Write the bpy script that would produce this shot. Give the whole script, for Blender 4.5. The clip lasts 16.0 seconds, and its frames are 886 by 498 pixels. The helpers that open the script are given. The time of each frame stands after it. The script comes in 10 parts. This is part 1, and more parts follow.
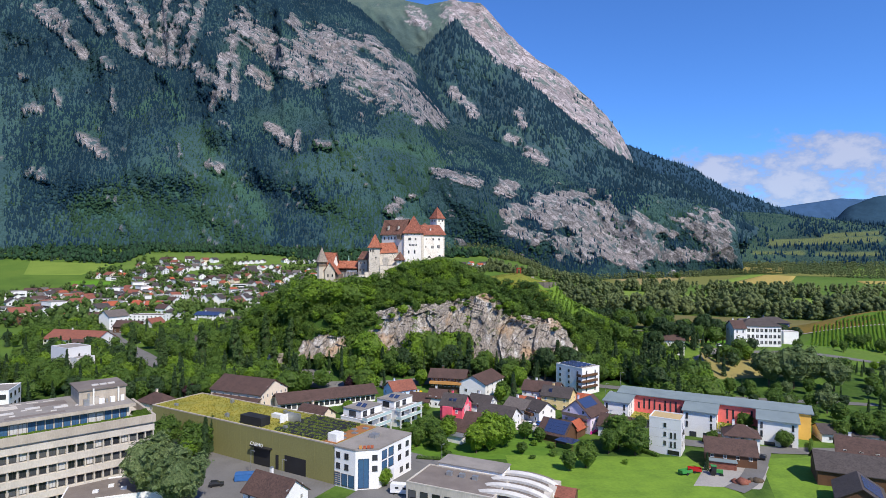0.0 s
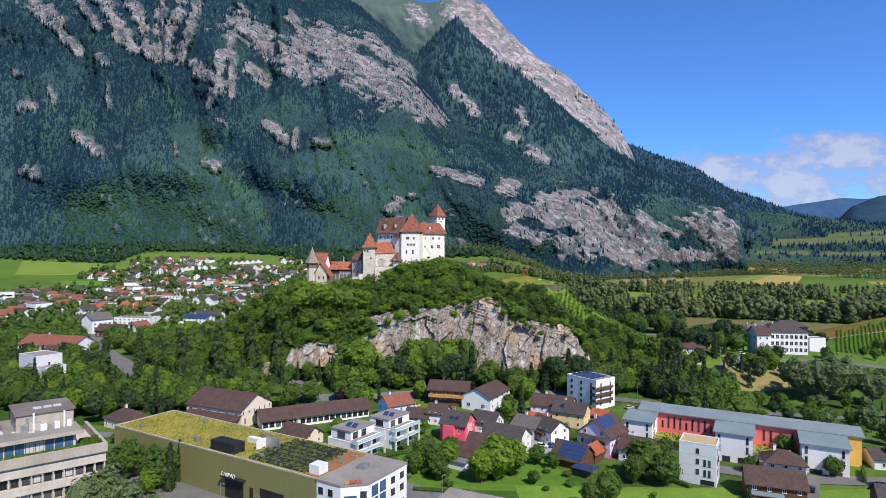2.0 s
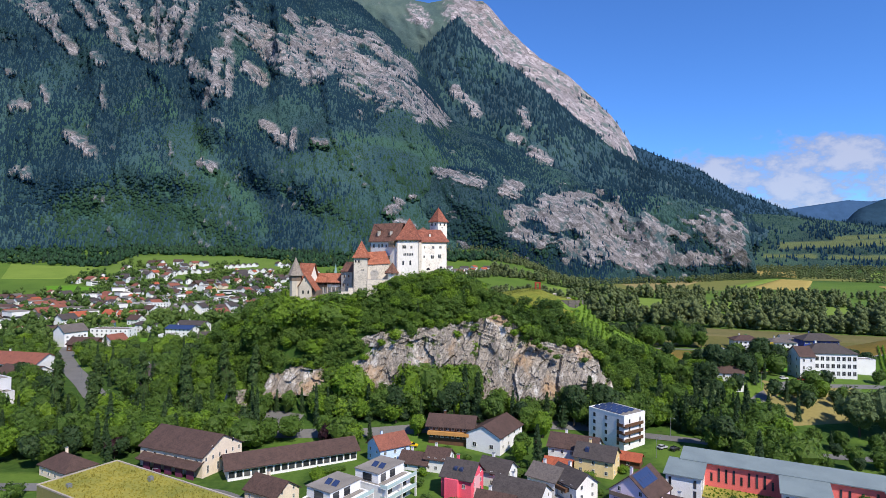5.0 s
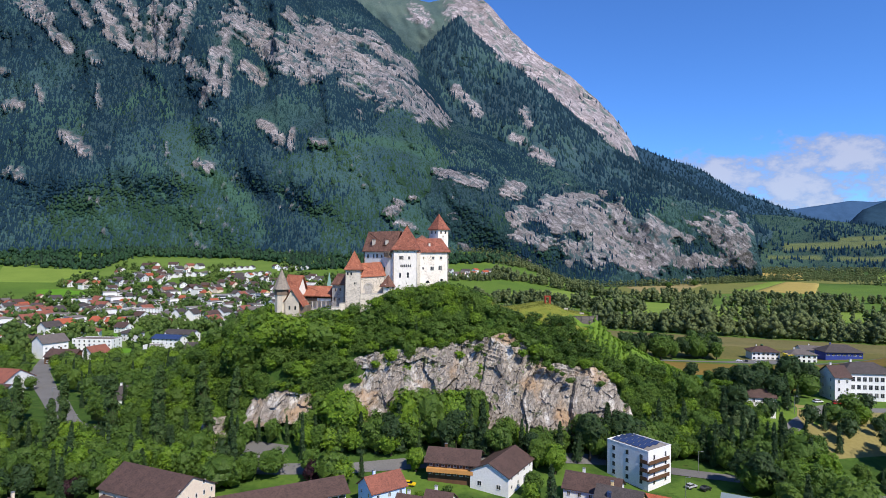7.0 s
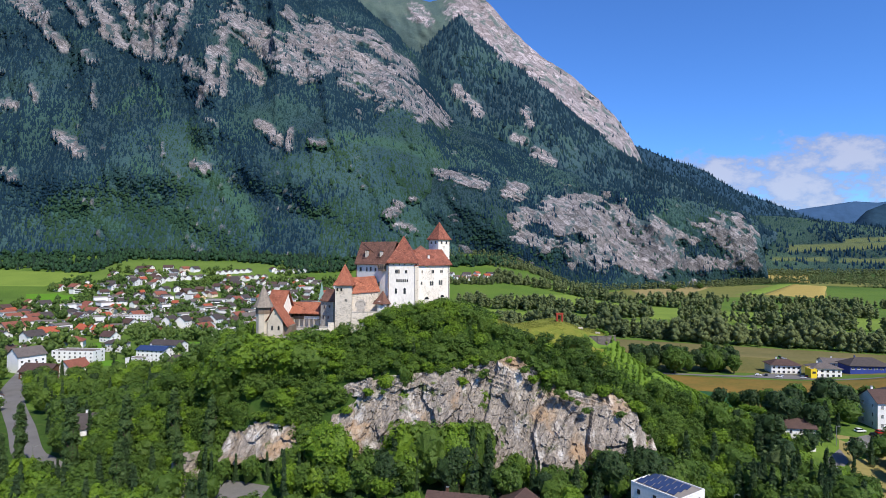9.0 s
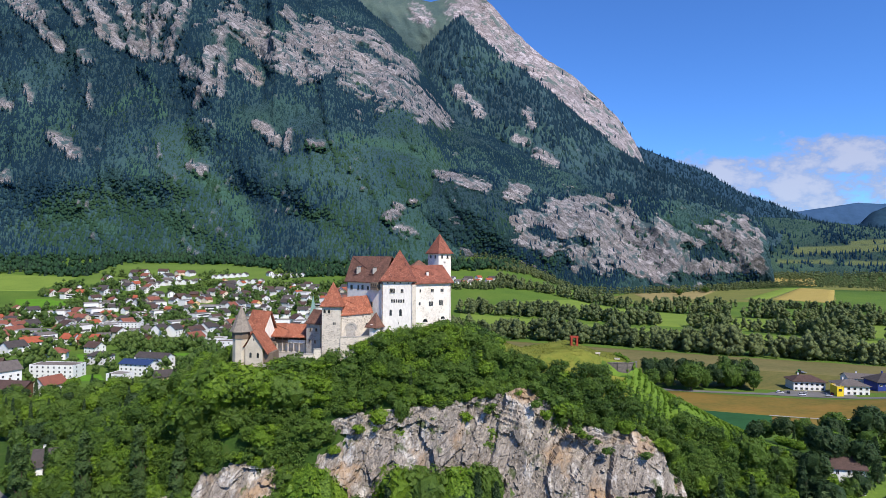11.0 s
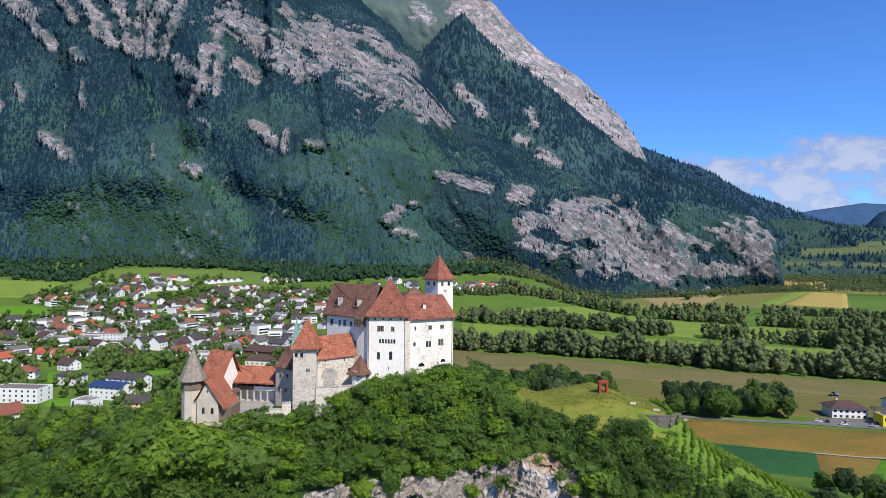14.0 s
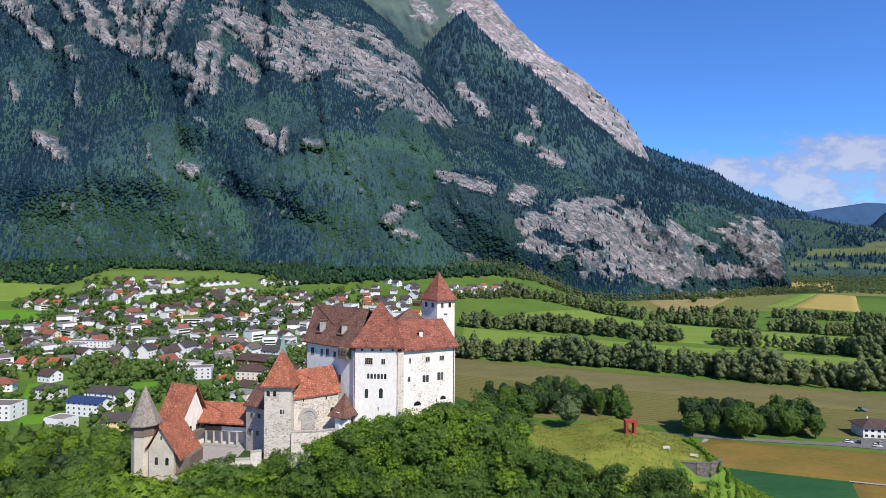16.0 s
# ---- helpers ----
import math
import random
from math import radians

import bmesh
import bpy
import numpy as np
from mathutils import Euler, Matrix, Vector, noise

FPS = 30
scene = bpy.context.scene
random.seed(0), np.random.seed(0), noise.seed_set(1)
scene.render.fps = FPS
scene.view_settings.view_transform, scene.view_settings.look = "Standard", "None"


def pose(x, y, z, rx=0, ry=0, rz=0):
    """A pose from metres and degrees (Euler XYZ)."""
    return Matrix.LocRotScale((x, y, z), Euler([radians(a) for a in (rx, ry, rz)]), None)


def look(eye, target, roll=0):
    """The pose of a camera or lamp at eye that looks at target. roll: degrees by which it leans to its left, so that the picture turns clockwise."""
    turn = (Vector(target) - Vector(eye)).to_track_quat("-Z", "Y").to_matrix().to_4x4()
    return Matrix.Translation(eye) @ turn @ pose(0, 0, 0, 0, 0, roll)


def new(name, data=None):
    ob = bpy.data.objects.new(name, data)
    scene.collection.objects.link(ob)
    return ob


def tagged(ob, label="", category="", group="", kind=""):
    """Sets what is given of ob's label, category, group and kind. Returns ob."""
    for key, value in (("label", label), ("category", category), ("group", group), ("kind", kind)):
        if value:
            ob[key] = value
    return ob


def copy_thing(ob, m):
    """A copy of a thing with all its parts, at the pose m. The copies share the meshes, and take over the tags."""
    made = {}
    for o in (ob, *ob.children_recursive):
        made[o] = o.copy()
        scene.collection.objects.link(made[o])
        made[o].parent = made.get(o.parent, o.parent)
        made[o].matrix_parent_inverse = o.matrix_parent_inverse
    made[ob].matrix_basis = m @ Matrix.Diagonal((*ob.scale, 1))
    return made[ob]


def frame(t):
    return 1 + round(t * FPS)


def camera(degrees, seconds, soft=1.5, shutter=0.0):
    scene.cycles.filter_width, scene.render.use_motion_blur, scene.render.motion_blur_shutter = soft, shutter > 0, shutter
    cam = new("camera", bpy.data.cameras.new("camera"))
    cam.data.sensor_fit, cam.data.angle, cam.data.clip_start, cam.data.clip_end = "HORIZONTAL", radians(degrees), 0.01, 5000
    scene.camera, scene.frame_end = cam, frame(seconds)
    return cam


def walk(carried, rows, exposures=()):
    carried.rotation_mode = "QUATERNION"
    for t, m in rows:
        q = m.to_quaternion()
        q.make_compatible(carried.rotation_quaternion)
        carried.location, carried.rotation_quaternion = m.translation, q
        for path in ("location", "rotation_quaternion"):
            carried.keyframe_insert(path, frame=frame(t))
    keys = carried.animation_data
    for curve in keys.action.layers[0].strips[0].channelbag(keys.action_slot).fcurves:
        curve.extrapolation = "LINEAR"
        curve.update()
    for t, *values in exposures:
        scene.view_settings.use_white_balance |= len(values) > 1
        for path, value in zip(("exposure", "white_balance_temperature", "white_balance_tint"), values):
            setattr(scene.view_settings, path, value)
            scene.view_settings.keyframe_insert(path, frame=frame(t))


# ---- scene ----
cam = camera(73.74, 16.0, 0.75)
METRES, EYE, TILT, LEAN, TURN = 210.0, 70.0, 0.0, 0.0, 0.0
ROWS = [
    (0.0, 0.0000, 0.0000, 0.0000, -0.000, 0.286, -0.33),
    (0.5, -0.0003, 0.0304, 0.0003, 0.008, 0.277, -0.34),
    (1.0, -0.0003, 0.0611, 0.0008, 0.017, 0.252, -0.34),
    (1.5, -0.0004, 0.0923, 0.0009, 0.025, 0.260, -0.35),
    (2.0, -0.0004, 0.1237, 0.0017, 0.034, 0.244, -0.37),
    (2.5, -0.0005, 0.1548, 0.0038, 0.059, 0.269, -0.38),
    (3.0, -0.0005, 0.1858, 0.0066, 0.067, 0.311, -0.4),
    (3.5, -0.0008, 0.2165, 0.0095, 0.076, 0.370, -0.41),
    (4.0, -0.0011, 0.2468, 0.0128, 0.109, 0.386, -0.42),
    (6.5, -0.0024, 0.3966, 0.0399, 0.193, 0.420, -0.48),
    (7.0, -0.0027, 0.4276, 0.0454, 0.210, 0.412, -0.48),
    (7.5, -0.0028, 0.4585, 0.0512, 0.227, 0.412, -0.48),
    (8.0, -0.0031, 0.4893, 0.0572, 0.244, 0.420, -0.48),
    (8.5, -0.0032, 0.5201, 0.0633, 0.260, 0.428, -0.49),
    (9.0, -0.0034, 0.5510, 0.0695, 0.277, 0.437, -0.48),
    (11.5, -0.0039, 0.7032, 0.1023, 0.386, 0.521, -0.51),
    (12.0, -0.0039, 0.7340, 0.1086, 0.403, 0.504, -0.51),
    (12.5, -0.0043, 0.7647, 0.1151, 0.428, 0.504, -0.51),
    (13.0, -0.0043, 0.7953, 0.1218, 0.445, 0.512, -0.51),
    (13.5, -0.0044, 0.8259, 0.1283, 0.462, 0.496, -0.51),
    (14.0, -0.0041, 0.8569, 0.1347, 0.487, 0.496, -0.5),
    (14.5, -0.0040, 0.8874, 0.1414, 0.529, 0.479, -0.5),
    (15.0, -0.0040, 0.9181, 0.1479, 0.546, 0.454, -0.49),
    (15.5, -0.0039, 0.9488, 0.1541, 0.580, 0.437, -0.49),
    (16.0, -0.0037, 0.9791, 0.1564, 0.613, 0.437, -0.49),
]
walk(cam, [(t, pose(0, 0, EYE, TILT, LEAN, TURN) @ pose(METRES * x, METRES * y, METRES * z, 90 + pitch, roll, yaw)) for t, x, y, z, yaw, pitch, roll in ROWS],
     exposures=[(0.0, 0.20, 6400, 10), (16.0, 0.20, 6400, 10)])

# ---- sky, sun and exposure ----
SUN_AZ, SUN_EL = 148.0, 48.0          # degrees clockwise from +y, and above the horizon
world = bpy.data.worlds.new("sky_world")
scene.world = world
world.use_nodes = True
_wn, _wl = world.node_tree.nodes, world.node_tree.links
_bg = _wn["Background"]
_sky = _wn.new("ShaderNodeTexSky")
_sky.sky_type, _sky.sun_disc = "NISHITA", False
_sky.sun_elevation, _sky.sun_rotation = radians(SUN_EL), radians(SUN_AZ)
_sky.altitude, _sky.air_density, _sky.dust_density, _sky.ozone_density = 1500, 1.0, 0.1, 6.0
_bg.inputs["Strength"].default_value = 0.113

# fair-weather clouds low over the valley's end
_tc, _sep, _map = _wn.new("ShaderNodeTexCoord"), _wn.new("ShaderNodeSeparateXYZ"), _wn.new("ShaderNodeMapping")
_wl.new(_tc.outputs["Generated"], _sep.inputs[0]), _wl.new(_tc.outputs["Generated"], _map.inputs[0])
_map.inputs["Scale"].default_value, _map.inputs["Location"].default_value = (1.0, 1.0, 1.7), (0.31, 0.0, 0.07)
_cn = _wn.new("ShaderNodeTexNoise")
_cn.inputs["Scale"].default_value, _cn.inputs["Detail"].default_value, _cn.inputs["Roughness"].default_value = 13.0, 12.0, 0.62
_wl.new(_map.outputs[0], _cn.inputs[0])


def _range(source, a, b, c, d):
    n = _wn.new("ShaderNodeMapRange")
    n.interpolation_type = "SMOOTHSTEP"
    for i, v in enumerate((a, b, c, d)):
        n.inputs[1 + i].default_value = v
    _wl.new(source, n.inputs[0])
    return n.outputs[0]


def _maths(op, a, b):
    n = _wn.new("ShaderNodeMath")
    n.operation = op
    for i, v in enumerate((a, b)):
        if isinstance(v, float):
            n.inputs[i].default_value = v
        else:
            _wl.new(v, n.inputs[i])
    return n.outputs[0]


_low = _range(_sep.outputs["Z"], 0.125, 0.215, 1.0, 0.0)
_dens = _maths("ADD", _cn.outputs[0], _maths("MULTIPLY", _maths("SUBTRACT", _low, 0.66), 0.42))
_veil = _range(_dens, 0.47, 0.62, 0.0, 0.74)
_mix = _wn.new("ShaderNodeMix")
_mix.data_type = "RGBA"
_tint = _wn.new("ShaderNodeMix")
_tint.data_type, _tint.blend_type = "RGBA", "MULTIPLY"
_tint.inputs[0].default_value, _tint.inputs[7].default_value = 1.0, (0.71, 1.08, 1.55, 1)
_wl.new(_sky.outputs[0], _tint.inputs[6])
_wl.new(_veil, _mix.inputs[0]), _wl.new(_tint.outputs[2], _mix.inputs[6])
_puff = _wn.new("ShaderNodeMix")
_puff.data_type = "RGBA"
_puff.inputs[6].default_value, _puff.inputs[7].default_value = (2.9, 3.3, 4.7, 1), (4.8, 4.7, 5.2, 1)
_wl.new(_range(_dens, 0.56, 0.70, 0.0, 1.0), _puff.inputs[0])
_wl.new(_puff.outputs[2], _mix.inputs[7])
_wl.new(_mix.outputs[2], _bg.inputs["Color"])

sun_data = bpy.data.lights.new("sun", "SUN")
sun_data.energy, sun_data.angle, sun_data.color = 5.0, radians(0.53), (1.0, 0.92, 0.80)
sun = new("sun", sun_data)
_sd = Vector((math.sin(radians(SUN_AZ)) * math.cos(radians(SUN_EL)), math.cos(radians(SUN_AZ)) * math.cos(radians(SUN_EL)), math.sin(radians(SUN_EL))))
sun.matrix_world = look(_sd * 900, (0, 0, 0))


# ---- materials ----
def node_mat(name, rough=0.8, metal=0.0, spec=0.3):
    m = bpy.data.materials.new(name)
    m.use_nodes = True
    b = m.node_tree.nodes["Principled BSDF"]
    b.inputs["Roughness"].default_value = rough
    b.inputs["Metallic"].default_value = metal
    b.inputs["Specular IOR Level"].default_value = spec
    return m, m.node_tree.nodes, m.node_tree.links, b


def ramp(nt, links, source, stops):
    r = nt.new("ShaderNodeValToRGB")
    e = r.color_ramp.elements
    while len(e) < len(stops):
        e.new(0.5)
    for el, (p, c) in zip(e, stops):
        el.position, el.color = p, (*c, 1)
    links.new(source, r.inputs[0])
    return r.outputs[0]


def tex(nt, links, kind, scale, detail=4.0, stretch=(1, 1, 1), coords="Object", rough=0.6, turn=0.0):
    tc, mp = nt.new("ShaderNodeTexCoord"), nt.new("ShaderNodeMapping")
    mp.vector_type = "TEXTURE"
    mp.inputs["Rotation"].default_value = (0, radians(turn), 0)
    mp.inputs["Scale"].default_value = tuple(1 / v for v in stretch)
    links.new(tc.outputs[coords], mp.inputs[0])
    n = nt.new("ShaderNodeTexNoise" if kind == "noise" else "ShaderNodeTexVoronoi" if kind == "cell" else "ShaderNodeTexWave")
    n.inputs["Scale"].default_value = scale
    if kind != "cell":
        n.inputs["Detail"].default_value = detail
    if kind == "noise":
        n.inputs["Roughness"].default_value = rough
    links.new(mp.outputs[0], n.inputs[0])
    return n.outputs[0] if kind != "cell" else n.outputs["Distance"]


def mixed(nt, links, fac, a, b, mode="MIX"):
    n = nt.new("ShaderNodeMix")
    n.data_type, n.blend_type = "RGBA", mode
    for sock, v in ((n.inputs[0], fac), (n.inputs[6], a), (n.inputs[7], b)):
        if isinstance(v, (int, float)):
            sock.default_value = v
        elif isinstance(v, tuple):
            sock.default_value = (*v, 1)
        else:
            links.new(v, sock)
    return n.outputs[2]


def bump(nt, links, bsdf, height, strength, dist):
    n = nt.new("ShaderNodeBump")
    n.inputs["Strength"].default_value, n.inputs["Distance"].default_value = strength, dist
    links.new(height, n.inputs["Height"])
    links.new(n.outputs[0], bsdf.inputs["Normal"])


def shade(c, k):
    return tuple(max(0.0, min(1.0, v * k)) for v in c)


def surface(name, colour, colour2=None, scale=0.6, fine=6.0, rough=0.8, metal=0.0, relief=0.3, depth=0.02, island=0.0, spec=0.3, stretch=(1, 1, 1)):
    """Weathered paint, plaster, tile, wood or earth: stains at a large scale and grain at a small one."""
    m, nt, lk, b = node_mat(name, rough, metal, spec)
    c2 = colour2 or shade(colour, 0.72)
    big, small = tex(nt, lk, "noise", scale, 5, stretch), tex(nt, lk, "noise", fine, 4, stretch)
    col = ramp(nt, lk, big, [(0.32, c2), (0.62, colour)])
    col = mixed(nt, lk, 0.35, col, ramp(nt, lk, small, [(0.3, shade(colour, 0.6)), (0.7, shade(colour, 1.2))]))
    if island:
        g = nt.new("ShaderNodeNewGeometry")
        col = mixed(nt, lk, island, col, ramp(nt, lk, g.outputs["Random Per Island"], [(0.0, shade(colour, 0.45)), (0.5, colour), (1.0, shade(colour2 or colour, 1.35))]))
    lk.new(col, b.inputs["Base Color"])
    bump(nt, lk, b, small, relief, depth)
    return m


def rows_mat(name, colour, colour2, pitch, axis=2, rough=0.8, depth=0.03, streak=0.4):
    """Roof tiles, boards or sheets: fine courses across the surface, with uneven colour from piece to piece."""
    m, nt, lk, b = node_mat(name, rough)
    tc, mp = nt.new("ShaderNodeTexCoord"), nt.new("ShaderNodeMapping")
    lk.new(tc.outputs["Object"], mp.inputs[0])
    mp.inputs["Scale"].default_value = (1 / pitch, 1 / pitch, 1 / pitch)
    v = nt.new("ShaderNodeTexVoronoi")
    v.inputs["Scale"].default_value = 1.0
    lk.new(mp.outputs[0], v.inputs[0])
    big = tex(nt, lk, "noise", 0.35, 5)
    col = ramp(nt, lk, big, [(0.3, colour2), (0.65, colour)])
    sep = nt.new("ShaderNodeSeparateColor")
    lk.new(v.outputs["Color"], sep.inputs[0])
    piece = ramp(nt, lk, sep.outputs[0], [(0.0, shade(colour2, 0.65)), (0.5, colour), (1.0, shade(colour, 1.35))])
    lk.new(mixed(nt, lk, streak, col, piece), b.inputs["Base Color"])
    bump(nt, lk, b, v.outputs["Distance"], 0.5, depth)
    return m


def tile_mat(name, colour, dark, pale, pitch):
    """Old clay tiles: every tile its own tone, some bleached, some mossy, laid in courses with painted shadow lines."""
    m, nt, lk, b = node_mat(name, 0.85, spec=0.2)
    tc, mp = nt.new("ShaderNodeTexCoord"), nt.new("ShaderNodeMapping")
    lk.new(tc.outputs["Object"], mp.inputs[0])
    mp.inputs["Scale"].default_value = (1 / pitch, 1 / pitch, 1.0 / pitch)
    v, e = nt.new("ShaderNodeTexVoronoi"), nt.new("ShaderNodeTexVoronoi")
    e.feature = "DISTANCE_TO_EDGE"
    for q in (v, e):
        q.inputs["Scale"].default_value, q.inputs["Randomness"].default_value = 1.0, 0.7
        lk.new(mp.outputs[0], q.inputs[0])
    sep, at = nt.new("ShaderNodeSeparateColor"), nt.new("ShaderNodeSeparateXYZ")
    lk.new(v.outputs["Color"], sep.inputs[0]), lk.new(tc.outputs["Object"], at.inputs[0])
    c = ramp(nt, lk, sep.outputs[0], [(0.0, shade(dark, 0.6)), (0.3, shade(colour, 0.75)), (0.6, colour), (0.86, shade(colour, 1.3)), (1.0, pale)])
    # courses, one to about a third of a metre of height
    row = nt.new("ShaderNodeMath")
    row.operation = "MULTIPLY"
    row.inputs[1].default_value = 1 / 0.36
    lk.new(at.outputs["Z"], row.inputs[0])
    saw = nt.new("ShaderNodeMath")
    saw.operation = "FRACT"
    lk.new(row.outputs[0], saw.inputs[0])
    # dark band at the foot of each course: its lap shadow as colour
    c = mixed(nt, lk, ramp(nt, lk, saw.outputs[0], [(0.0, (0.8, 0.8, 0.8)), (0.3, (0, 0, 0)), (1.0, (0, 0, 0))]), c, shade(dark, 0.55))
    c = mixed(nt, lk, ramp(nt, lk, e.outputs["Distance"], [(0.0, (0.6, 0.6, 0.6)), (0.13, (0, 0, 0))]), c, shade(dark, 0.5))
    big = tex(nt, lk, "noise", 0.35, 7, rough=0.7)
    c = mixed(nt, lk, 0.4, c, ramp(nt, lk, big, [(0.36, shade(dark, 0.8)), (0.5, colour), (0.62, shade(colour, 1.35))]))
    lk.new(c, b.inputs["Base Color"])
    bump(nt, lk, b, e.outputs["Distance"], 0.7, 0.12)
    return m


def leaf_mat(name, dark, light, rough=0.6, gloss=0.25, grain=3.6, gaps=0.45, spray=0.5, stand=0.005, stands=0.5, mottle=0.55):
    """Foliage: every spray a little different, every tree and stand too; some light passes through."""
    m, nt, lk, b = node_mat(name, rough, 0, gloss)
    g, oi = nt.new("ShaderNodeNewGeometry"), nt.new("ShaderNodeObjectInfo")
    mid = tuple((a + c) / 2 for a, c in zip(dark, light))
    warm = shade((light[0] * 1.2, light[1] * 1.05, light[2]), 1.1)
    one = ramp(nt, lk, g.outputs["Random Per Island"], [(0.0, dark), (0.55, mid), (1.0, light)])
    tone = nt.new("ShaderNodeAttribute")
    tone.attribute_name = "tone"
    whole = nt.new("ShaderNodeMath")
    whole.operation = "ADD"
    lk.new(oi.outputs["Random"], whole.inputs[0]), lk.new(tone.outputs["Fac"], whole.inputs[1])
    own = nt.new("ShaderNodeMath")
    own.operation = "FRACT"
    lk.new(whole.outputs[0], own.inputs[0])
    cool = (dark[0] * 0.75, dark[1] * 0.85, dark[2] * 1.35)
    two = ramp(nt, lk, own.outputs[0], [(0.0, cool), (0.3, shade(dark, 1.15)), (0.6, mid), (0.86, light), (1.0, warm)])
    three = ramp(nt, lk, tex(nt, lk, "noise", 0.11, 2), [(0.36, dark), (0.5, mid), (0.64, warm)])
    four = ramp(nt, lk, tex(nt, lk, "noise", stand, 5), [(0.42, shade(dark, 0.7)), (0.5, mid), (0.58, warm)])
    col = mixed(nt, lk, spray, mixed(nt, lk, 0.32, two, three), one)
    col = mixed(nt, lk, stands, col, four)
    fine = tex(nt, lk, "noise", grain, 3, rough=0.7)
    col = mixed(nt, lk, mottle, col, ramp(nt, lk, fine, [(0.40, shade(dark, 0.55)), (0.52, mid), (0.66, warm)]))
    lk.new(col, b.inputs["Base Color"])
    t = nt.new("ShaderNodeBsdfTranslucent")
    lk.new(col, t.inputs["Color"])
    mx = nt.new("ShaderNodeMixShader")
    mx.inputs[0].default_value = 0.36
    lk.new(b.outputs[0], mx.inputs[1]), lk.new(t.outputs[0], mx.inputs[2])
    # ragged leaf edges: gaps between the leaves of a spray
    gap = nt.new("ShaderNodeMath")
    gap.operation = "LESS_THAN"
    gap.inputs[1].default_value = gaps
    lk.new(tex(nt, lk, "noise", grain * 1.6, 2, rough=0.6), gap.inputs[0])
    clear_, out = nt.new("ShaderNodeBsdfTransparent"), nt.new("ShaderNodeMixShader")
    lk.new(gap.outputs[0], out.inputs[0]), lk.new(mx.outputs[0], out.inputs[1]), lk.new(clear_.outputs[0], out.inputs[2])
    lk.new(out.outputs[0], nt["Material Output"].inputs["Surface"])
    return m


def cells(nt, links, scale, stretch, turn):
    """Broken rock: blocks of differing grey with dark cracks between them."""
    tc, mp = nt.new("ShaderNodeTexCoord"), nt.new("ShaderNodeMapping")
    mp.vector_type = "TEXTURE"
    mp.inputs["Rotation"].default_value, mp.inputs["Scale"].default_value = (0, radians(turn), 0), tuple(1 / v for v in stretch)
    links.new(tc.outputs["Object"], mp.inputs[0])
    warp = nt.new("ShaderNodeTexNoise")
    warp.inputs["Scale"].default_value, warp.inputs["Detail"].default_value = scale * 1.5, 5
    links.new(mp.outputs[0], warp.inputs[0])
    add = nt.new("ShaderNodeVectorMath")
    add.operation = "MULTIPLY_ADD"
    add.inputs[1].default_value = (1.1 / scale,) * 3
    links.new(warp.outputs["Color"], add.inputs[0]), links.new(mp.outputs[0], add.inputs[2])
    v, e = nt.new("ShaderNodeTexVoronoi"), nt.new("ShaderNodeTexVoronoi")
    e.feature = "DISTANCE_TO_EDGE"
    for q in (v, e):
        q.inputs["Scale"].default_value = scale
        links.new(add.outputs[0], q.inputs[0])
    sep = nt.new("ShaderNodeSeparateColor")
    links.new(v.outputs["Color"], sep.inputs[0])
    tone = ramp(nt, links, sep.outputs[0], [(0.0, (0.55, 0.53, 0.5)), (0.5, (0.95, 0.93, 0.9)), (1.0, (1.45, 1.4, 1.35))])
    crack = ramp(nt, links, e.outputs["Distance"], [(0.0, (0.28, 0.26, 0.24)), (0.09, (1, 1, 1))])
    return mixed(nt, links, 1.0, tone, crack, "MULTIPLY")


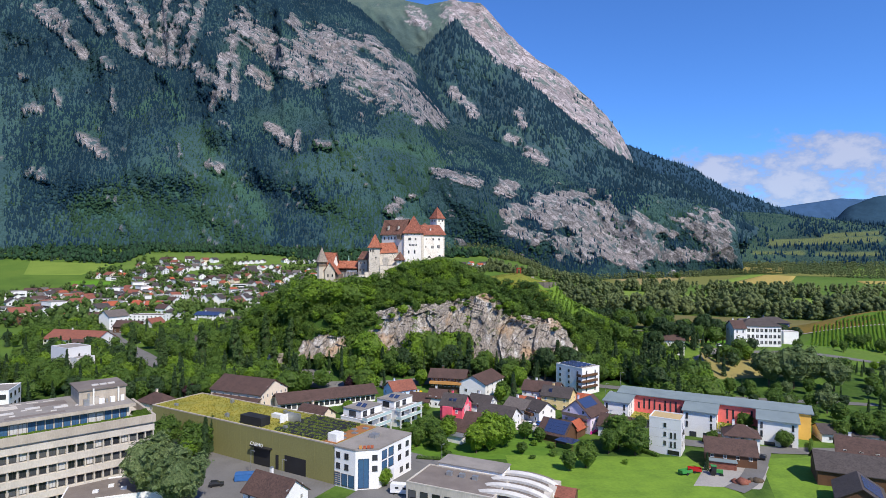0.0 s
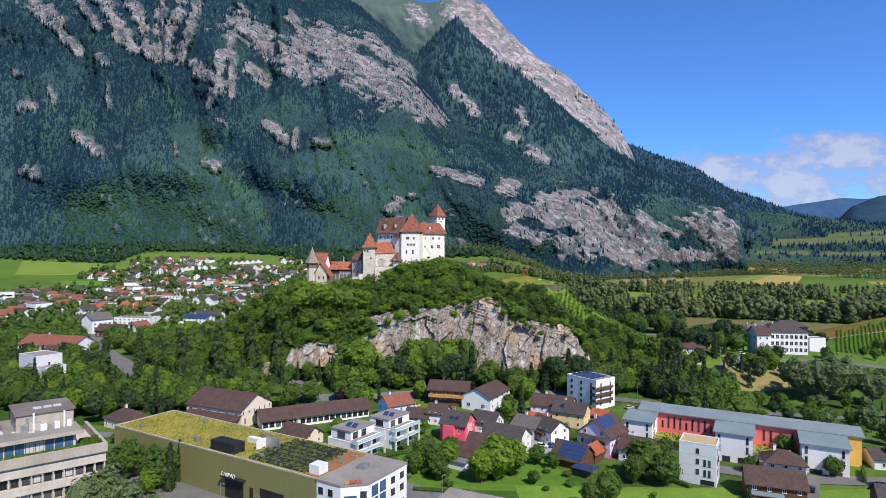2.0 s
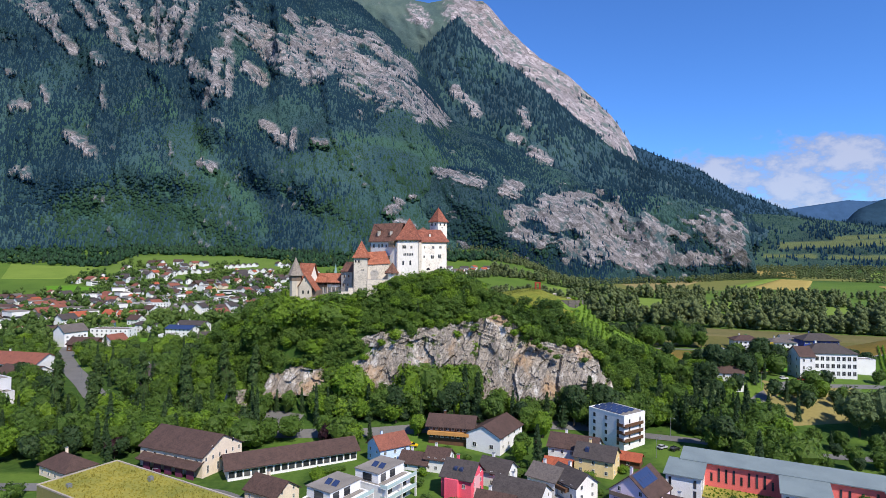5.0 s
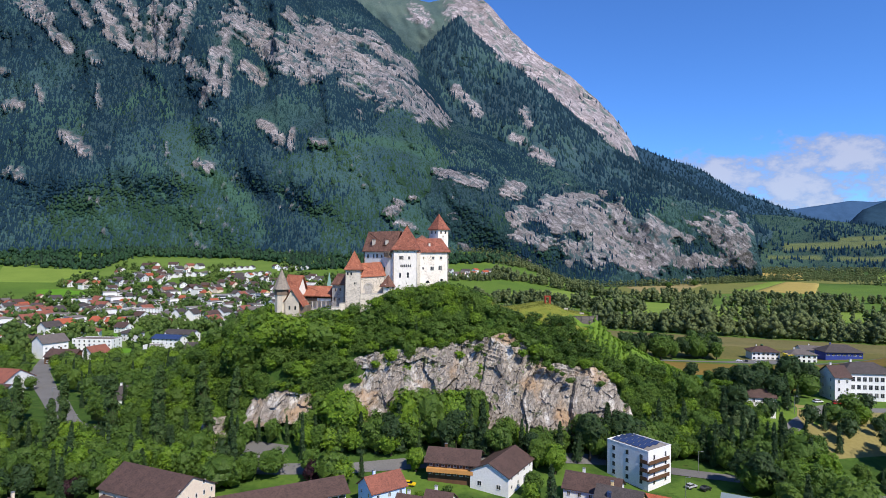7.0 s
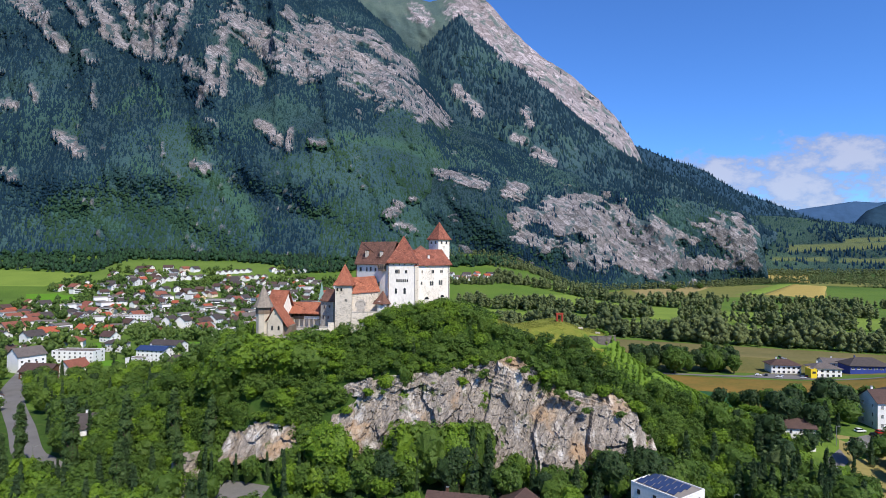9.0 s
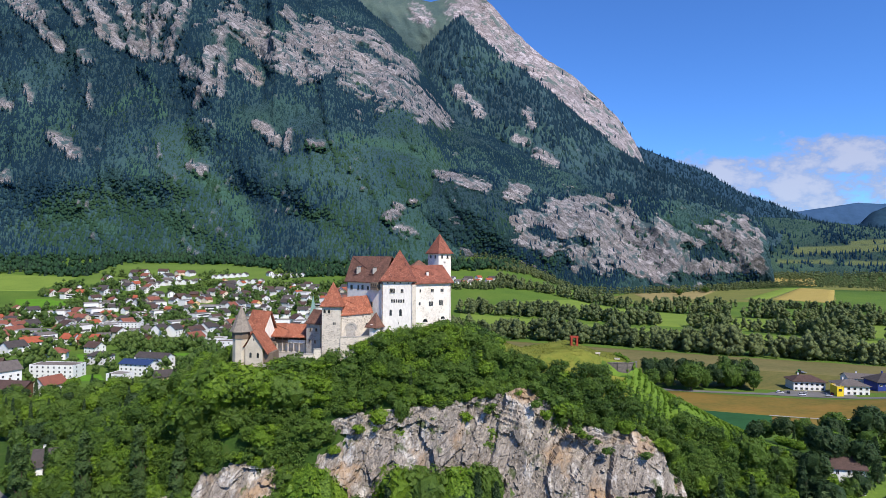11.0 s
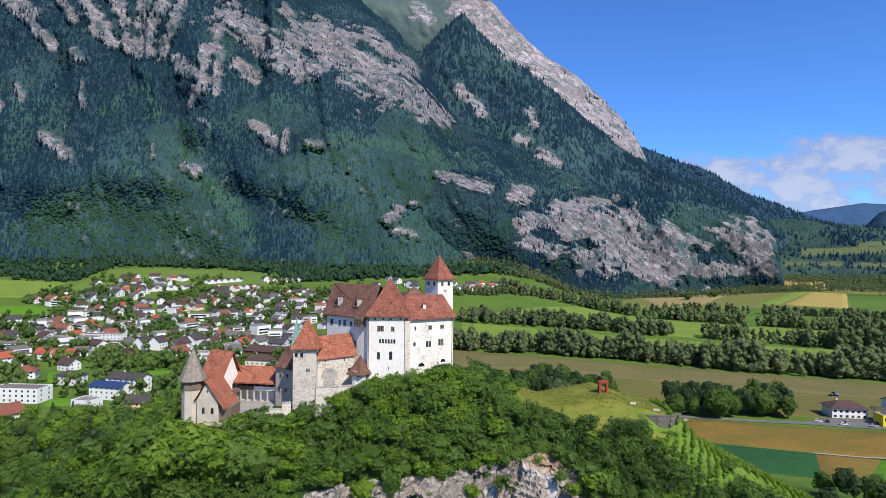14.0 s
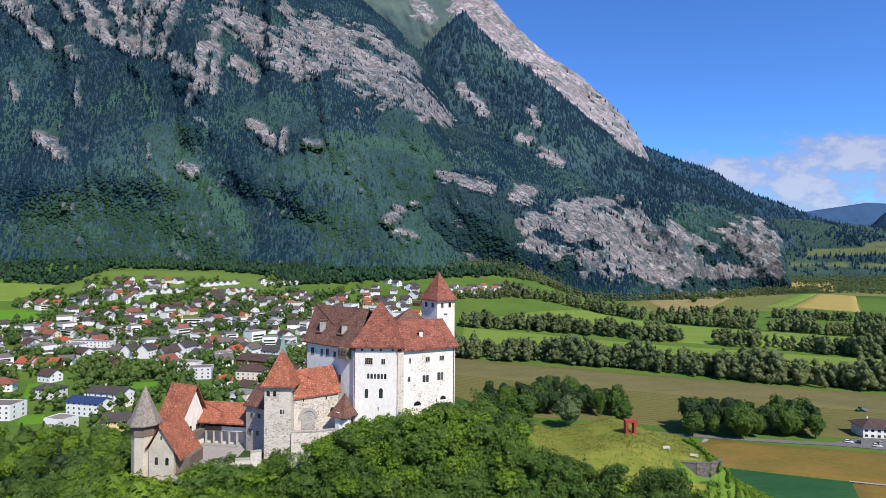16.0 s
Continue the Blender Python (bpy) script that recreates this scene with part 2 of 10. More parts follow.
def rock_mix_mat(name, forest, forest2, rock, rock2, rock_scale=0.02, meadow=(0.09, 0.16, 0.03)):
    """Mountain ground: forest soil and undergrowth, with bare rock and meadow where the two painted masks of the land say so."""
    m, nt, lk, b = node_mat(name, 0.9)
    at, am = nt.new("ShaderNodeAttribute"), nt.new("ShaderNodeAttribute")
    at.attribute_name, am.attribute_name = "rock", "meadow"
    soil = ramp(nt, lk, tex(nt, lk, "noise", 0.03, 6), [(0.3, forest), (0.7, forest2)])
    cell = nt.new("ShaderNodeTexVoronoi")
    cell.inputs["Scale"].default_value = 0.15
    tc = nt.new("ShaderNodeTexCoord")
    lk.new(tc.outputs["Object"], cell.inputs[0])
    one = nt.new("ShaderNodeSeparateColor")
    lk.new(cell.outputs["Color"], one.inputs[0])
    soil = mixed(nt, lk, 0.55, soil, ramp(nt, lk, one.outputs[0], [(0.0, shade(forest, 0.8)), (0.5, forest2), (1.0, (forest2[0] * 1.3, forest2[1] * 1.25, forest2[2] * 1.1))]))
    dome = ramp(nt, lk, cell.outputs["Distance"], [(0.0, (1, 1, 1)), (0.45, (0.75, 0.75, 0.75)), (0.9, (0, 0, 0))])
    soil = mixed(nt, lk, 0.6, soil, ramp(nt, lk, tex(nt, lk, "noise", 0.0026, 5), [(0.42, shade(forest, 0.8)), (0.5, forest2), (0.58, shade((forest2[0] * 1.35, forest2[1] * 1.15, forest2[2]), 1.25))]))
    strata = tex(nt, lk, "noise", rock_scale, 9, (0.35, 1, 2.2), rough=0.72, turn=34)
    fine = tex(nt, lk, "noise", rock_scale * 5, 8, (0.4, 1.2, 1.8), rough=0.75, turn=36)
    rk = ramp(nt, lk, strata, [(0.38, shade(rock2, 0.4)), (0.46, rock2), (0.53, rock), (0.62, shade(rock, 1.45))])
    tiny = tex(nt, lk, "noise", rock_scale * 26, 6, (0.85, 1.0, 1.3), rough=0.8, turn=36)
    warm = ramp(nt, lk, tex(nt, lk, "noise", rock_scale * 0.5, 5), [(0.50, (0, 0, 0)), (0.66, (0.6, 0.6, 0.6))])
    rk = mixed(nt, lk, warm, rk, (rock[0] * 1.3, rock[1] * 1.02, rock[2] * 0.78))
    rk = mixed(nt, lk, 0.55, rk, ramp(nt, lk, fine, [(0.40, shade(rock2, 0.3)), (0.49, rock2), (0.60, shade(rock, 1.35))]))
    rk = mixed(nt, lk, 0.5, rk, ramp(nt, lk, tiny, [(0.36, shade(rock2, 0.22)), (0.47, rock2), (0.60, shade(rock, 1.5))]))
    blocks = cells(nt, lk, rock_scale * 3.2, (0.8, 1.0, 1.4), 34)
    rk = mixed(nt, lk, 0.75, rk, blocks, "MULTIPLY")
    veg = ramp(nt, lk, tex(nt, lk, "noise", rock_scale * 1.4, 9, rough=0.72), [(0.53, (0, 0, 0)), (0.58, (0.85, 0.85, 0.85))])
    rk = mixed(nt, lk, veg, rk, shade(forest2, 1.1))
    gr = ramp(nt, lk, tex(nt, lk, "noise", 0.05, 5), [(0.3, shade(meadow, 0.7)), (0.7, meadow)])
    c = mixed(nt, lk, am.outputs["Fac"], soil, gr)
    c = mixed(nt, lk, at.outputs["Fac"], c, rk)
    lk.new(c, b.inputs["Base Color"])
    bump(nt, lk, b, mixed(nt, lk, at.outputs["Fac"], dome, fine), 0.8, 4.0)
    return m


M = {}
M["deep_blue"] = surface("deep_blue_cladding", (0.035, 0.06, 0.28), (0.03, 0.05, 0.22), 0.2, 3, 0.6, relief=0.08)
M["signal_yellow"] = surface("bright_yellow_render", (0.85, 0.62, 0.03), (0.75, 0.52, 0.03), 0.25, 3, 0.8, relief=0.1)
M["white"] = surface("white_render", (0.80, 0.79, 0.77), (0.70, 0.69, 0.68), 0.25, 3, 0.85, relief=0.1)
M["cream"] = surface("cream_render", (0.78, 0.66, 0.52), (0.68, 0.56, 0.44), 0.25, 3, 0.85, relief=0.1)
M["yellow"] = surface("yellow_render", (0.80, 0.62, 0.32), (0.70, 0.52, 0.26), 0.25, 3, 0.85, relief=0.1)
M["grey_white"] = surface("pale_grey_panel", (0.66, 0.66, 0.68), (0.60, 0.60, 0.62), 0.3, 4, 0.7, relief=0.08)
M["lilac"] = surface("lilac_render", (0.72, 0.62, 0.74), (0.66, 0.56, 0.68), 0.3, 3, 0.85, relief=0.1)
M["sky_blue"] = surface("pale_blue_render", (0.55, 0.68, 0.86), (0.5, 0.62, 0.8), 0.3, 3, 0.85, relief=0.1)
M["pink"] = surface("pink_render", (0.85, 0.12, 0.18), (0.74, 0.09, 0.15), 0.3, 3, 0.8, relief=0.1)
M["pale_pink"] = surface("pale_pink_render", (0.82, 0.45, 0.48), (0.74, 0.4, 0.44), 0.3, 3, 0.8, relief=0.1)
M["school_red"] = surface("salmon_red_render", (0.78, 0.17, 0.15), (0.70, 0.14, 0.13), 0.25, 3, 0.8, relief=0.1)
M["ochre"] = surface("ochre_render", (0.78, 0.46, 0.10), (0.68, 0.38, 0.08), 0.25, 3, 0.8, relief=0.1)
M["concrete"] = surface("weathered_concrete", (0.44, 0.385, 0.32), (0.27, 0.235, 0.195), 0.2, 3, 0.9, relief=0.2, stretch=(1, 1, 0.35))
M["concrete_light"] = surface("pale_concrete", (0.54, 0.495, 0.43), (0.38, 0.345, 0.30), 0.2, 3, 0.9, relief=0.2, stretch=(1, 1, 0.35))
M["grey_roof"] = surface("gravel_flat_roof", (0.27, 0.245, 0.22), (0.165, 0.15, 0.135), 0.15, 4, 0.95, relief=0.4)
M["dark_flat"] = surface("dark_bitumen_roof", (0.20, 0.17, 0.15), (0.12, 0.10, 0.09), 0.15, 4, 0.95, relief=0.3)
M["zinc"] = surface("zinc_sheet", (0.205, 0.25, 0.255), (0.15, 0.185, 0.195), 0.15, 5, 0.7, 0.0, relief=0.1)
M["olive"] = surface("olive_green_metal_cladding", (0.23, 0.22, 0.085), (0.20, 0.19, 0.075), 0.1, 2, 0.55, relief=0.05)
M["brown_tile"] = rows_mat("brown_clay_tiles", (0.088, 0.052, 0.043), (0.050, 0.032, 0.027), 0.35)
M["dark_tile"] = rows_mat("dark_grey_tiles", (0.070, 0.058, 0.055), (0.042, 0.036, 0.035), 0.35)
M["grey_tile"] = rows_mat("grey_slates", (0.135, 0.115, 0.105), (0.085, 0.073, 0.068), 0.35)
M["red_tile"] = rows_mat("orange_red_clay_tiles", (0.36, 0.095, 0.045), (0.24, 0.06, 0.035), 0.35)
M["rust_tile"] = rows_mat("old_red_brown_tiles", (0.24, 0.085, 0.055), (0.14, 0.055, 0.04), 0.35)
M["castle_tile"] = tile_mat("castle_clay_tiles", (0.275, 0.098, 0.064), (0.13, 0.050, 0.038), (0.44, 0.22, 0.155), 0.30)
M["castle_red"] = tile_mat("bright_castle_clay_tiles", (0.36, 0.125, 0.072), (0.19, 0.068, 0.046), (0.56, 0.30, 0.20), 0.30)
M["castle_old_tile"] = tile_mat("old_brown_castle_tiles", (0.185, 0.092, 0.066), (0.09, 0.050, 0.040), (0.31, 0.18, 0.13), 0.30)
M["shingle"] = rows_mat("grey_wood_shingles", (0.26, 0.22, 0.18), (0.17, 0.145, 0.12), 0.4, streak=0.5)
M["wood"] = surface("dark_timber", (0.13, 0.065, 0.035), (0.08, 0.04, 0.022), 0.5, 8, 0.8, relief=0.4, stretch=(1, 1, 0.25))
M["old_wood"] = surface("weathered_timber", (0.20, 0.15, 0.11), (0.13, 0.10, 0.075), 0.5, 8, 0.85, relief=0.4, stretch=(1, 1, 0.25))
M["orange_wood"] = surface("orange_timber", (0.52, 0.26, 0.08), (0.42, 0.2, 0.06), 0.5, 8, 0.8, relief=0.3)
M["castle_white"] = surface("castle_lime_plaster", (0.87, 0.81, 0.745), (0.68, 0.615, 0.55), 0.14, 1.6, 0.92, relief=0.35, depth=0.05, stretch=(1, 1, 0.45))
M["stone_frame"] = surface("pale_stone_frame", (0.58, 0.52, 0.45), (0.44, 0.39, 0.34), 0.5, 5, 0.9)
M["frame_white"] = surface("white_frame_paint", (0.78, 0.78, 0.76), None, 0.6, 6, 0.5)
M["frame_dark"] = surface("dark_frame_paint", (0.05, 0.045, 0.045), None, 0.6, 6, 0.5)
M["black"] = surface("black_sheet", (0.02, 0.02, 0.022), (0.03, 0.03, 0.032), 0.3, 4, 0.5)
M["rubber"] = surface("black_rubber", (0.02, 0.02, 0.02), None, 1, 8, 0.9)
M["steel"] = surface("galvanised_steel", (0.45, 0.46, 0.47), (0.36, 0.37, 0.38), 0.5, 5, 0.4, 0.7)
M["asphalt"] = surface("asphalt", (0.16, 0.155, 0.15), (0.11, 0.105, 0.10), 0.08, 2, 0.95, relief=0.2)
M["pale_paving"] = surface("pale_paving", (0.34, 0.32, 0.29), (0.26, 0.24, 0.22), 0.1, 2, 0.95, relief=0.2)
M["lawn"] = surface("mown_lawn", (0.155, 0.262, 0.024), (0.080, 0.155, 0.016), 0.12, 0.9, 0.95, relief=0.8, depth=0.15)
M["dry_meadow"] = surface("dry_meadow", (0.24, 0.20, 0.07), (0.17, 0.16, 0.05), 0.04, 0.8, 0.95, relief=0.5, depth=0.1)
M["sand"] = surface("sandy_earth", (0.48, 0.36, 0.18), (0.38, 0.28, 0.14), 0.1, 2, 0.95)
M["sedum"] = surface("sedum_green_roof", (0.30, 0.265, 0.05), (0.14, 0.16, 0.03), 0.09, 1.5, 0.95, relief=0.6, depth=0.06)
M["sedum_red"] = surface("rust_sedum", (0.32, 0.13, 0.05), (0.22, 0.11, 0.035), 0.2, 1.5, 0.95, relief=0.5, depth=0.05)
M["bark"] = surface("bark", (0.10, 0.075, 0.05), (0.06, 0.045, 0.03), 1.0, 6, 0.95, relief=0.7, stretch=(1, 1, 0.3))
M["leaf"] = leaf_mat("broad_leaves", (0.029, 0.073, 0.015), (0.155, 0.262, 0.038), spray=0.38, stands=0.3)
# darker copy of the broad leaves, with deep wood shade in its colour
M["leaf_shaded"] = leaf_mat("shaded_broad_leaves", (0.018, 0.048, 0.011), (0.082, 0.158, 0.025), spray=0.38, stands=0.3)
M["poplar_leaf"] = leaf_mat("poplar_leaves", (0.038, 0.086, 0.026), (0.130, 0.205, 0.056))
M["leaf_light"] = leaf_mat("fresh_leaves", (0.060, 0.142, 0.013), (0.24, 0.38, 0.032), spray=0.38, stands=0.25)
M["needle"] = leaf_mat("conifer_needles", (0.020, 0.052, 0.022), (0.074, 0.128, 0.038), spray=0.38, stands=0.3)
M["silver_leaf"] = leaf_mat("willow_leaves", (0.075, 0.13, 0.045), (0.21, 0.28, 0.11))
M["purple_leaf"] = leaf_mat("copper_beech_leaves", (0.025, 0.010, 0.014), (0.06, 0.022, 0.028))
M["far_leaf"] = leaf_mat("forest_crowns", (0.040, 0.082, 0.040), (0.160, 0.245, 0.080), 0.8, 0.1, 0.8, 0.36, 0.35, 0.005, 0.3)
M["belt_leaf"] = leaf_mat("field_belt_crowns", (0.070, 0.106, 0.052), (0.225, 0.280, 0.112), 0.8, 0.1, 0.8, 0.36, 0.35, 0.005, 0.3)
# mountain crowns: a blue air-haze tint is put into these base colours
M["mount_leaf"] = leaf_mat("haze_blue_beech_crowns", (0.020, 0.051, 0.060), (0.033, 0.075, 0.068), 0.9, 0.02, 0.35, 0.0, 0.3, 0.0026, 0.45, 0.2)
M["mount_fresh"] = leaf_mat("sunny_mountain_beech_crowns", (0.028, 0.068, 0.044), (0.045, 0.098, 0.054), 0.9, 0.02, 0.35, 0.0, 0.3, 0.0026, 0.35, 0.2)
M["mount_needle"] = leaf_mat("haze_blue_spruce_crowns", (0.013, 0.038, 0.066), (0.020, 0.052, 0.080), 0.9, 0.02, 0.35, 0.0, 0.3, 0.0026, 0.4, 0.2)
M["meadow_blades"] = leaf_mat("sunny_meadow_grass", (0.12, 0.165, 0.026), (0.30, 0.29, 0.055), grain=2.0, gaps=0.0)
M["roof_weeds"] = leaf_mat("rank_roof_weeds", (0.09, 0.14, 0.03), (0.30, 0.36, 0.10), gaps=0.3)
M["edge_leaf"] = leaf_mat("forest_edge_crowns", (0.022, 0.060, 0.036), (0.060, 0.128, 0.058), 0.9, 0.05, 0.6, 0.30, 0.35, 0.004, 0.4)
M["garden_leaf"] = leaf_mat("garden_crowns", (0.042, 0.094, 0.032), (0.165, 0.255, 0.062), 0.8, 0.1, 0.9, 0.42)
M["far_needle"] = leaf_mat("spruce_crowns", (0.013, 0.036, 0.026), (0.038, 0.072, 0.044), 0.8, 0.1, 0.7, 0.40)


def glass_mat():
    m, nt, lk, b = node_mat("window_glass", 0.08, 0, 0.5)
    oi = nt.new("ShaderNodeObjectInfo")
    lk.new(ramp(nt, lk, oi.outputs["Random"], [(0.0, (0.012, 0.014, 0.018)), (0.7, (0.045, 0.05, 0.06)), (1.0, (0.12, 0.12, 0.12))]), b.inputs["Base Color"])
    return m


M["glass"] = glass_mat()
M["blue_glass"] = surface("blue_tinted_glass", (0.05, 0.12, 0.22), (0.035, 0.09, 0.18), 0.5, 3, 0.1, spec=0.6)
M["solar"] = surface("blue_solar_module", (0.035, 0.055, 0.13), (0.025, 0.04, 0.10), 1.5, 6, 0.15, spec=0.6, relief=0.02)
M["copper"] = surface("verdigris_copper", (0.20, 0.32, 0.28), (0.15, 0.25, 0.22), 0.4, 4, 0.7)
M["corten"] = surface("rust_red_steel", (0.36, 0.055, 0.03), (0.26, 0.04, 0.025), 0.5, 5, 0.8)
M["magenta"] = surface("magenta_paint", (0.7, 0.03, 0.3), (0.6, 0.03, 0.25), 0.3, 3, 0.8)
M["purple_panel"] = surface("dark_purple_panel", (0.14, 0.03, 0.08), (0.1, 0.025, 0.06), 0.3, 3, 0.6)
M["balcony_glass"] = surface("frosted_balcony_glass", (0.45, 0.58, 0.58), (0.4, 0.52, 0.52), 0.5, 3, 0.25)
M["blind"] = surface("pale_blinds", (0.55, 0.53, 0.50), None, 0.5, 5, 0.8)


# ---- mesh helpers ----
def mesh_from(name, verts, faces, material=None, smooth=False):
    me = bpy.data.meshes.new(name)
    v, f = np.asarray(verts, dtype=np.float32), np.asarray(faces, dtype=np.int32)
    k = f.shape[1]
    me.vertices.add(len(v)), me.loops.add(f.size), me.polygons.add(len(f))
    me.vertices.foreach_set("co", v.ravel())
    me.loops.foreach_set("vertex_index", f.ravel())
    me.polygons.foreach_set("loop_start", np.arange(0, f.size, k, dtype=np.int32))
    me.update(calc_edges=True)
    me.polygons.foreach_set("use_smooth", np.full(len(f), smooth))
    if material:
        me.materials.append(material)
    return me


def bm_mesh(name, bm, material):
    bmesh.ops.recalc_face_normals(bm, faces=bm.faces)
    me = bpy.data.meshes.new(name)
    bm.to_mesh(me)
    bm.free()
    me.materials.append(material)
    return me


def part(name, bm, material, parent, label="", at=None):
    """Link a bmesh (or a mesh) as one mesh object under a thing or a part."""
    me = bm if isinstance(bm, bpy.types.Mesh) else bm_mesh(name, bm, material)
    ob = new(name, me)
    ob.parent = parent
    if at is not None:
        ob.matrix_basis = at
    if label:
        tagged(ob, label)
    return ob


def thing(name, label, category, m, group="", kind=""):
    ob = new(name)
    ob.empty_display_size = 0.5
    ob.matrix_basis = m
    return tagged(ob, label, category, group, kind)


def solid(name, me, label, category, kind="", m=None, group=""):
    ob = new(name, me)
    if m is not None:
        ob.matrix_basis = m
    return tagged(ob, label, category, group, kind)


def box(bm, x0, y0, z0, x1, y1, z1, m=None):
    vs = [bm.verts.new(Vector(p) if m is None else m @ Vector(p)) for p in ((x0, y0, z0), (x1, y0, z0), (x1, y1, z0), (x0, y1, z0), (x0, y0, z1), (x1, y0, z1), (x1, y1, z1), (x0, y1, z1))]
    for f in ((3, 2, 1, 0), (4, 5, 6, 7), (0, 1, 5, 4), (1, 2, 6, 5), (2, 3, 7, 6), (3, 0, 4, 7)):
        bm.faces.new([vs[i] for i in f])


def one_box(*a):
    bm = bmesh.new()
    box(bm, *a)
    return bm


def prism(bm, outline, z0, z1):
    """A plan outline (counter-clockwise) raised from z0 to z1."""
    lo, hi = [bm.verts.new((x, y, z0)) for x, y in outline], [bm.verts.new((x, y, z1)) for x, y in outline]
    n = len(outline)
    bm.faces.new(lo[::-1]), bm.faces.new(hi)
    for i in range(n):
        bm.faces.new((lo[i], lo[(i + 1) % n], hi[(i + 1) % n], hi[i]))


def slab(bm, a, b, c, d, t):
    """A roof plane a-b-c-d (counter-clockwise from above) of thickness t downwards."""
    up = [bm.verts.new(p) for p in (a, b, c, d)]
    dn = [bm.verts.new((p[0], p[1], p[2] - t)) for p in (a, b, c, d)]
    bm.faces.new(up), bm.faces.new(dn[::-1])
    for i in range(4):
        bm.faces.new((up[i], dn[i], dn[(i + 1) % 4], up[(i + 1) % 4]))


def ss(a, b, x):
    t = np.clip((x - a) / (b - a), 0, 1)
    return t * t * (3 - 2 * t)


def value_noise(x, y, seed=0):
    """Smooth lattice noise in [0, 1] on arrays."""
    xi, yi = np.floor(x).astype(np.int64), np.floor(y).astype(np.int64)
    fx, fy = x - xi, y - yi
    fx, fy = fx * fx * (3 - 2 * fx), fy * fy * (3 - 2 * fy)

    def h(i, j):
        n = (i * 374761393 + j * 668265263 + seed * 1442695041) & 0x7FFFFFFF
        n = ((n ^ (n >> 13)) * 1274126177) & 0x7FFFFFFF
        return ((n ^ (n >> 16)) & 0xFFFF) / 65535.0
    return (h(xi, yi) * (1 - fx) + h(xi + 1, yi) * fx) * (1 - fy) + (h(xi, yi + 1) * (1 - fx) + h(xi + 1, yi + 1) * fx) * fy


def fbm(x, y, octaves=5, seed=0, ridged=False, gain=0.5):
    s, a, tot = 0.0, 1.0, 0.0
    for o in range(octaves):
        n = value_noise(x * 2 ** o, y * 2 ** o, seed + o * 17)
        s = s + a * (1 - abs(2 * n - 1) if ridged else n)
        tot, a = tot + a, a * gain
    return s / tot


# ---- the ground: one sheet from the village to the mountains, with the castle hill in it ----
def hill_edge(x):
    """Where the flat top of the castle hill ends in front."""
    return np.interp(x, [-150, -90, -75, -48, -36, -24, 4, 20, 60, 110], [353, 348, 341, 341, 343.5, 345, 347, 346, 352.5, 356])


def hill(x, y):
    """Height of the castle hill above the valley floor: a long back, steep in front, gentle behind."""
    crest = np.interp(x, [-165, -140, -122, -105, -90, -70, -55, -40, -24, -2, 14, 28, 46, 58, 66, 75, 95, 120, 150, 185],
                      [0, 6, 20, 36, 44, 51.5, 53.5, 55.5, 63, 65, 59, 54.5, 57, 52.4, 51.2, 41, 29, 13, 4, 0])
    q = y - hill_edge(x)
    front = np.interp(q, [-62, -44, -24, -16, -12, -5, 0, 22, 50, 85, 120], [0.0, 0.03, 0.14, 0.24, 0.62, 0.94, 1.0, 1.0, 0.72, 0.2, 0.0])
    h = crest * front
    h = h - 4.2 * ss(53, 56, x) * (1 - ss(66, 70, x)) * (1 - ss(350.0, 351.8, y)) * ss(336, 346, y)      # bank below the terrace wall
    return np.maximum(h + (fbm(x / 17, y / 17, 4, 5) - 0.5) * 4 * ss(2, 20, h) * (1 - ss(-8, -1, q) * (1 - ss(25, 40, q))), 0)


def land(x, y):
    """Height of the land at arrays x, y."""
    x, y = np.asarray(x, dtype=float), np.asarray(y, dtype=float)
    z = 1.6 * ss(60, 140, x) * (1 - ss(230, 330, y)) + (fbm(x / 60, y / 60, 3, 3) - 0.5) * 0.8
    z = z + 13.0 * np.exp(-((x - 205) / 75.0) ** 2 - ((y - 372) / 48.0) ** 2)
    z = z + 7.0 * np.exp(-((x - 138) / 34.0) ** 2 - ((y - 346) / 26.0) ** 2)
    z = z + 27.0 * np.exp(-((x - 355) / 78.0) ** 2 - ((y - 455) / 58.0) ** 2)
    left = 1 - ss(80, 350, x)
    z = z + left * 82 * np.clip((y - 860) / 640, 0, 2.0) ** 1.5
    z = z + ss(380, 820, x) * 0.03 * np.clip(y - 1400, 0, 1200)
    z = z - 1.5 * ss(480, 600, y) * (1 - ss(800, 1000, y))
    return z + hill(x, y)


def spaced(lo, hi, fine_lo, fine_hi, fine, coarse):
    """Grid lines, close inside the fine stretch and ever wider outside."""
    mid = list(np.arange(fine_lo, fine_hi + fine, fine))
    a, s = [], fine
    p = fine_lo
    while p > lo:
        s = min(s * 1.13, coarse)
        p -= s
        a.append(p)
    b, s, p = [], fine, mid[-1]
    while p < hi:
        s = min(s * 1.13, coarse)
        p += s
        b.append(p)
    return np.array(a[::-1] + mid + b)


def grid_faces(nx, ny):
    i = np.arange((nx - 1) * (ny - 1))
    a = (i // (nx - 1)) * nx + i % (nx - 1)
    return np.stack([a, a + 1, a + nx + 1, a + nx], 1)


def attribute(me, name, values):
    at = me.attributes.new(name, "FLOAT", "POINT")
    at.data.foreach_set("value", np.asarray(values, dtype=np.float32).ravel())


gx, gy = spaced(-3200, 3200, -170, 200, 2.7, 70), spaced(-1500, 4700, 150, 420, 2.7, 70)
GX, GY = np.meshgrid(gx, gy)
GZ = land(GX, GY)
ground_me = mesh_from("ground", np.stack([GX, GY, GZ], 2).reshape(-1, 3), grid_faces(len(gx), len(gy)), None, True)


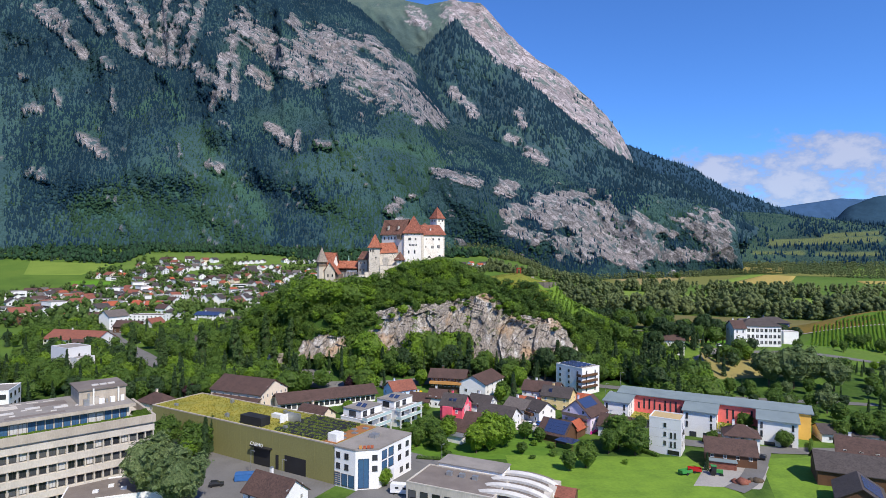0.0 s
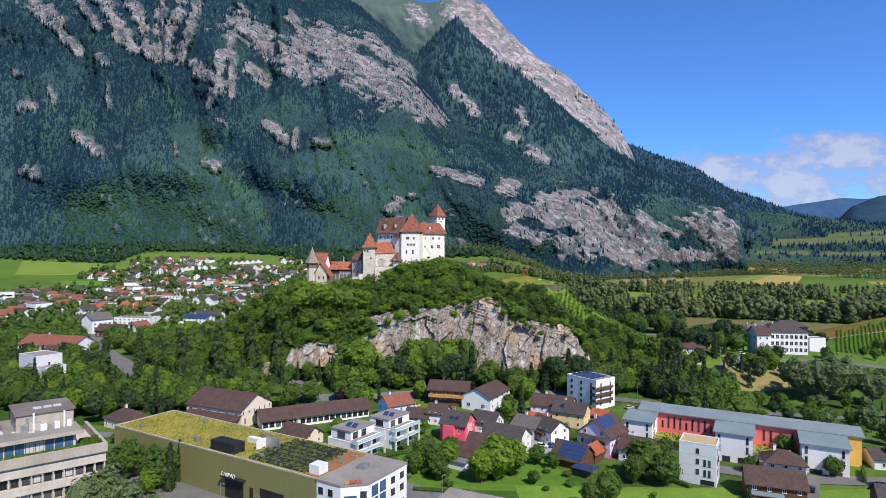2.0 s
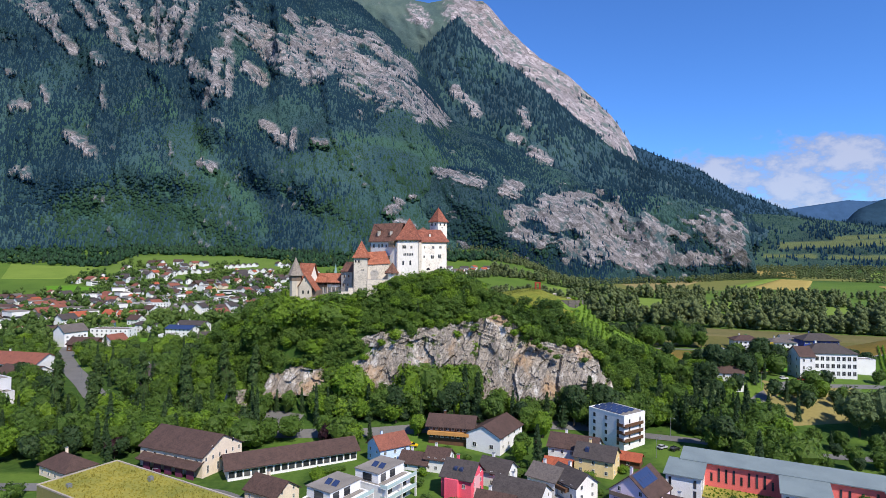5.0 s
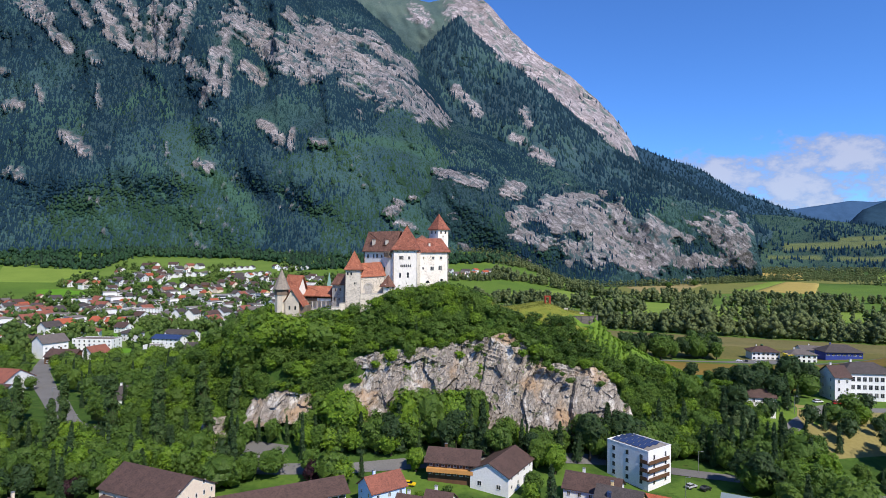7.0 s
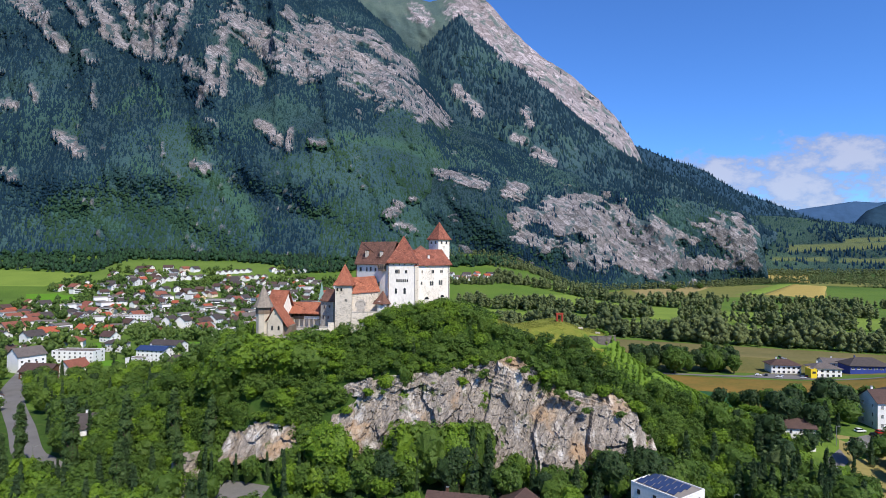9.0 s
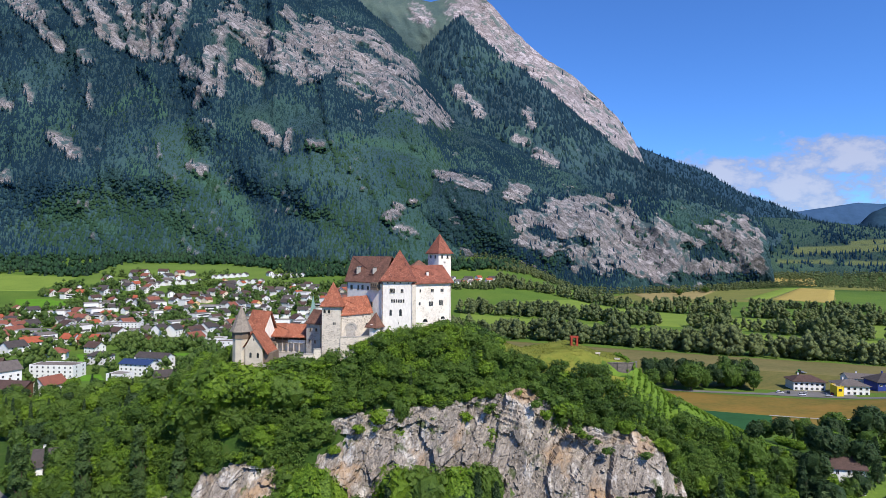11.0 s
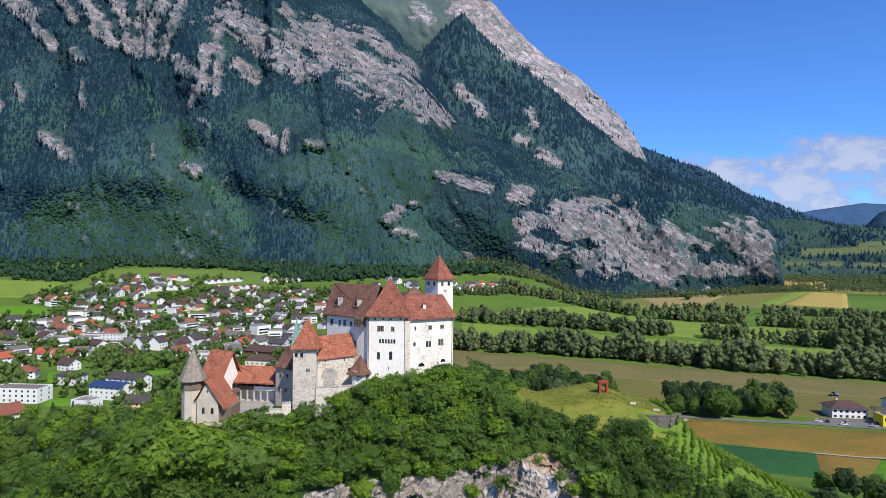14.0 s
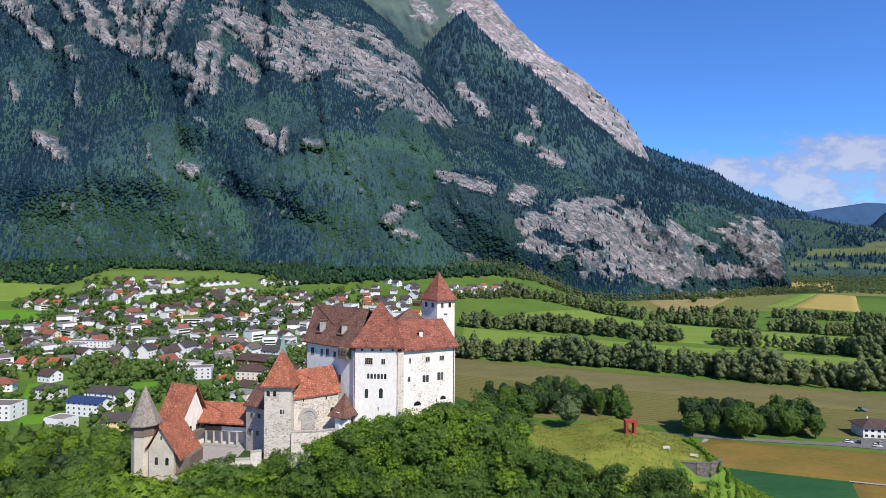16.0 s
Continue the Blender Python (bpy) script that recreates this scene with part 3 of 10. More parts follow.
def ground_mat():
    m, nt, lk, b = node_mat("valley_grass", 0.95, spec=0.1)
    a = ramp(nt, lk, tex(nt, lk, "noise", 0.012, 6), [(0.3, (0.06, 0.115, 0.02)), (0.5, (0.092, 0.165, 0.026)), (0.7, (0.13, 0.195, 0.032))])
    s = ramp(nt, lk, tex(nt, lk, "noise", 0.5, 5), [(0.3, (0.035, 0.07, 0.012)), (0.7, (0.11, 0.17, 0.03))])
    c = mixed(nt, lk, 0.4, a, s)
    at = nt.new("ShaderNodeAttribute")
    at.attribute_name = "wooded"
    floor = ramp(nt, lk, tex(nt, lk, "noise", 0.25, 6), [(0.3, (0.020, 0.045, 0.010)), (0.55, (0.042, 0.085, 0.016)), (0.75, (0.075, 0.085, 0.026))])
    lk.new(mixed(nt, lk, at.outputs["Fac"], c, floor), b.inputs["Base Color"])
    bump(nt, lk, b, tex(nt, lk, "noise", 1.2, 5), 0.6, 0.3)
    return m


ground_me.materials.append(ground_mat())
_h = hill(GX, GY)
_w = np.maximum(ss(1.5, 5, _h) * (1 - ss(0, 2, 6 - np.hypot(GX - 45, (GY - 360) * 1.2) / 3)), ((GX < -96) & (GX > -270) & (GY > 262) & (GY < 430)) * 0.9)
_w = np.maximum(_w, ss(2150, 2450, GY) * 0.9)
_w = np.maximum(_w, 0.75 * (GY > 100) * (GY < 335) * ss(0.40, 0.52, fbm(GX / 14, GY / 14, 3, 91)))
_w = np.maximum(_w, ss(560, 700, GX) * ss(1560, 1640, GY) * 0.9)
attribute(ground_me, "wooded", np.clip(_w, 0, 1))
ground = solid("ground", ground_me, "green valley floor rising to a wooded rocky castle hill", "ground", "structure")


# ---- mountains: faces seen across the valley, each from foot to crest ----
VIEW = (0.0, 90.0, 79.5)      # middle of the flight, from which bearings and elevations below are given
UNIT = 1046.0                 # bearings and elevations are tangents in thousandths, near enough


def mountain(name, label, bearings, crest, crest_d, foot_d, material, bands=(), nu=260, nv=120, rough=1.0, power=1.0, seed=0, band_gain=1.0, rocky=0.0, foot_z=None, grass=0.6, clearings=(), ragged=1.9, glades=0.6, folds=(), wild=420, mown=False):
    """A mountain face. bearings: across; crest: elevation of the skyline; crest_d, foot_d: distance ahead of the crest and the foot."""
    u = np.linspace(bearings[0], bearings[-1], nu)
    ce, cd, fd = (np.interp(u, bearings, v) for v in (crest, crest_d, foot_d))
    v = np.linspace(0, 1.12, nv)
    U, V = np.meshgrid(u, v)
    CE, CD, FD = (np.broadcast_to(q, U.shape) for q in (ce, cd, fd))
    D = FD + (CD - FD) * np.minimum(V, 1) + (V > 1) * (V - 1) * 1200
    X = VIEW[0] + U / UNIT * (D - VIEW[1])
    ZC = VIEW[2] + CE / UNIT * (CD - VIEW[1])
    ZF = land(X, D) - 6 if foot_z is None else np.full_like(X, foot_z)
    Z = ZF + (ZC - ZF) * np.minimum(V, 1) ** power - (V > 1) * (V - 1) * 900
    amp = 1.15 * np.sin(np.pi * np.clip(V, 0, 1)) ** 0.7
    relief = fbm(X / 520 + Z / 1100, Z / 900, 6, seed, True, 0.55) - 0.5
    gully = fbm(X / 130 + Z / 500, Z / 700, 4, seed + 40, True) - 0.5
    D2 = D - amp * rough * (wild * relief + 90 * gully)
    Z2 = Z + rough * ((fbm(X / 60, D / 60, 4, seed + 9) - 0.5) * 24 * np.clip(V * 5, 0, 1))
    # ridges that come forward and ravines that fall back, along the line of sight
    pull = np.zeros_like(X)
    fu, fe = U + 14 * (fbm(U / 40, Z / 90, 4, seed + 21) - 0.5), (Z2 - VIEW[2]) / (D2 - VIEW[1]) * UNIT
    for x0, e0, x1, e1, w, depth in folds:
        ax, ay = x1 - x0, e1 - e0
        t = np.clip(((fu - x0) * ax + (fe - e0) * ay) / (ax * ax + ay * ay + 1e-6), 0, 1)
        pull += 0.26 * depth * np.exp(-(np.hypot(fu - x0 - t * ax, fe - e0 - t * ay) / w) ** 2)
    k = 1 - pull * ss(0.0, 0.12, V) / (D2 - VIEW[1])
    X, D2, Z2 = VIEW[0] + (X - VIEW[0]) * k, VIEW[1] + (D2 - VIEW[1]) * k, VIEW[2] + (Z2 - VIEW[2]) * k
    # where a point ends up as seen from the flight, for the rock bands
    eu, ev = (X - VIEW[0]) / (D2 - VIEW[1]) * UNIT, (Z2 - VIEW[2]) / (D2 - VIEW[1]) * UNIT

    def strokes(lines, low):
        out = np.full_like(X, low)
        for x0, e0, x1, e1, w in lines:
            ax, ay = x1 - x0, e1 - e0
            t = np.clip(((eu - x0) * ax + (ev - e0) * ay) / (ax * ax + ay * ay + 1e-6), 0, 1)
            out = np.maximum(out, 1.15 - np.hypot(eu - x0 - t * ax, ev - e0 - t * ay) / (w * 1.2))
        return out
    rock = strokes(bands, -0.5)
    open_ = ss(*((0.42, 0.62) if mown else (0.30, 0.85)), strokes(clearings, -0.6) + glades * (fbm(X / 55, Z2 / 70, 5, seed + 66, False, 0.6) - 0.5))
    rag = 0.6 * (fbm(X / 75 + Z2 / 160, Z2 / 60 - X / 200, 6, seed + 3, False, 0.62) - 0.5) + 0.7 * (fbm((X * 0.89 - Z2 * 0.45) / 120, (X * 0.45 + Z2 * 0.89) / 20, 4, seed + 8, True) - 0.56)
    fleck = fbm(X / 70, Z2 / 110, 4, seed + 77, True)
    rag = rag + 0.45 * (fbm(X / 24, Z2 / 24, 4, seed + 31, False, 0.6) - 0.5) + 0.3 * (fbm(X / 30 - Z2 / 50, Z2 / 14, 3, seed + 32, True) - 0.55)
    mask = ss(0.28, 0.60, rock * band_gain + rag * ragged + rocky + 0.02) if (len(bands) or rocky) else np.zeros_like(X)
    mask = np.maximum(mask, ss(0.93, 0.97, fleck) * 0.5 * (fbm(X / 300, Z2 / 260, 3, seed + 13) > 0.62))
    # cliffs stand out and are stepped
    D2 = D2 - mask * rough * (8 + 16 * (fbm((X * 0.82 + Z2 * 0.57) / 160, (Z2 * 0.82 - X * 0.57) / 45, 3, seed + 5, True, 0.5) - 0.45))
    me = mesh_from(name, np.stack([X, D2, Z2], 2).reshape(-1, 3), grid_faces(nu, nv), material, True)
    attribute(me, "rock", mask)
    attribute(me, "meadow", np.maximum(open_ * 0.85, ss(0.54, 0.66, fbm(X / 260, Z2 / 200, 4, seed + 60)) * grass * 0.7))
    ob = solid(name, me, label, "mountain", "structure")
    return ob, X, D2, Z2, np.maximum(np.maximum(mask, open_ * (1.0 if mown else 0.22)), 0.10 * ss(0.56, 0.62, fbm(X / 260, Z2 / 200, 4, seed + 60)))


# blue haze of distance is mixed into this forest and meadow colour
M["mountain"] = rock_mix_mat("hazy_forest_mountain", (0.015, 0.042, 0.056), (0.023, 0.060, 0.068), (0.285, 0.265, 0.27), (0.115, 0.116, 0.132), 0.02, (0.040, 0.100, 0.066))
# peaks: forest and meadow colours lean blue to carry the distance haze
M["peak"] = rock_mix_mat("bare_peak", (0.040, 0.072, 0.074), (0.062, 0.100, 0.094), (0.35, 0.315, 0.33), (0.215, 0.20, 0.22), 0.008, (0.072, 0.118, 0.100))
M["peak_forest"] = rock_mix_mat("hazy_pyramid_peak_forest", (0.018, 0.046, 0.064), (0.026, 0.064, 0.078), (0.34, 0.31, 0.32), (0.17, 0.165, 0.18), 0.02, (0.05, 0.11, 0.08))
# far hills: the blue is air haze put into the base colour
M["far_hills"] = surface("haze_blue_wooded_hills", (0.030, 0.064, 0.100), (0.018, 0.042, 0.070), 0.004, 0.03, 1.0, relief=0.5, depth=8, spec=0.0)
M["blue_hills"] = surface("haze_blue_remote_hills", (0.045, 0.092, 0.175), (0.036, 0.078, 0.15), 0.003, 0.02, 1.0, relief=0.3, depth=8, spec=0.0)

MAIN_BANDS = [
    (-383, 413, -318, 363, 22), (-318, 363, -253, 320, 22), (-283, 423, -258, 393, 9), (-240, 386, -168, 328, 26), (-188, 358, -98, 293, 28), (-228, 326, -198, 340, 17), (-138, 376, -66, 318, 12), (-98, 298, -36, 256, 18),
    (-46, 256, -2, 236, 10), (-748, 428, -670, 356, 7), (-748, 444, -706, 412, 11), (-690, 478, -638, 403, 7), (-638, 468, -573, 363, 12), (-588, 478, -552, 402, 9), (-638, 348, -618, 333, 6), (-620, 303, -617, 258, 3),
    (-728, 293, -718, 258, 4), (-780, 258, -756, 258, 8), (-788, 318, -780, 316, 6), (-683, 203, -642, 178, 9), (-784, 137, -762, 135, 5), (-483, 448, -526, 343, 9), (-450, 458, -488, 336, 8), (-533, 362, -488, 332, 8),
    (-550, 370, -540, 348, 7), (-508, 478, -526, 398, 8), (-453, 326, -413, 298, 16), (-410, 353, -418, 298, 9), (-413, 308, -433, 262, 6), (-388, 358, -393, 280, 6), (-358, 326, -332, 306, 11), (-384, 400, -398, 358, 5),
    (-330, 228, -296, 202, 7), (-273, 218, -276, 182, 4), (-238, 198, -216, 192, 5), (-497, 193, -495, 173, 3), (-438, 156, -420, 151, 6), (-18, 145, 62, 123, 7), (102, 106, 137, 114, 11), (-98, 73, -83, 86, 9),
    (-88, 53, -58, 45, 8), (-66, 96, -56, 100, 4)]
MAIN_FOLDS = [
    (-908, 98, -668, 118, 60, 130), (-668, 128, -478, 148, 50, 110), (-478, 148, -388, 48, 45, 80), (-438, 268, -436, 186, 22, -70), (-348, 113, -228, 53, 26, -90), (-488, 448, -526, 318, 30, -90),
    (-526, 318, -498, 208, 30, -60), (-578, 448, -553, 358, 22, 60), (-428, 448, -368, 238, 40, 70), (-698, 448, -618, 338, 26, 50), (-228, 288, 12, 158, 50, 80), (-88, 148, 172, 68, 40, 60),
    (-308, 448, -88, 358, 40, 60), (-728, 328, -588, 208, 34, -50), (-228, 148, -88, 48, 40, 50)]
MAIN_CLEARINGS = [(-443, 186, -438, 148, 14), (-438, 148, -363, 98, 22), (-363, 98, -328, 38, 20), (-588, 248, -538, 278, 16), (-526, 318, -500, 248, 20), (-678, 73, -568, 43, 14), (-268, 313, -228, 290, 7), (-458, 438, -488, 338, 12), (-538, 148, -458, 48, 26), (-188, 208, 12, 173, 14), (-308, 118, -268, 88, 10)]
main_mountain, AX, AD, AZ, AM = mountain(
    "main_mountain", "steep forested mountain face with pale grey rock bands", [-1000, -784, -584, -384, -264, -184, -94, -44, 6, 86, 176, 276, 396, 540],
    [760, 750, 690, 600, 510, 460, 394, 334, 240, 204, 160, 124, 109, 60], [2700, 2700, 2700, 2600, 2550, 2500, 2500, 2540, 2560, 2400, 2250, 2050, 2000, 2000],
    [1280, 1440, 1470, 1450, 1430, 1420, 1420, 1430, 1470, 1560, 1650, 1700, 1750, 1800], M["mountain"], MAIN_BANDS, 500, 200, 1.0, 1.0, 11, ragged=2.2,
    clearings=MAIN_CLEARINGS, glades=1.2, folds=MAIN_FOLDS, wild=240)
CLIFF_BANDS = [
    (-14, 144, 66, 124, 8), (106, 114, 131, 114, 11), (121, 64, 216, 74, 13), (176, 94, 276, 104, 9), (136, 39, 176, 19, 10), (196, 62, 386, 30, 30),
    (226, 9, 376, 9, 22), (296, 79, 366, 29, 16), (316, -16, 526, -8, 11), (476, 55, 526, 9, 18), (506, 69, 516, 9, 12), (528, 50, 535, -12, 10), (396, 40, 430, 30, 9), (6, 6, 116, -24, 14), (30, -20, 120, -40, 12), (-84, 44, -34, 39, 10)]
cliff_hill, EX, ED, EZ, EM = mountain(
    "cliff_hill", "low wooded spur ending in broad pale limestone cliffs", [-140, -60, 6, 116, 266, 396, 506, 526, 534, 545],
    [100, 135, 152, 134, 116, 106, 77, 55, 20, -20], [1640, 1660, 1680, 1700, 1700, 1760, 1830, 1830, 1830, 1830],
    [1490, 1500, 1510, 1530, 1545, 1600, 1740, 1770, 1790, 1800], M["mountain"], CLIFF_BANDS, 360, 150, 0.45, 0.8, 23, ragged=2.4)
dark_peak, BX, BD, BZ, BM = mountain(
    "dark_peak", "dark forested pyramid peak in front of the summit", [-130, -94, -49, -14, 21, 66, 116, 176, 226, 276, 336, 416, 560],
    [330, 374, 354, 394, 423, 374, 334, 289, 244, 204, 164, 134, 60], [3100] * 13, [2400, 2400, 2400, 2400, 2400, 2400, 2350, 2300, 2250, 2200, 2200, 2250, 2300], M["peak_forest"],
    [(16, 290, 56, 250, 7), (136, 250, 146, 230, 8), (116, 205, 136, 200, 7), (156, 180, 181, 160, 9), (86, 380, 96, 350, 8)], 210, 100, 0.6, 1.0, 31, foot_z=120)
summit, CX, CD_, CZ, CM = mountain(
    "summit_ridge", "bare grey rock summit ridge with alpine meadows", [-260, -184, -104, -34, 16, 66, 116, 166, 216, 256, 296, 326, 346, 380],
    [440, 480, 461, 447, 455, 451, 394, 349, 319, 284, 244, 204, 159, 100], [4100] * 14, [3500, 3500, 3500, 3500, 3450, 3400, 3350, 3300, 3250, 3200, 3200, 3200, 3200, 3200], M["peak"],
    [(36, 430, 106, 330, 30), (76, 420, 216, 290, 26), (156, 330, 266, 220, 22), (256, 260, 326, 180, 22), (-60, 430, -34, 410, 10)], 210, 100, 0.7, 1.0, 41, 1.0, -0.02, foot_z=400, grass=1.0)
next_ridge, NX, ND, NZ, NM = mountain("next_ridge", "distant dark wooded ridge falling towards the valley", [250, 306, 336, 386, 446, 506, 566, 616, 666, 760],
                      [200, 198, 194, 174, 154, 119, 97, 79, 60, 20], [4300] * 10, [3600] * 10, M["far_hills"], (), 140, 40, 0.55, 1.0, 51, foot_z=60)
blue_hills = mountain("blue_hills", "remote hills at the end of the valley, coloured haze-blue", [500, 616, 666, 716, 756, 836, 950, 1200],
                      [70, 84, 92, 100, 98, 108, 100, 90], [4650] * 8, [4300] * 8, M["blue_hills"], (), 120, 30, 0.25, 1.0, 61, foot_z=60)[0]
M["valley_forest"] = rock_mix_mat("dark_valley_forest", (0.014, 0.038, 0.032), (0.026, 0.062, 0.044), (0.2, 0.18, 0.16), (0.12, 0.11, 0.1), 0.02, (0.12, 0.145, 0.045))
valley_wood, VX, VD, VZ, VM = mountain("valley_wood", "dark wooded rise closing the valley", [520, 545, 600, 660, 716, 784, 900, 1100, 1500], [70, 74, 72, 66, 60, 54, 58, 60, 60], [3100] * 9, [2250] * 9, M["valley_forest"], (), 150, 50, 0.35, 0.9, 81, foot_z=20, grass=0.0,
                                       clearings=[(600, 16, 800, 24, 8), (700, 30, 800, 36, 5), (572, -2, 660, -3, 5), (690, -4, 800, -4, 5)], glades=0.15, mown=True)
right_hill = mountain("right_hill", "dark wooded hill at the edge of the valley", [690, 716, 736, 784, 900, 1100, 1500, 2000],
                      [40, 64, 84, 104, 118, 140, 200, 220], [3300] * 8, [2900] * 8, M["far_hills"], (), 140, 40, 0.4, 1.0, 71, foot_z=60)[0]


# ---- the quarried rock face of the castle hill ----
def broken(a, b, sa, sb, seed, step, tilt):
    """Relief of broken rock over two directions: blocks about sa by sb, stepped from each other, each face tilted its own way."""
    i0, j0 = np.floor(a / sa), np.floor(b / sb)
    near_, out = np.full(a.shape, 1e9), np.zeros(a.shape)
    rnd_ = lambda i, j, k: np.modf(np.abs(np.sin(i * 127.1 + j * 311.7 + (seed + k) * 74.7) * 43758.5453))[0]
    for di in (-1, 0, 1):
        for dj in (-1, 0, 1):
            i, j = i0 + di, j0 + dj
            da, db = a / sa - i - rnd_(i, j, 0), b / sb - j - rnd_(i, j, 1)
            d = da * da + db * db
            h = step * (rnd_(i, j, 2) - 0.5) + tilt * (da * (rnd_(i, j, 3) - 0.5) + db * (rnd_(i, j, 4) - 0.5))
            out, near_ = np.where(d < near_, h, out), np.minimum(d, near_)
    return out


def cliff(name, label, xs, tops, feet, y_foot, y_top, seed):
    n, k = int((xs[-1] - xs[0]) / 0.36), 96
    x, t = np.linspace(xs[0], xs[-1], n), np.linspace(0, 1, k)
    X, T = np.meshgrid(x, t)
    top = np.interp(X, xs, tops) + (fbm(X / 6, X * 0, 4, seed) - 0.5) * 3.0
    foot = np.interp(X, xs, feet)
    Z = foot + (top - foot) * np.minimum(T / 0.92, 1) + (T > 0.92) * 0.6
    Yc = y_foot + (y_top - y_foot) * np.minimum(T / 0.92, 1) ** 1.25
    big = fbm(X / 18, Z / 22, 3, seed + 1) - 0.5
    # slabs that lean: blocks whose long edges run steeply down to the left, each with its own face
    bend = 4 * (fbm(X / 12, Z / 12, 3, seed + 6) - 0.5)
    across, down = X * 0.88 - Z * 0.47 + bend, X * 0.47 + Z * 0.88 + bend
    slab_ = broken(across, down, 6.0, 13.0, seed + 2, 3.4, 3.0)
    block = broken(across, down, 2.1, 4.2, seed + 7, 1.3, 1.3)
    chip = broken(across, down, 0.9, 1.5, seed + 4, 0.5, 0.5)
    # thin beds that overhang one another under the brink
    bed = (Z + 0.25 * X + 3 * (fbm(X / 14, Z / 20, 3, seed + 3) - 0.5)) / 1.5
    beds = (bed - np.floor(bed)) * value_noise(np.floor(bed) * 2.7, X / 6 + np.floor(bed) * 1.3, seed + 11) * ss(0.70, 0.84, T + 0.25 * (fbm(X / 10, X * 0 + 3, 2, seed + 8) - 0.5))
    D = Yc - 7.0 * big - slab_ - block - chip - 1.3 * beds + (T > 0.92) * (T - 0.92) / 0.08 * 7
    ends = ss(0, 7, X - xs[0]) * ss(0, 7, xs[-1] - X)
    D = D + (1 - ends) * 9
    me = mesh_from(name, np.stack([X, D, Z], 2).reshape(-1, 3), grid_faces(n, k), M["cliff"], False)
    return solid(name, me, label, "rock face", "structure")


def cliff_mat():
    m, nt, lk, b = node_mat("grey_limestone_cliff", 0.92, spec=0.15)
    st = tex(nt, lk, "noise", 0.10, 6, (1.0, 1.0, 1.0), rough=0.65)
    fine = tex(nt, lk, "noise", 1.6, 8, (1.3, 1.0, 0.8), rough=0.75, turn=26)
    c = ramp(nt, lk, st, [(0.36, (0.165, 0.140, 0.117)), (0.50, (0.25, 0.219, 0.188)), (0.64, (0.35, 0.313, 0.273))])
    c = mixed(nt, lk, 0.45, c, ramp(nt, lk, fine, [(0.36, (0.08, 0.069, 0.06)), (0.47, (0.225, 0.196, 0.168)), (0.62, (0.43, 0.39, 0.342))]))
    # bedding and joints, steeply down to the left
    seam = tex(nt, lk, "noise", 0.55, 8, (2.2, 1.0, 0.5), rough=0.7, turn=26)
    c = mixed(nt, lk, 0.30, c, ramp(nt, lk, seam, [(0.40, (0.07, 0.06, 0.052)), (0.47, (0.25, 0.22, 0.19)), (0.58, (0.44, 0.40, 0.355))]))
    c = mixed(nt, lk, 0.45, c, cells(nt, lk, 0.5, (1.4, 1.0, 0.7), 26), "MULTIPLY")
    # white lime wash where water runs down
    pale = ramp(nt, lk, tex(nt, lk, "noise", 0.10, 7, (1.7, 1.7, 0.55), rough=0.7), [(0.53, (0, 0, 0)), (0.65, (0.85, 0.85, 0.85))])
    c = mixed(nt, lk, pale, c, (0.60, 0.57, 0.53))
    soot = ramp(nt, lk, tex(nt, lk, "noise", 0.14, 6, (1.8, 1.8, 0.6), rough=0.65), [(0.32, (0.6, 0.6, 0.6)), (0.42, (0, 0, 0))])
    c = mixed(nt, lk, soot, c, (0.13, 0.120, 0.112))
    rust = ramp(nt, lk, tex(nt, lk, "noise", 0.07, 4), [(0.54, (0, 0, 0)), (0.66, (0.7, 0.7, 0.7))])
    c = mixed(nt, lk, rust, c, (0.38, 0.25, 0.14), "MIX")
    moss = ramp(nt, lk, tex(nt, lk, "noise", 0.16, 6), [(0.60, (0, 0, 0)), (0.67, (0.85, 0.85, 0.85))])
    c = mixed(nt, lk, moss, c, (0.06, 0.085, 0.028))
    lk.new(c, b.inputs["Base Color"])
    bump(nt, lk, b, mixed(nt, lk, 0.5, fine, seam), 0.8, 0.35)
    return m


M["cliff"] = cliff_mat()
cliff("rock_face_1", "tall grey quarried limestone face below the castle wood", [-50, -44, -28, -1, 28, 34, 44, 62, 70, 76], [29, 33, 38, 42, 46, 41, 34, 33, 27, 22], [8, 8, 8, 5, 3, 3, 5, 9, 11, 13], 321, 333, 5)
cliff("rock_face_2", "low grey limestone outcrop among hillside trees", [-84, -77, -68, -58, -50, -46], [16, 20, 24.5, 25, 24, 20], [11, 12, 12, 13, 14, 14], 318, 328, 25)
cliff("rock_face_3", "pale rock knob at the foot of the wooded slope", [-98, -94, -88, -82], [9, 13, 13, 9], [0, 0, 0, 0], 313, 319, 35)


# ---- openings ----
window_cache = {}


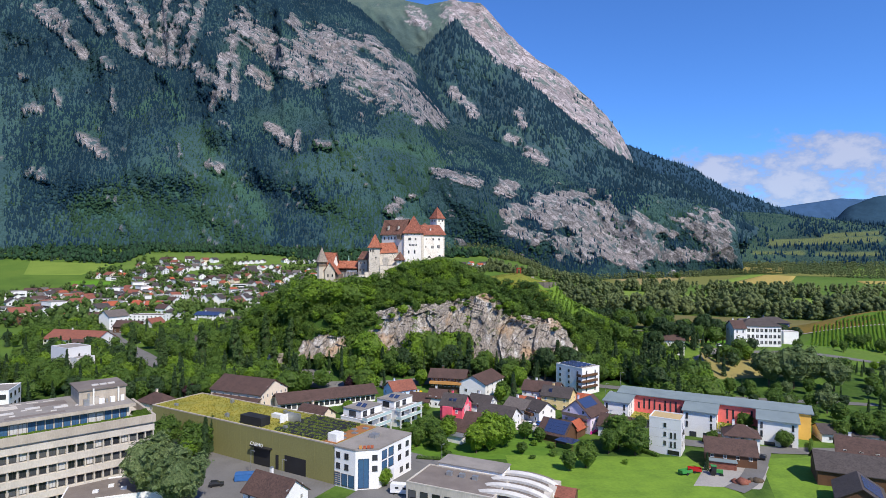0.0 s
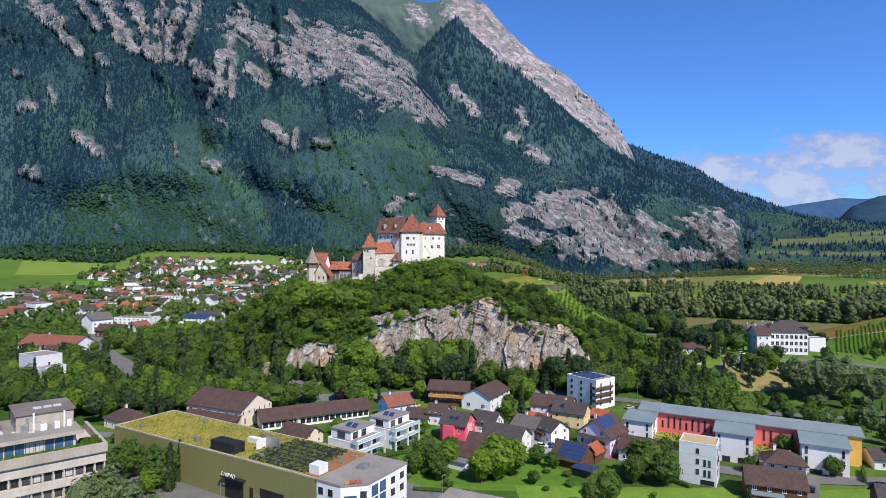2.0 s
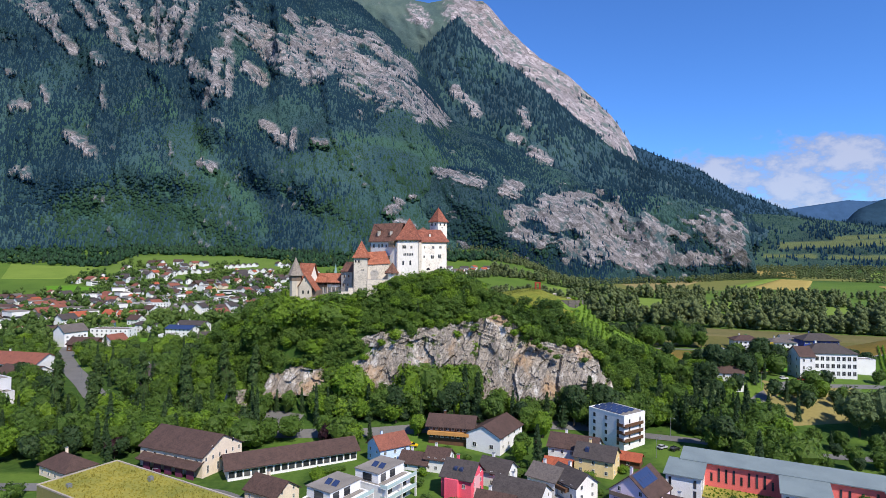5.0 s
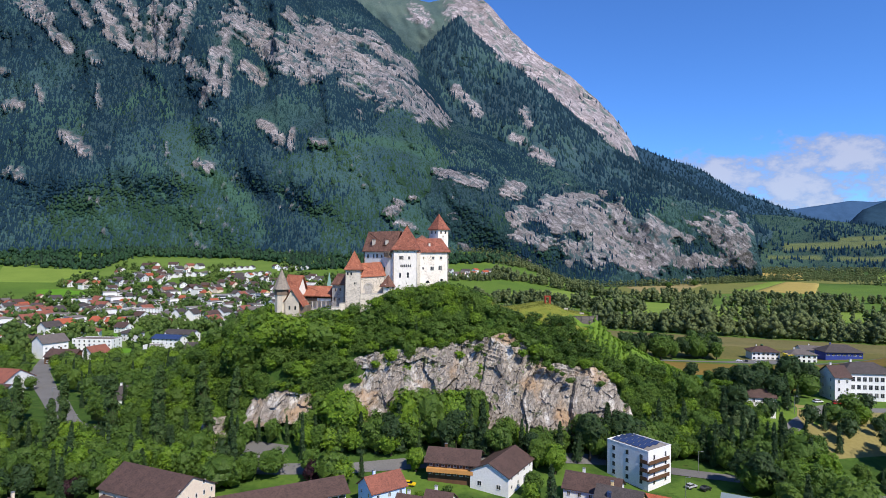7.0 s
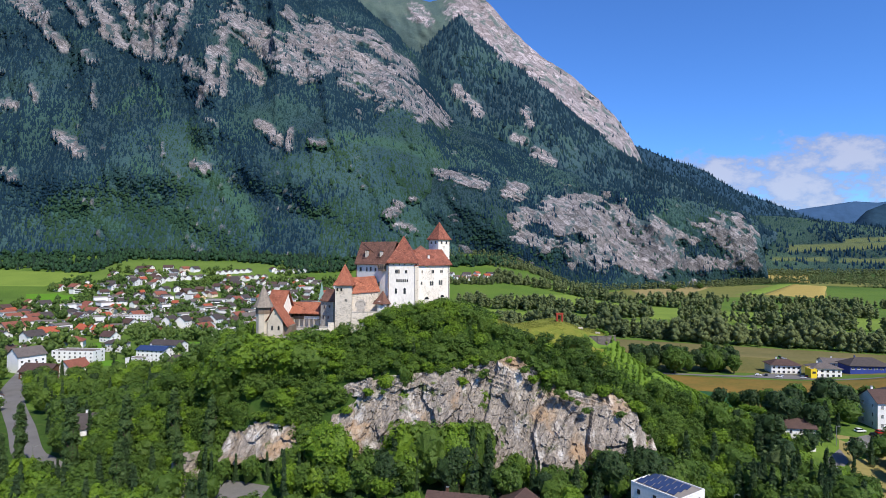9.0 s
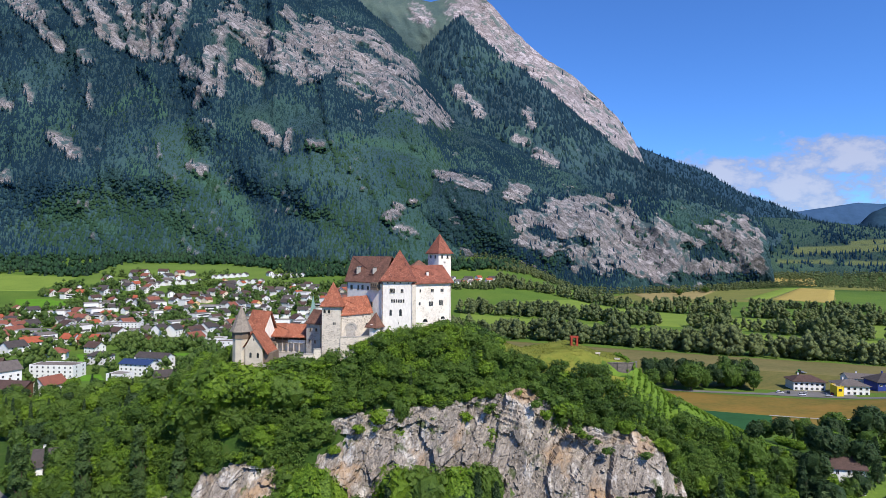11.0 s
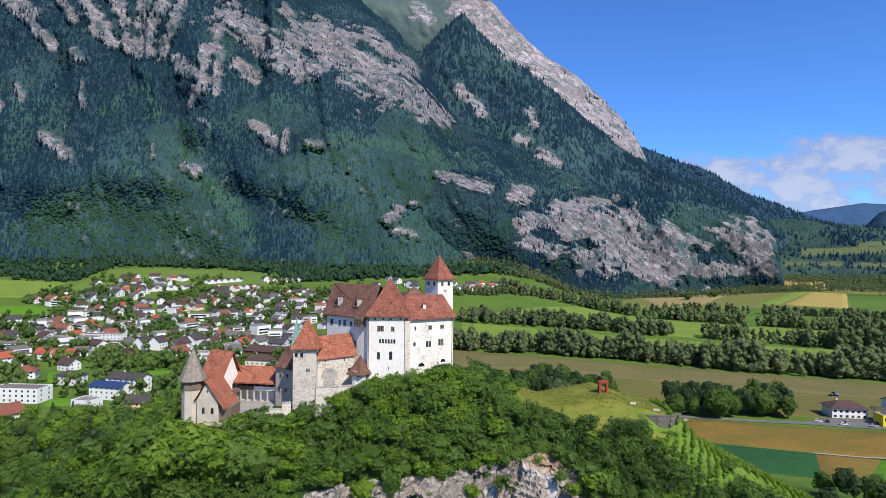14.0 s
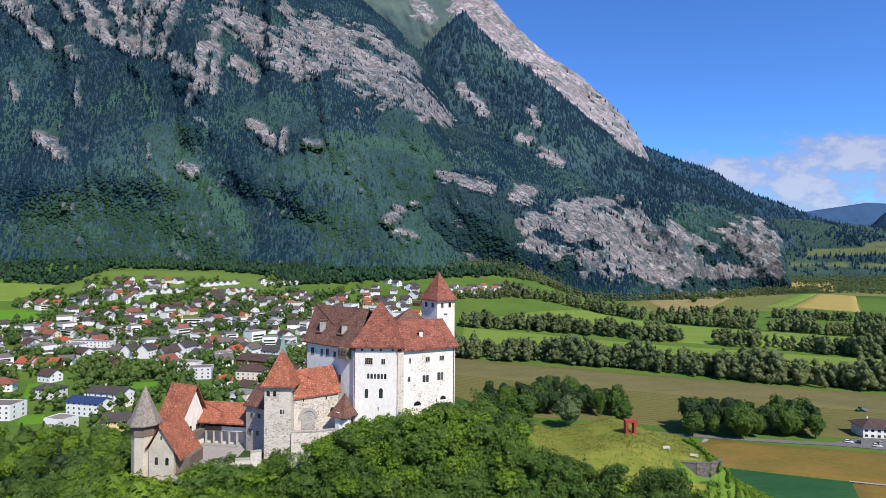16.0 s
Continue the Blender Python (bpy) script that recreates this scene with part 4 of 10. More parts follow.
def window_meshes(w, h, bars, frame_mat, arch, glass="glass"):
    key = (round(w, 2), round(h, 2), bars, frame_mat, arch, glass)
    if key not in window_cache:
        t = min(0.09, w * 0.12)
        bm = bmesh.new()
        box(bm, -w / 2, -0.08, 0, -w / 2 + t, 0.02, h), box(bm, w / 2 - t, -0.08, 0, w / 2, 0.02, h)
        box(bm, -w / 2 + t, -0.08, h - t, w / 2 - t, 0.02, h), box(bm, -w / 2 - 0.06, -0.12, -0.07, w / 2 + 0.06, 0.02, t * 0.8)
        if bars:
            for i in range(1, bars + 1):
                u = -w / 2 + w * i / (bars + 1)
                box(bm, u - t / 3, -0.06, t, u + t / 3, 0.01, h - t)
        fr = bm_mesh("window", bm, M[frame_mat])
        bm = bmesh.new()
        if arch:
            n = 8
            pts = [(-w / 2, 0), (w / 2, 0)] + [(w / 2 * math.cos(math.pi * i / n), h - w / 2 + w / 2 * math.sin(math.pi * i / n)) for i in range(n + 1)]
            a = [bm.verts.new((p[0], -0.045, p[1])) for p in pts]
            c = [bm.verts.new((p[0], 0.0, p[1])) for p in pts]
            bm.faces.new(a), bm.faces.new(c[::-1])
            for i in range(len(pts)):
                bm.faces.new((a[i], c[i], c[(i + 1) % len(pts)], a[(i + 1) % len(pts)]))
        else:
            box(bm, -w / 2 + t * 0.5, -0.045, t * 0.5, w / 2 - t * 0.5, 0.0, h - t * 0.5)
        window_cache[key] = (fr, bm_mesh("pane", bm, M[glass]))
    return window_cache[key]


def window(parent, m, w=1.1, h=1.35, bars=1, frame_mat="frame_white", arch=False, glass="glass", label="", name="window"):
    """A window on a wall: m puts its sill's middle on the wall's face, with -y pointing out."""
    fr, pane = window_meshes(w, h, bars, frame_mat, arch, glass)
    if arch:
        return part(name, pane, None, parent, label, m)
    ob = part(name, fr, None, parent, label, m)
    part("pane", pane, None, ob)
    return ob


def on_face(face, w, d, u, v):
    """The pose on one face of a box building: f front (-y), r (+x), b (+y), l (-x)."""
    return {"f": pose(u, -d / 2, v), "r": pose(w / 2, u, v, 0, 0, 90), "b": pose(-u, d / 2, v, 0, 0, 180), "l": pose(-w / 2, -u, v, 0, 0, -90)}[face]


def along(p, q, s, z):
    """The pose on a wall from p to q in plan, s metres along it."""
    a = math.atan2(q[1] - p[1], q[0] - p[0])
    return Matrix.Translation((p[0] + math.cos(a) * s, p[1] + math.sin(a) * s, z)) @ Matrix.Rotation(a, 4, "Z")


# ---- the castle ----
def stone_mat(name, pale, dark, mortar, size=0.55, bare=0.42):
    m, nt, lk, b = node_mat(name, 0.92, spec=0.2)
    tc, mp = nt.new("ShaderNodeTexCoord"), nt.new("ShaderNodeMapping")
    lk.new(tc.outputs["Object"], mp.inputs[0])
    mp.inputs["Scale"].default_value = (1 / size, 1 / size, 1.6 / size)
    v, e = nt.new("ShaderNodeTexVoronoi"), nt.new("ShaderNodeTexVoronoi")
    e.feature = "DISTANCE_TO_EDGE"
    for q in (v, e):
        q.inputs["Scale"].default_value = 1.0
        lk.new(mp.outputs[0], q.inputs[0])
    sep = nt.new("ShaderNodeSeparateColor")
    lk.new(v.outputs["Color"], sep.inputs[0])
    c = ramp(nt, lk, sep.outputs[0], [(0.0, dark), (0.6, pale), (1.0, shade(pale, 1.3))])
    c = mixed(nt, lk, ramp(nt, lk, e.outputs["Distance"], [(0.03, (1, 1, 1)), (0.12, (0, 0, 0))]), c, mortar)
    patch = ramp(nt, lk, tex(nt, lk, "noise", 0.22, 5), [(bare, (0, 0, 0)), (bare + 0.2, (0.85, 0.85, 0.85))])
    c = mixed(nt, lk, patch, c, mortar)
    lk.new(c, b.inputs["Base Color"])
    bump(nt, lk, b, e.outputs["Distance"], 0.6, 0.1)
    return m


M["rubble"] = stone_mat("rubble_masonry", (0.53, 0.465, 0.385), (0.22, 0.19, 0.155), (0.64, 0.57, 0.48))
M["rubble_dark"] = stone_mat("dark_rubble_masonry", (0.33, 0.30, 0.27), (0.17, 0.15, 0.135), (0.42, 0.39, 0.35))
M["chapel_plaster"] = surface("old_beige_lime_plaster", (0.60, 0.525, 0.42), (0.43, 0.37, 0.295), 0.3, 2.2, 0.92, relief=0.4, depth=0.06)
M["terrace_stone"] = stone_mat("dry_terrace_stone", (0.19, 0.165, 0.14), (0.09, 0.08, 0.07), (0.13, 0.115, 0.10))
M["rubble_plaster"] = stone_mat("worn_plaster_on_rubble", (0.62, 0.545, 0.46), (0.40, 0.34, 0.28), (0.83, 0.77, 0.69), 0.55, 0.37)
CASTLE = "castle buildings"


def castle_house(name, label, outline, z0, z1, wall, roof_bm, roof, gables=()):
    """A castle building over a plan outline; gables: triples of points that fill the wall up to the roof."""
    t = thing(name, label, "castle building", pose(0, 0, 0), CASTLE)
    bm = bmesh.new()
    prism(bm, outline, z0, z1)
    for g in gables:
        inner = Vector((sum(p[0] for p in outline) / len(outline), sum(p[1] for p in outline) / len(outline), 0))
        a = [bm.verts.new(p) for p in g]
        mid = (Vector(g[0]) + Vector(g[1])) / 2
        off = (inner - Vector((mid.x, mid.y, 0))).normalized() * 0.5
        c = [bm.verts.new(Vector(p) + off) for p in g]
        bm.faces.new(a), bm.faces.new(c[::-1])
        for i in range(3):
            bm.faces.new((a[i], c[i], c[(i + 1) % 3], a[(i + 1) % 3]))
    part("wall", bm, M[wall], t)
    part("roof", roof_bm, M[roof], t)
    return t


def pyramid(corners, z, apex, t=0.35, flare=0.0):
    """A tent roof over the corners (already with their overhang), with a flared foot."""
    bm = bmesh.new()
    n = len(corners)
    base = [bm.verts.new((x, y, z)) for x, y in corners]
    low = [bm.verts.new((x, y, z - t)) for x, y in corners]
    mid = [bm.verts.new((x + (apex[0] - x) * 0.28, y + (apex[1] - y) * 0.28, z + (apex[2] - z) * (0.28 - flare))) for x, y in corners]
    top = bm.verts.new(apex)
    bm.faces.new(low[::-1])
    for i in range(n):
        j = (i + 1) % n
        bm.faces.new((base[i], base[j], mid[j], mid[i])), bm.faces.new((mid[i], mid[j], top)), bm.faces.new((low[i], low[j], base[j], base[i]))
    return bm


def two_slopes(e0, e1, r0, r1, b0, b1, t=0.35):
    """A saddle roof: front eave e0-e1, ridge r0-r1, back eave b0-b1."""
    bm = bmesh.new()
    slab(bm, e0, e1, r1, r0, t), slab(bm, r0, r1, b1, b0, t)
    return bm


def dormer(parent, p, w=1.3, h=1.1, d=1.6, rz=0.0):
    m = Matrix.Translation(p) @ Matrix.Rotation(radians(rz), 4, "Z")
    b = part("dormer", one_box(-w / 2, 0, 0, w / 2, d, h), M["old_wood"], parent, "", m)
    bm = bmesh.new()
    slab(bm, (-w / 2 - 0.25, -0.35, h - 0.1), (w / 2 + 0.25, -0.35, h - 0.1), (w / 2 + 0.25, d + 0.6, h + 0.55), (-w / 2 - 0.25, d + 0.6, h + 0.55), 0.15)
    part("dormer_roof", bm, M["castle_old_tile"], b)
    part("dormer_window", one_box(-w / 2 + 0.2, -0.04, 0.25, w / 2 - 0.2, 0.0, h - 0.25), M["glass"], b)


def chimney(parent, x, y, z, h=2.0, w=0.9, mat="castle_white", cap="castle_old_tile"):
    c = part("chimney", one_box(x - w / 2, y - w / 2, z - 1.5, x + w / 2, y + w / 2, z + h), M[mat], parent)
    bm = bmesh.new()
    prism(bm, [(x - w * 0.65, y - w * 0.65), (x + w * 0.65, y - w * 0.65), (x + w * 0.65, y + w * 0.65), (x - w * 0.65, y + w * 0.65)], z + h, z + h + 0.22)
    part("chimney_cap", bm, M[cap], c)


# keep with the tent roof
K = [(-23.0, 344.2), (-12.3, 343.6), (-11.2, 353.0), (-22.6, 354.0)]
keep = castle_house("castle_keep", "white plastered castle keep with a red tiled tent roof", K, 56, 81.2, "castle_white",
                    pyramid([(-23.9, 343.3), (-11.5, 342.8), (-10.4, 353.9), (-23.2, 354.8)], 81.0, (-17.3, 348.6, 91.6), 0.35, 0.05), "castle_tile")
for s, z, w, h, bars, arch in ((3.1, 68.9, 0.8, 2.1, 0, True), (6.5, 68.9, 0.9, 2.3, 1, True), (3.6, 76.7, 1.9, 1.6, 3, False), (7.0, 76.8, 1.0, 1.3, 1, False)):
    window(keep, along(K[0], K[1], s, z), w, h, bars, "stone_frame", arch)
for i in range(6):                        # row of small arched lights
    window(keep, along(K[0], K[1], 3.5 + 0.8 * i, 73.4), 0.56, 1.2, 0, "stone_frame", True)
for s in (2.0, 4.4, 6.4, 9.2):
    window(keep, along(K[0], K[1], s, 79.9), 0.55, 0.55, 0, "castle_white", True)
part("slit", one_box(-0.1, -0.05, 0, 0.1, 0, 0.8), M["black"], keep, "", along(K[0], K[1], 5.9, 66.0))
for s, z in ((2.6, 72.0), (5.0, 76.5)):
    window(keep, along(K[1], K[2], s, z), 0.8, 1.2, 1, "old_wood")
part("garderobe", one_box(0, -0.9, 0, 1.3, 0, 8.2), M["castle_white"], keep, "projecting plastered shaft", along(K[1], K[2], 0.6, 72.2))
bm = bmesh.new()
slab(bm, (-0.2, -1.2, 8.2), (1.5, -1.2, 8.2), (1.5, 0, 9.2), (-0.2, 0, 9.2), 0.15)
part("garderobe_roof", bm, M["castle_old_tile"], keep, "", along(K[1], K[2], 0.6, 72.2))

# long wing behind, with the dark old roof
L = [(-37.2, 356.8), (-23.2, 345.4), (-14.0, 354.5), (-33.6, 370.0)]
lwing = castle_house("castle_wing", "long white castle wing with an old brown tiled roof", L, 56, 80.6, "castle_white",
                     two_slopes((-38.2, 356.7, 80.2), (-22.6, 343.9, 80.2), (-20.0, 349.3, 89.2), (-36.2, 362.6, 89.2), (-11, 361, 80.2), (-33.8, 371.5, 80.2)), "castle_old_tile",
                     [((-37.0, 357.2, 80.6), (-34.2, 369.2, 80.6), (-35.8, 362.6, 88.8))])
for s, z, w, h in ((2.6, 77.2, 1.2, 1.6), (6.2, 77.2, 0.8, 1.6), (8.4, 77.4, 1.0, 1.6), (11.2, 77.4, 0.9, 1.3), (14.4, 78.0, 0.6, 1.0), (9.6, 72.2, 0.8, 1.6), (13.2, 71.6, 0.8, 1.7), (14.6, 66.6, 0.5, 1.8)):
    window(lwing, along(L[0], L[1], s, z), w, h, 1, "old_wood")
for a, z in ((0.22, 81.6), (0.66, 81.8)):
    dormer(lwing, (-37.2 + 14.4 * a + 0.5, 356.6 - 11.6 * a + 0.9, z), 1.9, 1.2, 2.0, -39.4)
for a, z in ((0.30, 86.2), (0.62, 86.0)):
    dormer(lwing, (-37.2 + 14.4 * a + 2.9, 356.6 - 11.6 * a + 4.0, z), 2.0, 1.1, 1.8, -39.4)
chimney(lwing, -32.6, 355.4, 83.0, 2.6, 1.5, "rubble_dark"), chimney(lwing, -26.2, 350.2, 83.0, 2.3, 1.4, "rubble_dark")
for a, z in ((0.46, 84.0), (0.84, 84.0)):
    dormer(lwing, (-37.2 + 14.4 * a + 1.7, 356.6 - 11.6 * a + 2.4, z), 1.2, 0.9, 1.5, -39.4)
# wooden bay under the eave
bay = part("bay", one_box(0, -1.5, 0, 3.2, 0, 2.6), M["old_wood"], lwing, "timber bay with small windows", along(L[0], L[1], 14.0, 77.6))
for i in range(3):
    window(bay, pose(0.6 + i, -1.5, 1.2), 0.7, 0.9, 1, "old_wood")

# leaning pent strip of tiles over the middle of the roof, rain pipes at the corners
bm = bmesh.new()
slab(bm, (-33.6, 357.5, 84.9), (-24.4, 350.0, 84.9), (-23.9, 350.7, 85.75), (-33.1, 358.2, 85.75), 0.14)
part("pent_roof", bm, M["castle_old_tile"], lwing)
for p_, q_, s_, par in ((L[0], L[1], 0.3, lwing), (K[0], K[1], 0.25, keep), (K[0], K[1], 10.5, keep)):
    part("downpipe", one_box(-0.07, -0.16, 0, 0.07, -0.02, 18.5), M["castle_old_tile"], par, "", along(p_, q_, s_, 62.0))

# right wing
R = [(-12.2, 344.4), (0.8, 351.0), (-4.6, 362.0), (-13.6, 358.0)]
rwing = castle_house("castle_wing", "castle wing of worn plaster on rubble with red tiles", R, 56, 80.6, "rubble_plaster",
                     two_slopes((-12.8, 343.3, 80.0), (1.9, 350.6, 80.3), (-2.4, 356.6, 86.3), (-14.4, 351.4, 86.0), (-4.4, 363.2, 80.3), (-15.2, 358.6, 80.0)), "castle_tile",
                     [((0.8, 351.0, 80.4), (-4.6, 362.0, 80.4), (-2.0, 356.4, 85.8))])
for s, z, w, h, bars, arch in ((2.6, 76.9, 0.5, 1.1, 0, False), (7.2, 76.8, 1.2, 1.3, 1, False), (11.0, 76.9, 1.3, 1.2, 1, False), (2.4, 72.4, 0.7, 1.2, 0, True), (6.3, 72.0, 0.75, 1.7, 0, True), (7.15, 72.0, 0.75, 1.7, 0, True), (10.2, 72.2, 0.75, 1.9, 0, True), (11.05, 72.2, 0.75, 1.9, 0, True),
                               (4.6, 66.6, 1.9, 1.0, 0, True), (11.4, 67.4, 1.5, 0.9, 0, True)):
    window(rwing, along(R[0], R[1], s, z), w, h, bars, "stone_frame", arch)
part("slit", one_box(-0.12, -0.05, 0, 0.12, 0, 0.9), M["black"], rwing, "", along(R[0], R[1], 9.6, 66.8))
window(rwing, along(R[1], R[2], 3.0, 76.5), 0.9, 1.5, 1, "old_wood")
chimney(rwing, -7.5, 349.6, 82.0, 1.9, 0.8)
dormer(rwing, (-2.6, 353.0, 81.8), 1.4, 0.8, 1.4, 27)
chimney(rwing, -1.6, 357.4, 85.0, 2.2, 0.7)
part("downpipe", one_box(-0.07, -0.16, 0, 0.07, -0.02, 20.0), M["frame_dark"], rwing, "", along(R[0], R[1], 14.2, 60.0))
# corner buttress of bare stone
bm = bmesh.new()
prism(bm, [(-12.6, 343.3), (-11.2, 343.9), (-11.6, 345.0), (-13.0, 344.6)], 58, 79.6)
part("buttress", bm, M["rubble"], rwing, "quoin pier of bare grey stone")

# high tower
def tilted_square(cx, cy, half, deg):
    return [(cx + half * 1.41421 * math.cos(radians(deg + 90 * i)), cy + half * 1.41421 * math.sin(radians(deg + 90 * i))) for i in range(4)]


TW = tilted_square(-3.6, 365.2, 3.1, -93)
tower = castle_house("castle_tower", "tall square plastered keep tower with a tent roof", TW, 56, 90.9, "rubble_plaster",
                     pyramid(tilted_square(-3.6, 365.2, 3.75, -93), 90.6, (-3.6, 365.2, 98.0), 0.3, 0.04), "castle_tile")
for k in (3, 0):
    for s, w in ((1.7, 0.9), (4.4, 0.9)):
        window(tower, along(TW[k], TW[(k + 1) % 4], s, 88.6), w, 1.2, 0, "old_wood")
    part("slit", one_box(-0.1, -0.05, 0, 0.1, 0, 0.7), M["black"], tower, "", along(TW[k], TW[(k + 1) % 4], 3.2, 84))
bm = bmesh.new()
bmesh.ops.create_cone(bm, segments=8, radius1=0.06, radius2=0.03, depth=1.8, matrix=Matrix.Translation((-3.6, 365.2, 98.7)))
box(bm, -3.6, 365.18, 99.2, -3.0, 365.22, 99.5)
part("weather_vane", bm, M["black"], tower)

# building behind the wings
back = castle_house("castle_wing", "rear castle building with a dark hipped roof", [(-15, 361), (-6, 364), (-8, 371), (-17, 368)], 56, 84, "castle_white",
                    pyramid([(-15.6, 360), (-5.2, 363.4), (-7.4, 372), (-17.8, 368.6)], 83.8, (-11.4, 366, 88.0), 0.3), "castle_old_tile")

# gate tower
GT = [(-42.7, 340.2), (-36.4, 339.8), (-36.2, 346.0), (-42.5, 346.4)]
gate = castle_house("gate_tower", "square rubble gate tower with a steep red tent roof", GT, 48, 72.6, "rubble",
                    pyramid([(-43.4, 339.4), (-35.6, 339.0), (-35.4, 346.8), (-43.2, 347.2)], 72.4, (-39.5, 343.2, 80.4), 0.3, 0.05), "castle_red")
for s, z in ((0.9, 70.0), (2.4, 70.0)):
    window(gate, along(GT[0], GT[1], s, z), 0.75, 1.2, 0, "rubble", True)
for s, z in ((3.9, 66.0), (4.5, 66.0)):
    window(gate, along(GT[0], GT[1], s, z), 0.4, 1.0, 0, "rubble", True)
for s, z in ((1.6, 70.0), (4.3, 70.0)):
    window(gate, along(GT[1], GT[2], s, z), 0.7, 1.0, 0, "old_wood")

# gatehouse with the arch
GH = [(-36.3, 341.6), (-27.0, 346.4), (-29.6, 351.4), (-37.0, 348.0)]
gh = castle_house("gatehouse", "rubble gatehouse with an arched recess and red tiles", GH, 54, 69.8, "rubble",
                  two_slopes((-36.8, 340.9, 69.2), (-26.2, 346.3, 69.8), (-28.7, 349.43, 75.5), (-37.4, 345.0, 75.0), (-30, 353, 70), (-39, 349, 69.5)), "castle_red")
# niche shade put into a flat pane of darker rubble; no recess cut
window(gh, along(GH[0], GH[1], 3.3, 61.0), 3.2, 5.0, 0, "rubble", True, "rubble_dark", "arched niche, its shade as darker stone")
for i in range(15):
    a_ = math.pi * i / 14
    part("arch_stone", one_box(-0.24, -0.22, -0.32, 0.24, 0.0, 0.32), M["rubble_dark"], gh, "", along(GH[0], GH[1], 3.3, 64.4) @ Matrix.Translation((1.9 * math.cos(a_), 0, 1.9 * math.sin(a_))) @ Matrix.Rotation(math.pi / 2 - a_, 4, "Y"))
window(gh, along(GH[0], GH[1], 9.2, 64.6), 1.3, 1.6, 0, "rubble", True, "black")
for s in (2.2, 7.6):
    part("slit", one_box(-0.12, -0.05, 0, 0.12, 0, 0.6), M["black"], gh, "", along(GH[0], GH[1], s, 68.2))
# retaining walls
def stone_wall(label, pts, z0, z1, th=0.8, mat="rubble", cap="rubble_dark"):
    t = thing("stone_wall", label, "wall", pose(0, 0, 0), "castle walls")
    for (p, q) in zip(pts, pts[1:]):
        ln = math.hypot(q[0] - p[0], q[1] - p[1])
        part("wall_run", one_box(0, -th / 2, z0, ln, th / 2, z1 - 0.25), M[mat], t, "", along(p, q, 0, 0))
        part("coping", one_box(0, -th / 2 - 0.08, z1 - 0.25, ln, th / 2 + 0.08, z1), M[cap], t, "", along(p, q, 0, 0))
    return t


stone_wall("rubble retaining wall below the gatehouse", [(-36.3, 339.6), (-30.5, 340.6), (-24.5, 343.2)], 50, 62.2)
stone_wall("low stepped rubble parapet beside the gate tower", [(-52.5, 337.0), (-48.0, 337.0)], 50, 55.8)
stone_wall("low stepped rubble parapet beside the gate tower", [(-48.0, 337.0), (-44.8, 337.4)], 50, 56.8)
stone_wall("low stepped rubble parapet beside the gate tower", [(-44.8, 337.4), (-42.6, 338.2)], 50, 58.4)
stone_wall("curved rubble parapet below the chapel", [(-60.6, 334.4), (-58.4, 333.2), (-56.0, 333.6), (-54.8, 335.2)], 48, 53.6)

# small round turret at the keep's foot
def ring(cx, cy, r, n=10, turn=0.0):
    return [(cx + r * math.cos(2 * math.pi * i / n + turn), cy + r * math.sin(2 * math.pi * i / n + turn)) for i in range(n)]


turret = castle_house("stair_turret", "small plastered turret with a brown tiled tent roof", ring(-25.2, 342.9, 1.9), 55, 66.2, "castle_white", pyramid(tilted_square(-25.2, 343.0, 2.5, -75), 65.2, (-24.8, 343.4, 70.2), 0.2, 0.04), "castle_old_tile")
window(turret, pose(-24.8, 341.02, 64.6), 0.9, 0.9, 1, "old_wood")

# forecourt: link building, arcade, hall, chapel and its turret
link = castle_house("link_building", "grey rubble link building with a brown lean-to roof", [(-50.2, 350.0), (-44.6, 346.8), (-42.4, 349.6), (-48.0, 354.0)], 50, 66.6, "rubble_dark",
                    two_slopes((-50.9, 349.6, 65.6), (-43.6, 345.6, 65.6), (-43.6, 348.6, 70.2), (-48.4, 352.2, 70.2), (-41.8, 350.2, 66.6), (-47.6, 355.2, 66.6)), "castle_old_tile")
for s, z in ((1.6, 58.6), (4.0, 58.6), (2.0, 62.6), (4.6, 62.8)):
    window(link, along((-50.2, 350.0), (-44.6, 346.8), s, z), 0.8, 1.1, 1, "old_wood")
AR = [(-64.4, 355.0), (-51.0, 353.0), (-50.0, 359.0), (-63.4, 361.0)]
arcade = castle_house("arcade_building", "two-storey timber arcade with a red tiled roof", [(-64.4, 357.2), (-50.8, 355.2), (-50.0, 359.0), (-63.4, 361.0)], 51, 60.4, "castle_white",
                      two_slopes((-65.2, 353.6, 60.2), (-50.2, 351.5, 60.2), (-50.0, 355.6, 64.4), (-64.6, 357.8, 64.4), (-49.6, 360, 60.6), (-63, 362, 60.6)), "castle_red")
part("gallery_floor", one_box(0, 0, 57.6, 13.5, 2.3, 57.9), M["old_wood"], arcade, "", along(AR[0], AR[1], 0, 0))
part("gallery_rail", one_box(0, 0, 57.9, 13.5, 0.12, 58.8), M["old_wood"], arcade, "", along(AR[0], AR[1], 0, 0))
part("white_panel", one_box(6.8, -0.06, 57.75, 13.3, 0.0, 58.9), M["frame_white"], arcade, "", along(AR[0], AR[1], 0, 0))
part("gallery_wall", one_box(0, 2.1, 57.9, 13.5, 2.25, 60.4), M["wood"], arcade, "", along(AR[0], AR[1], 0, 0))
part("steps", one_box(2.0, -1.6, 54.2, 11.5, -0.2, 54.6), M["pale_paving"], arcade, "", along(AR[0], AR[1], 0, 0))
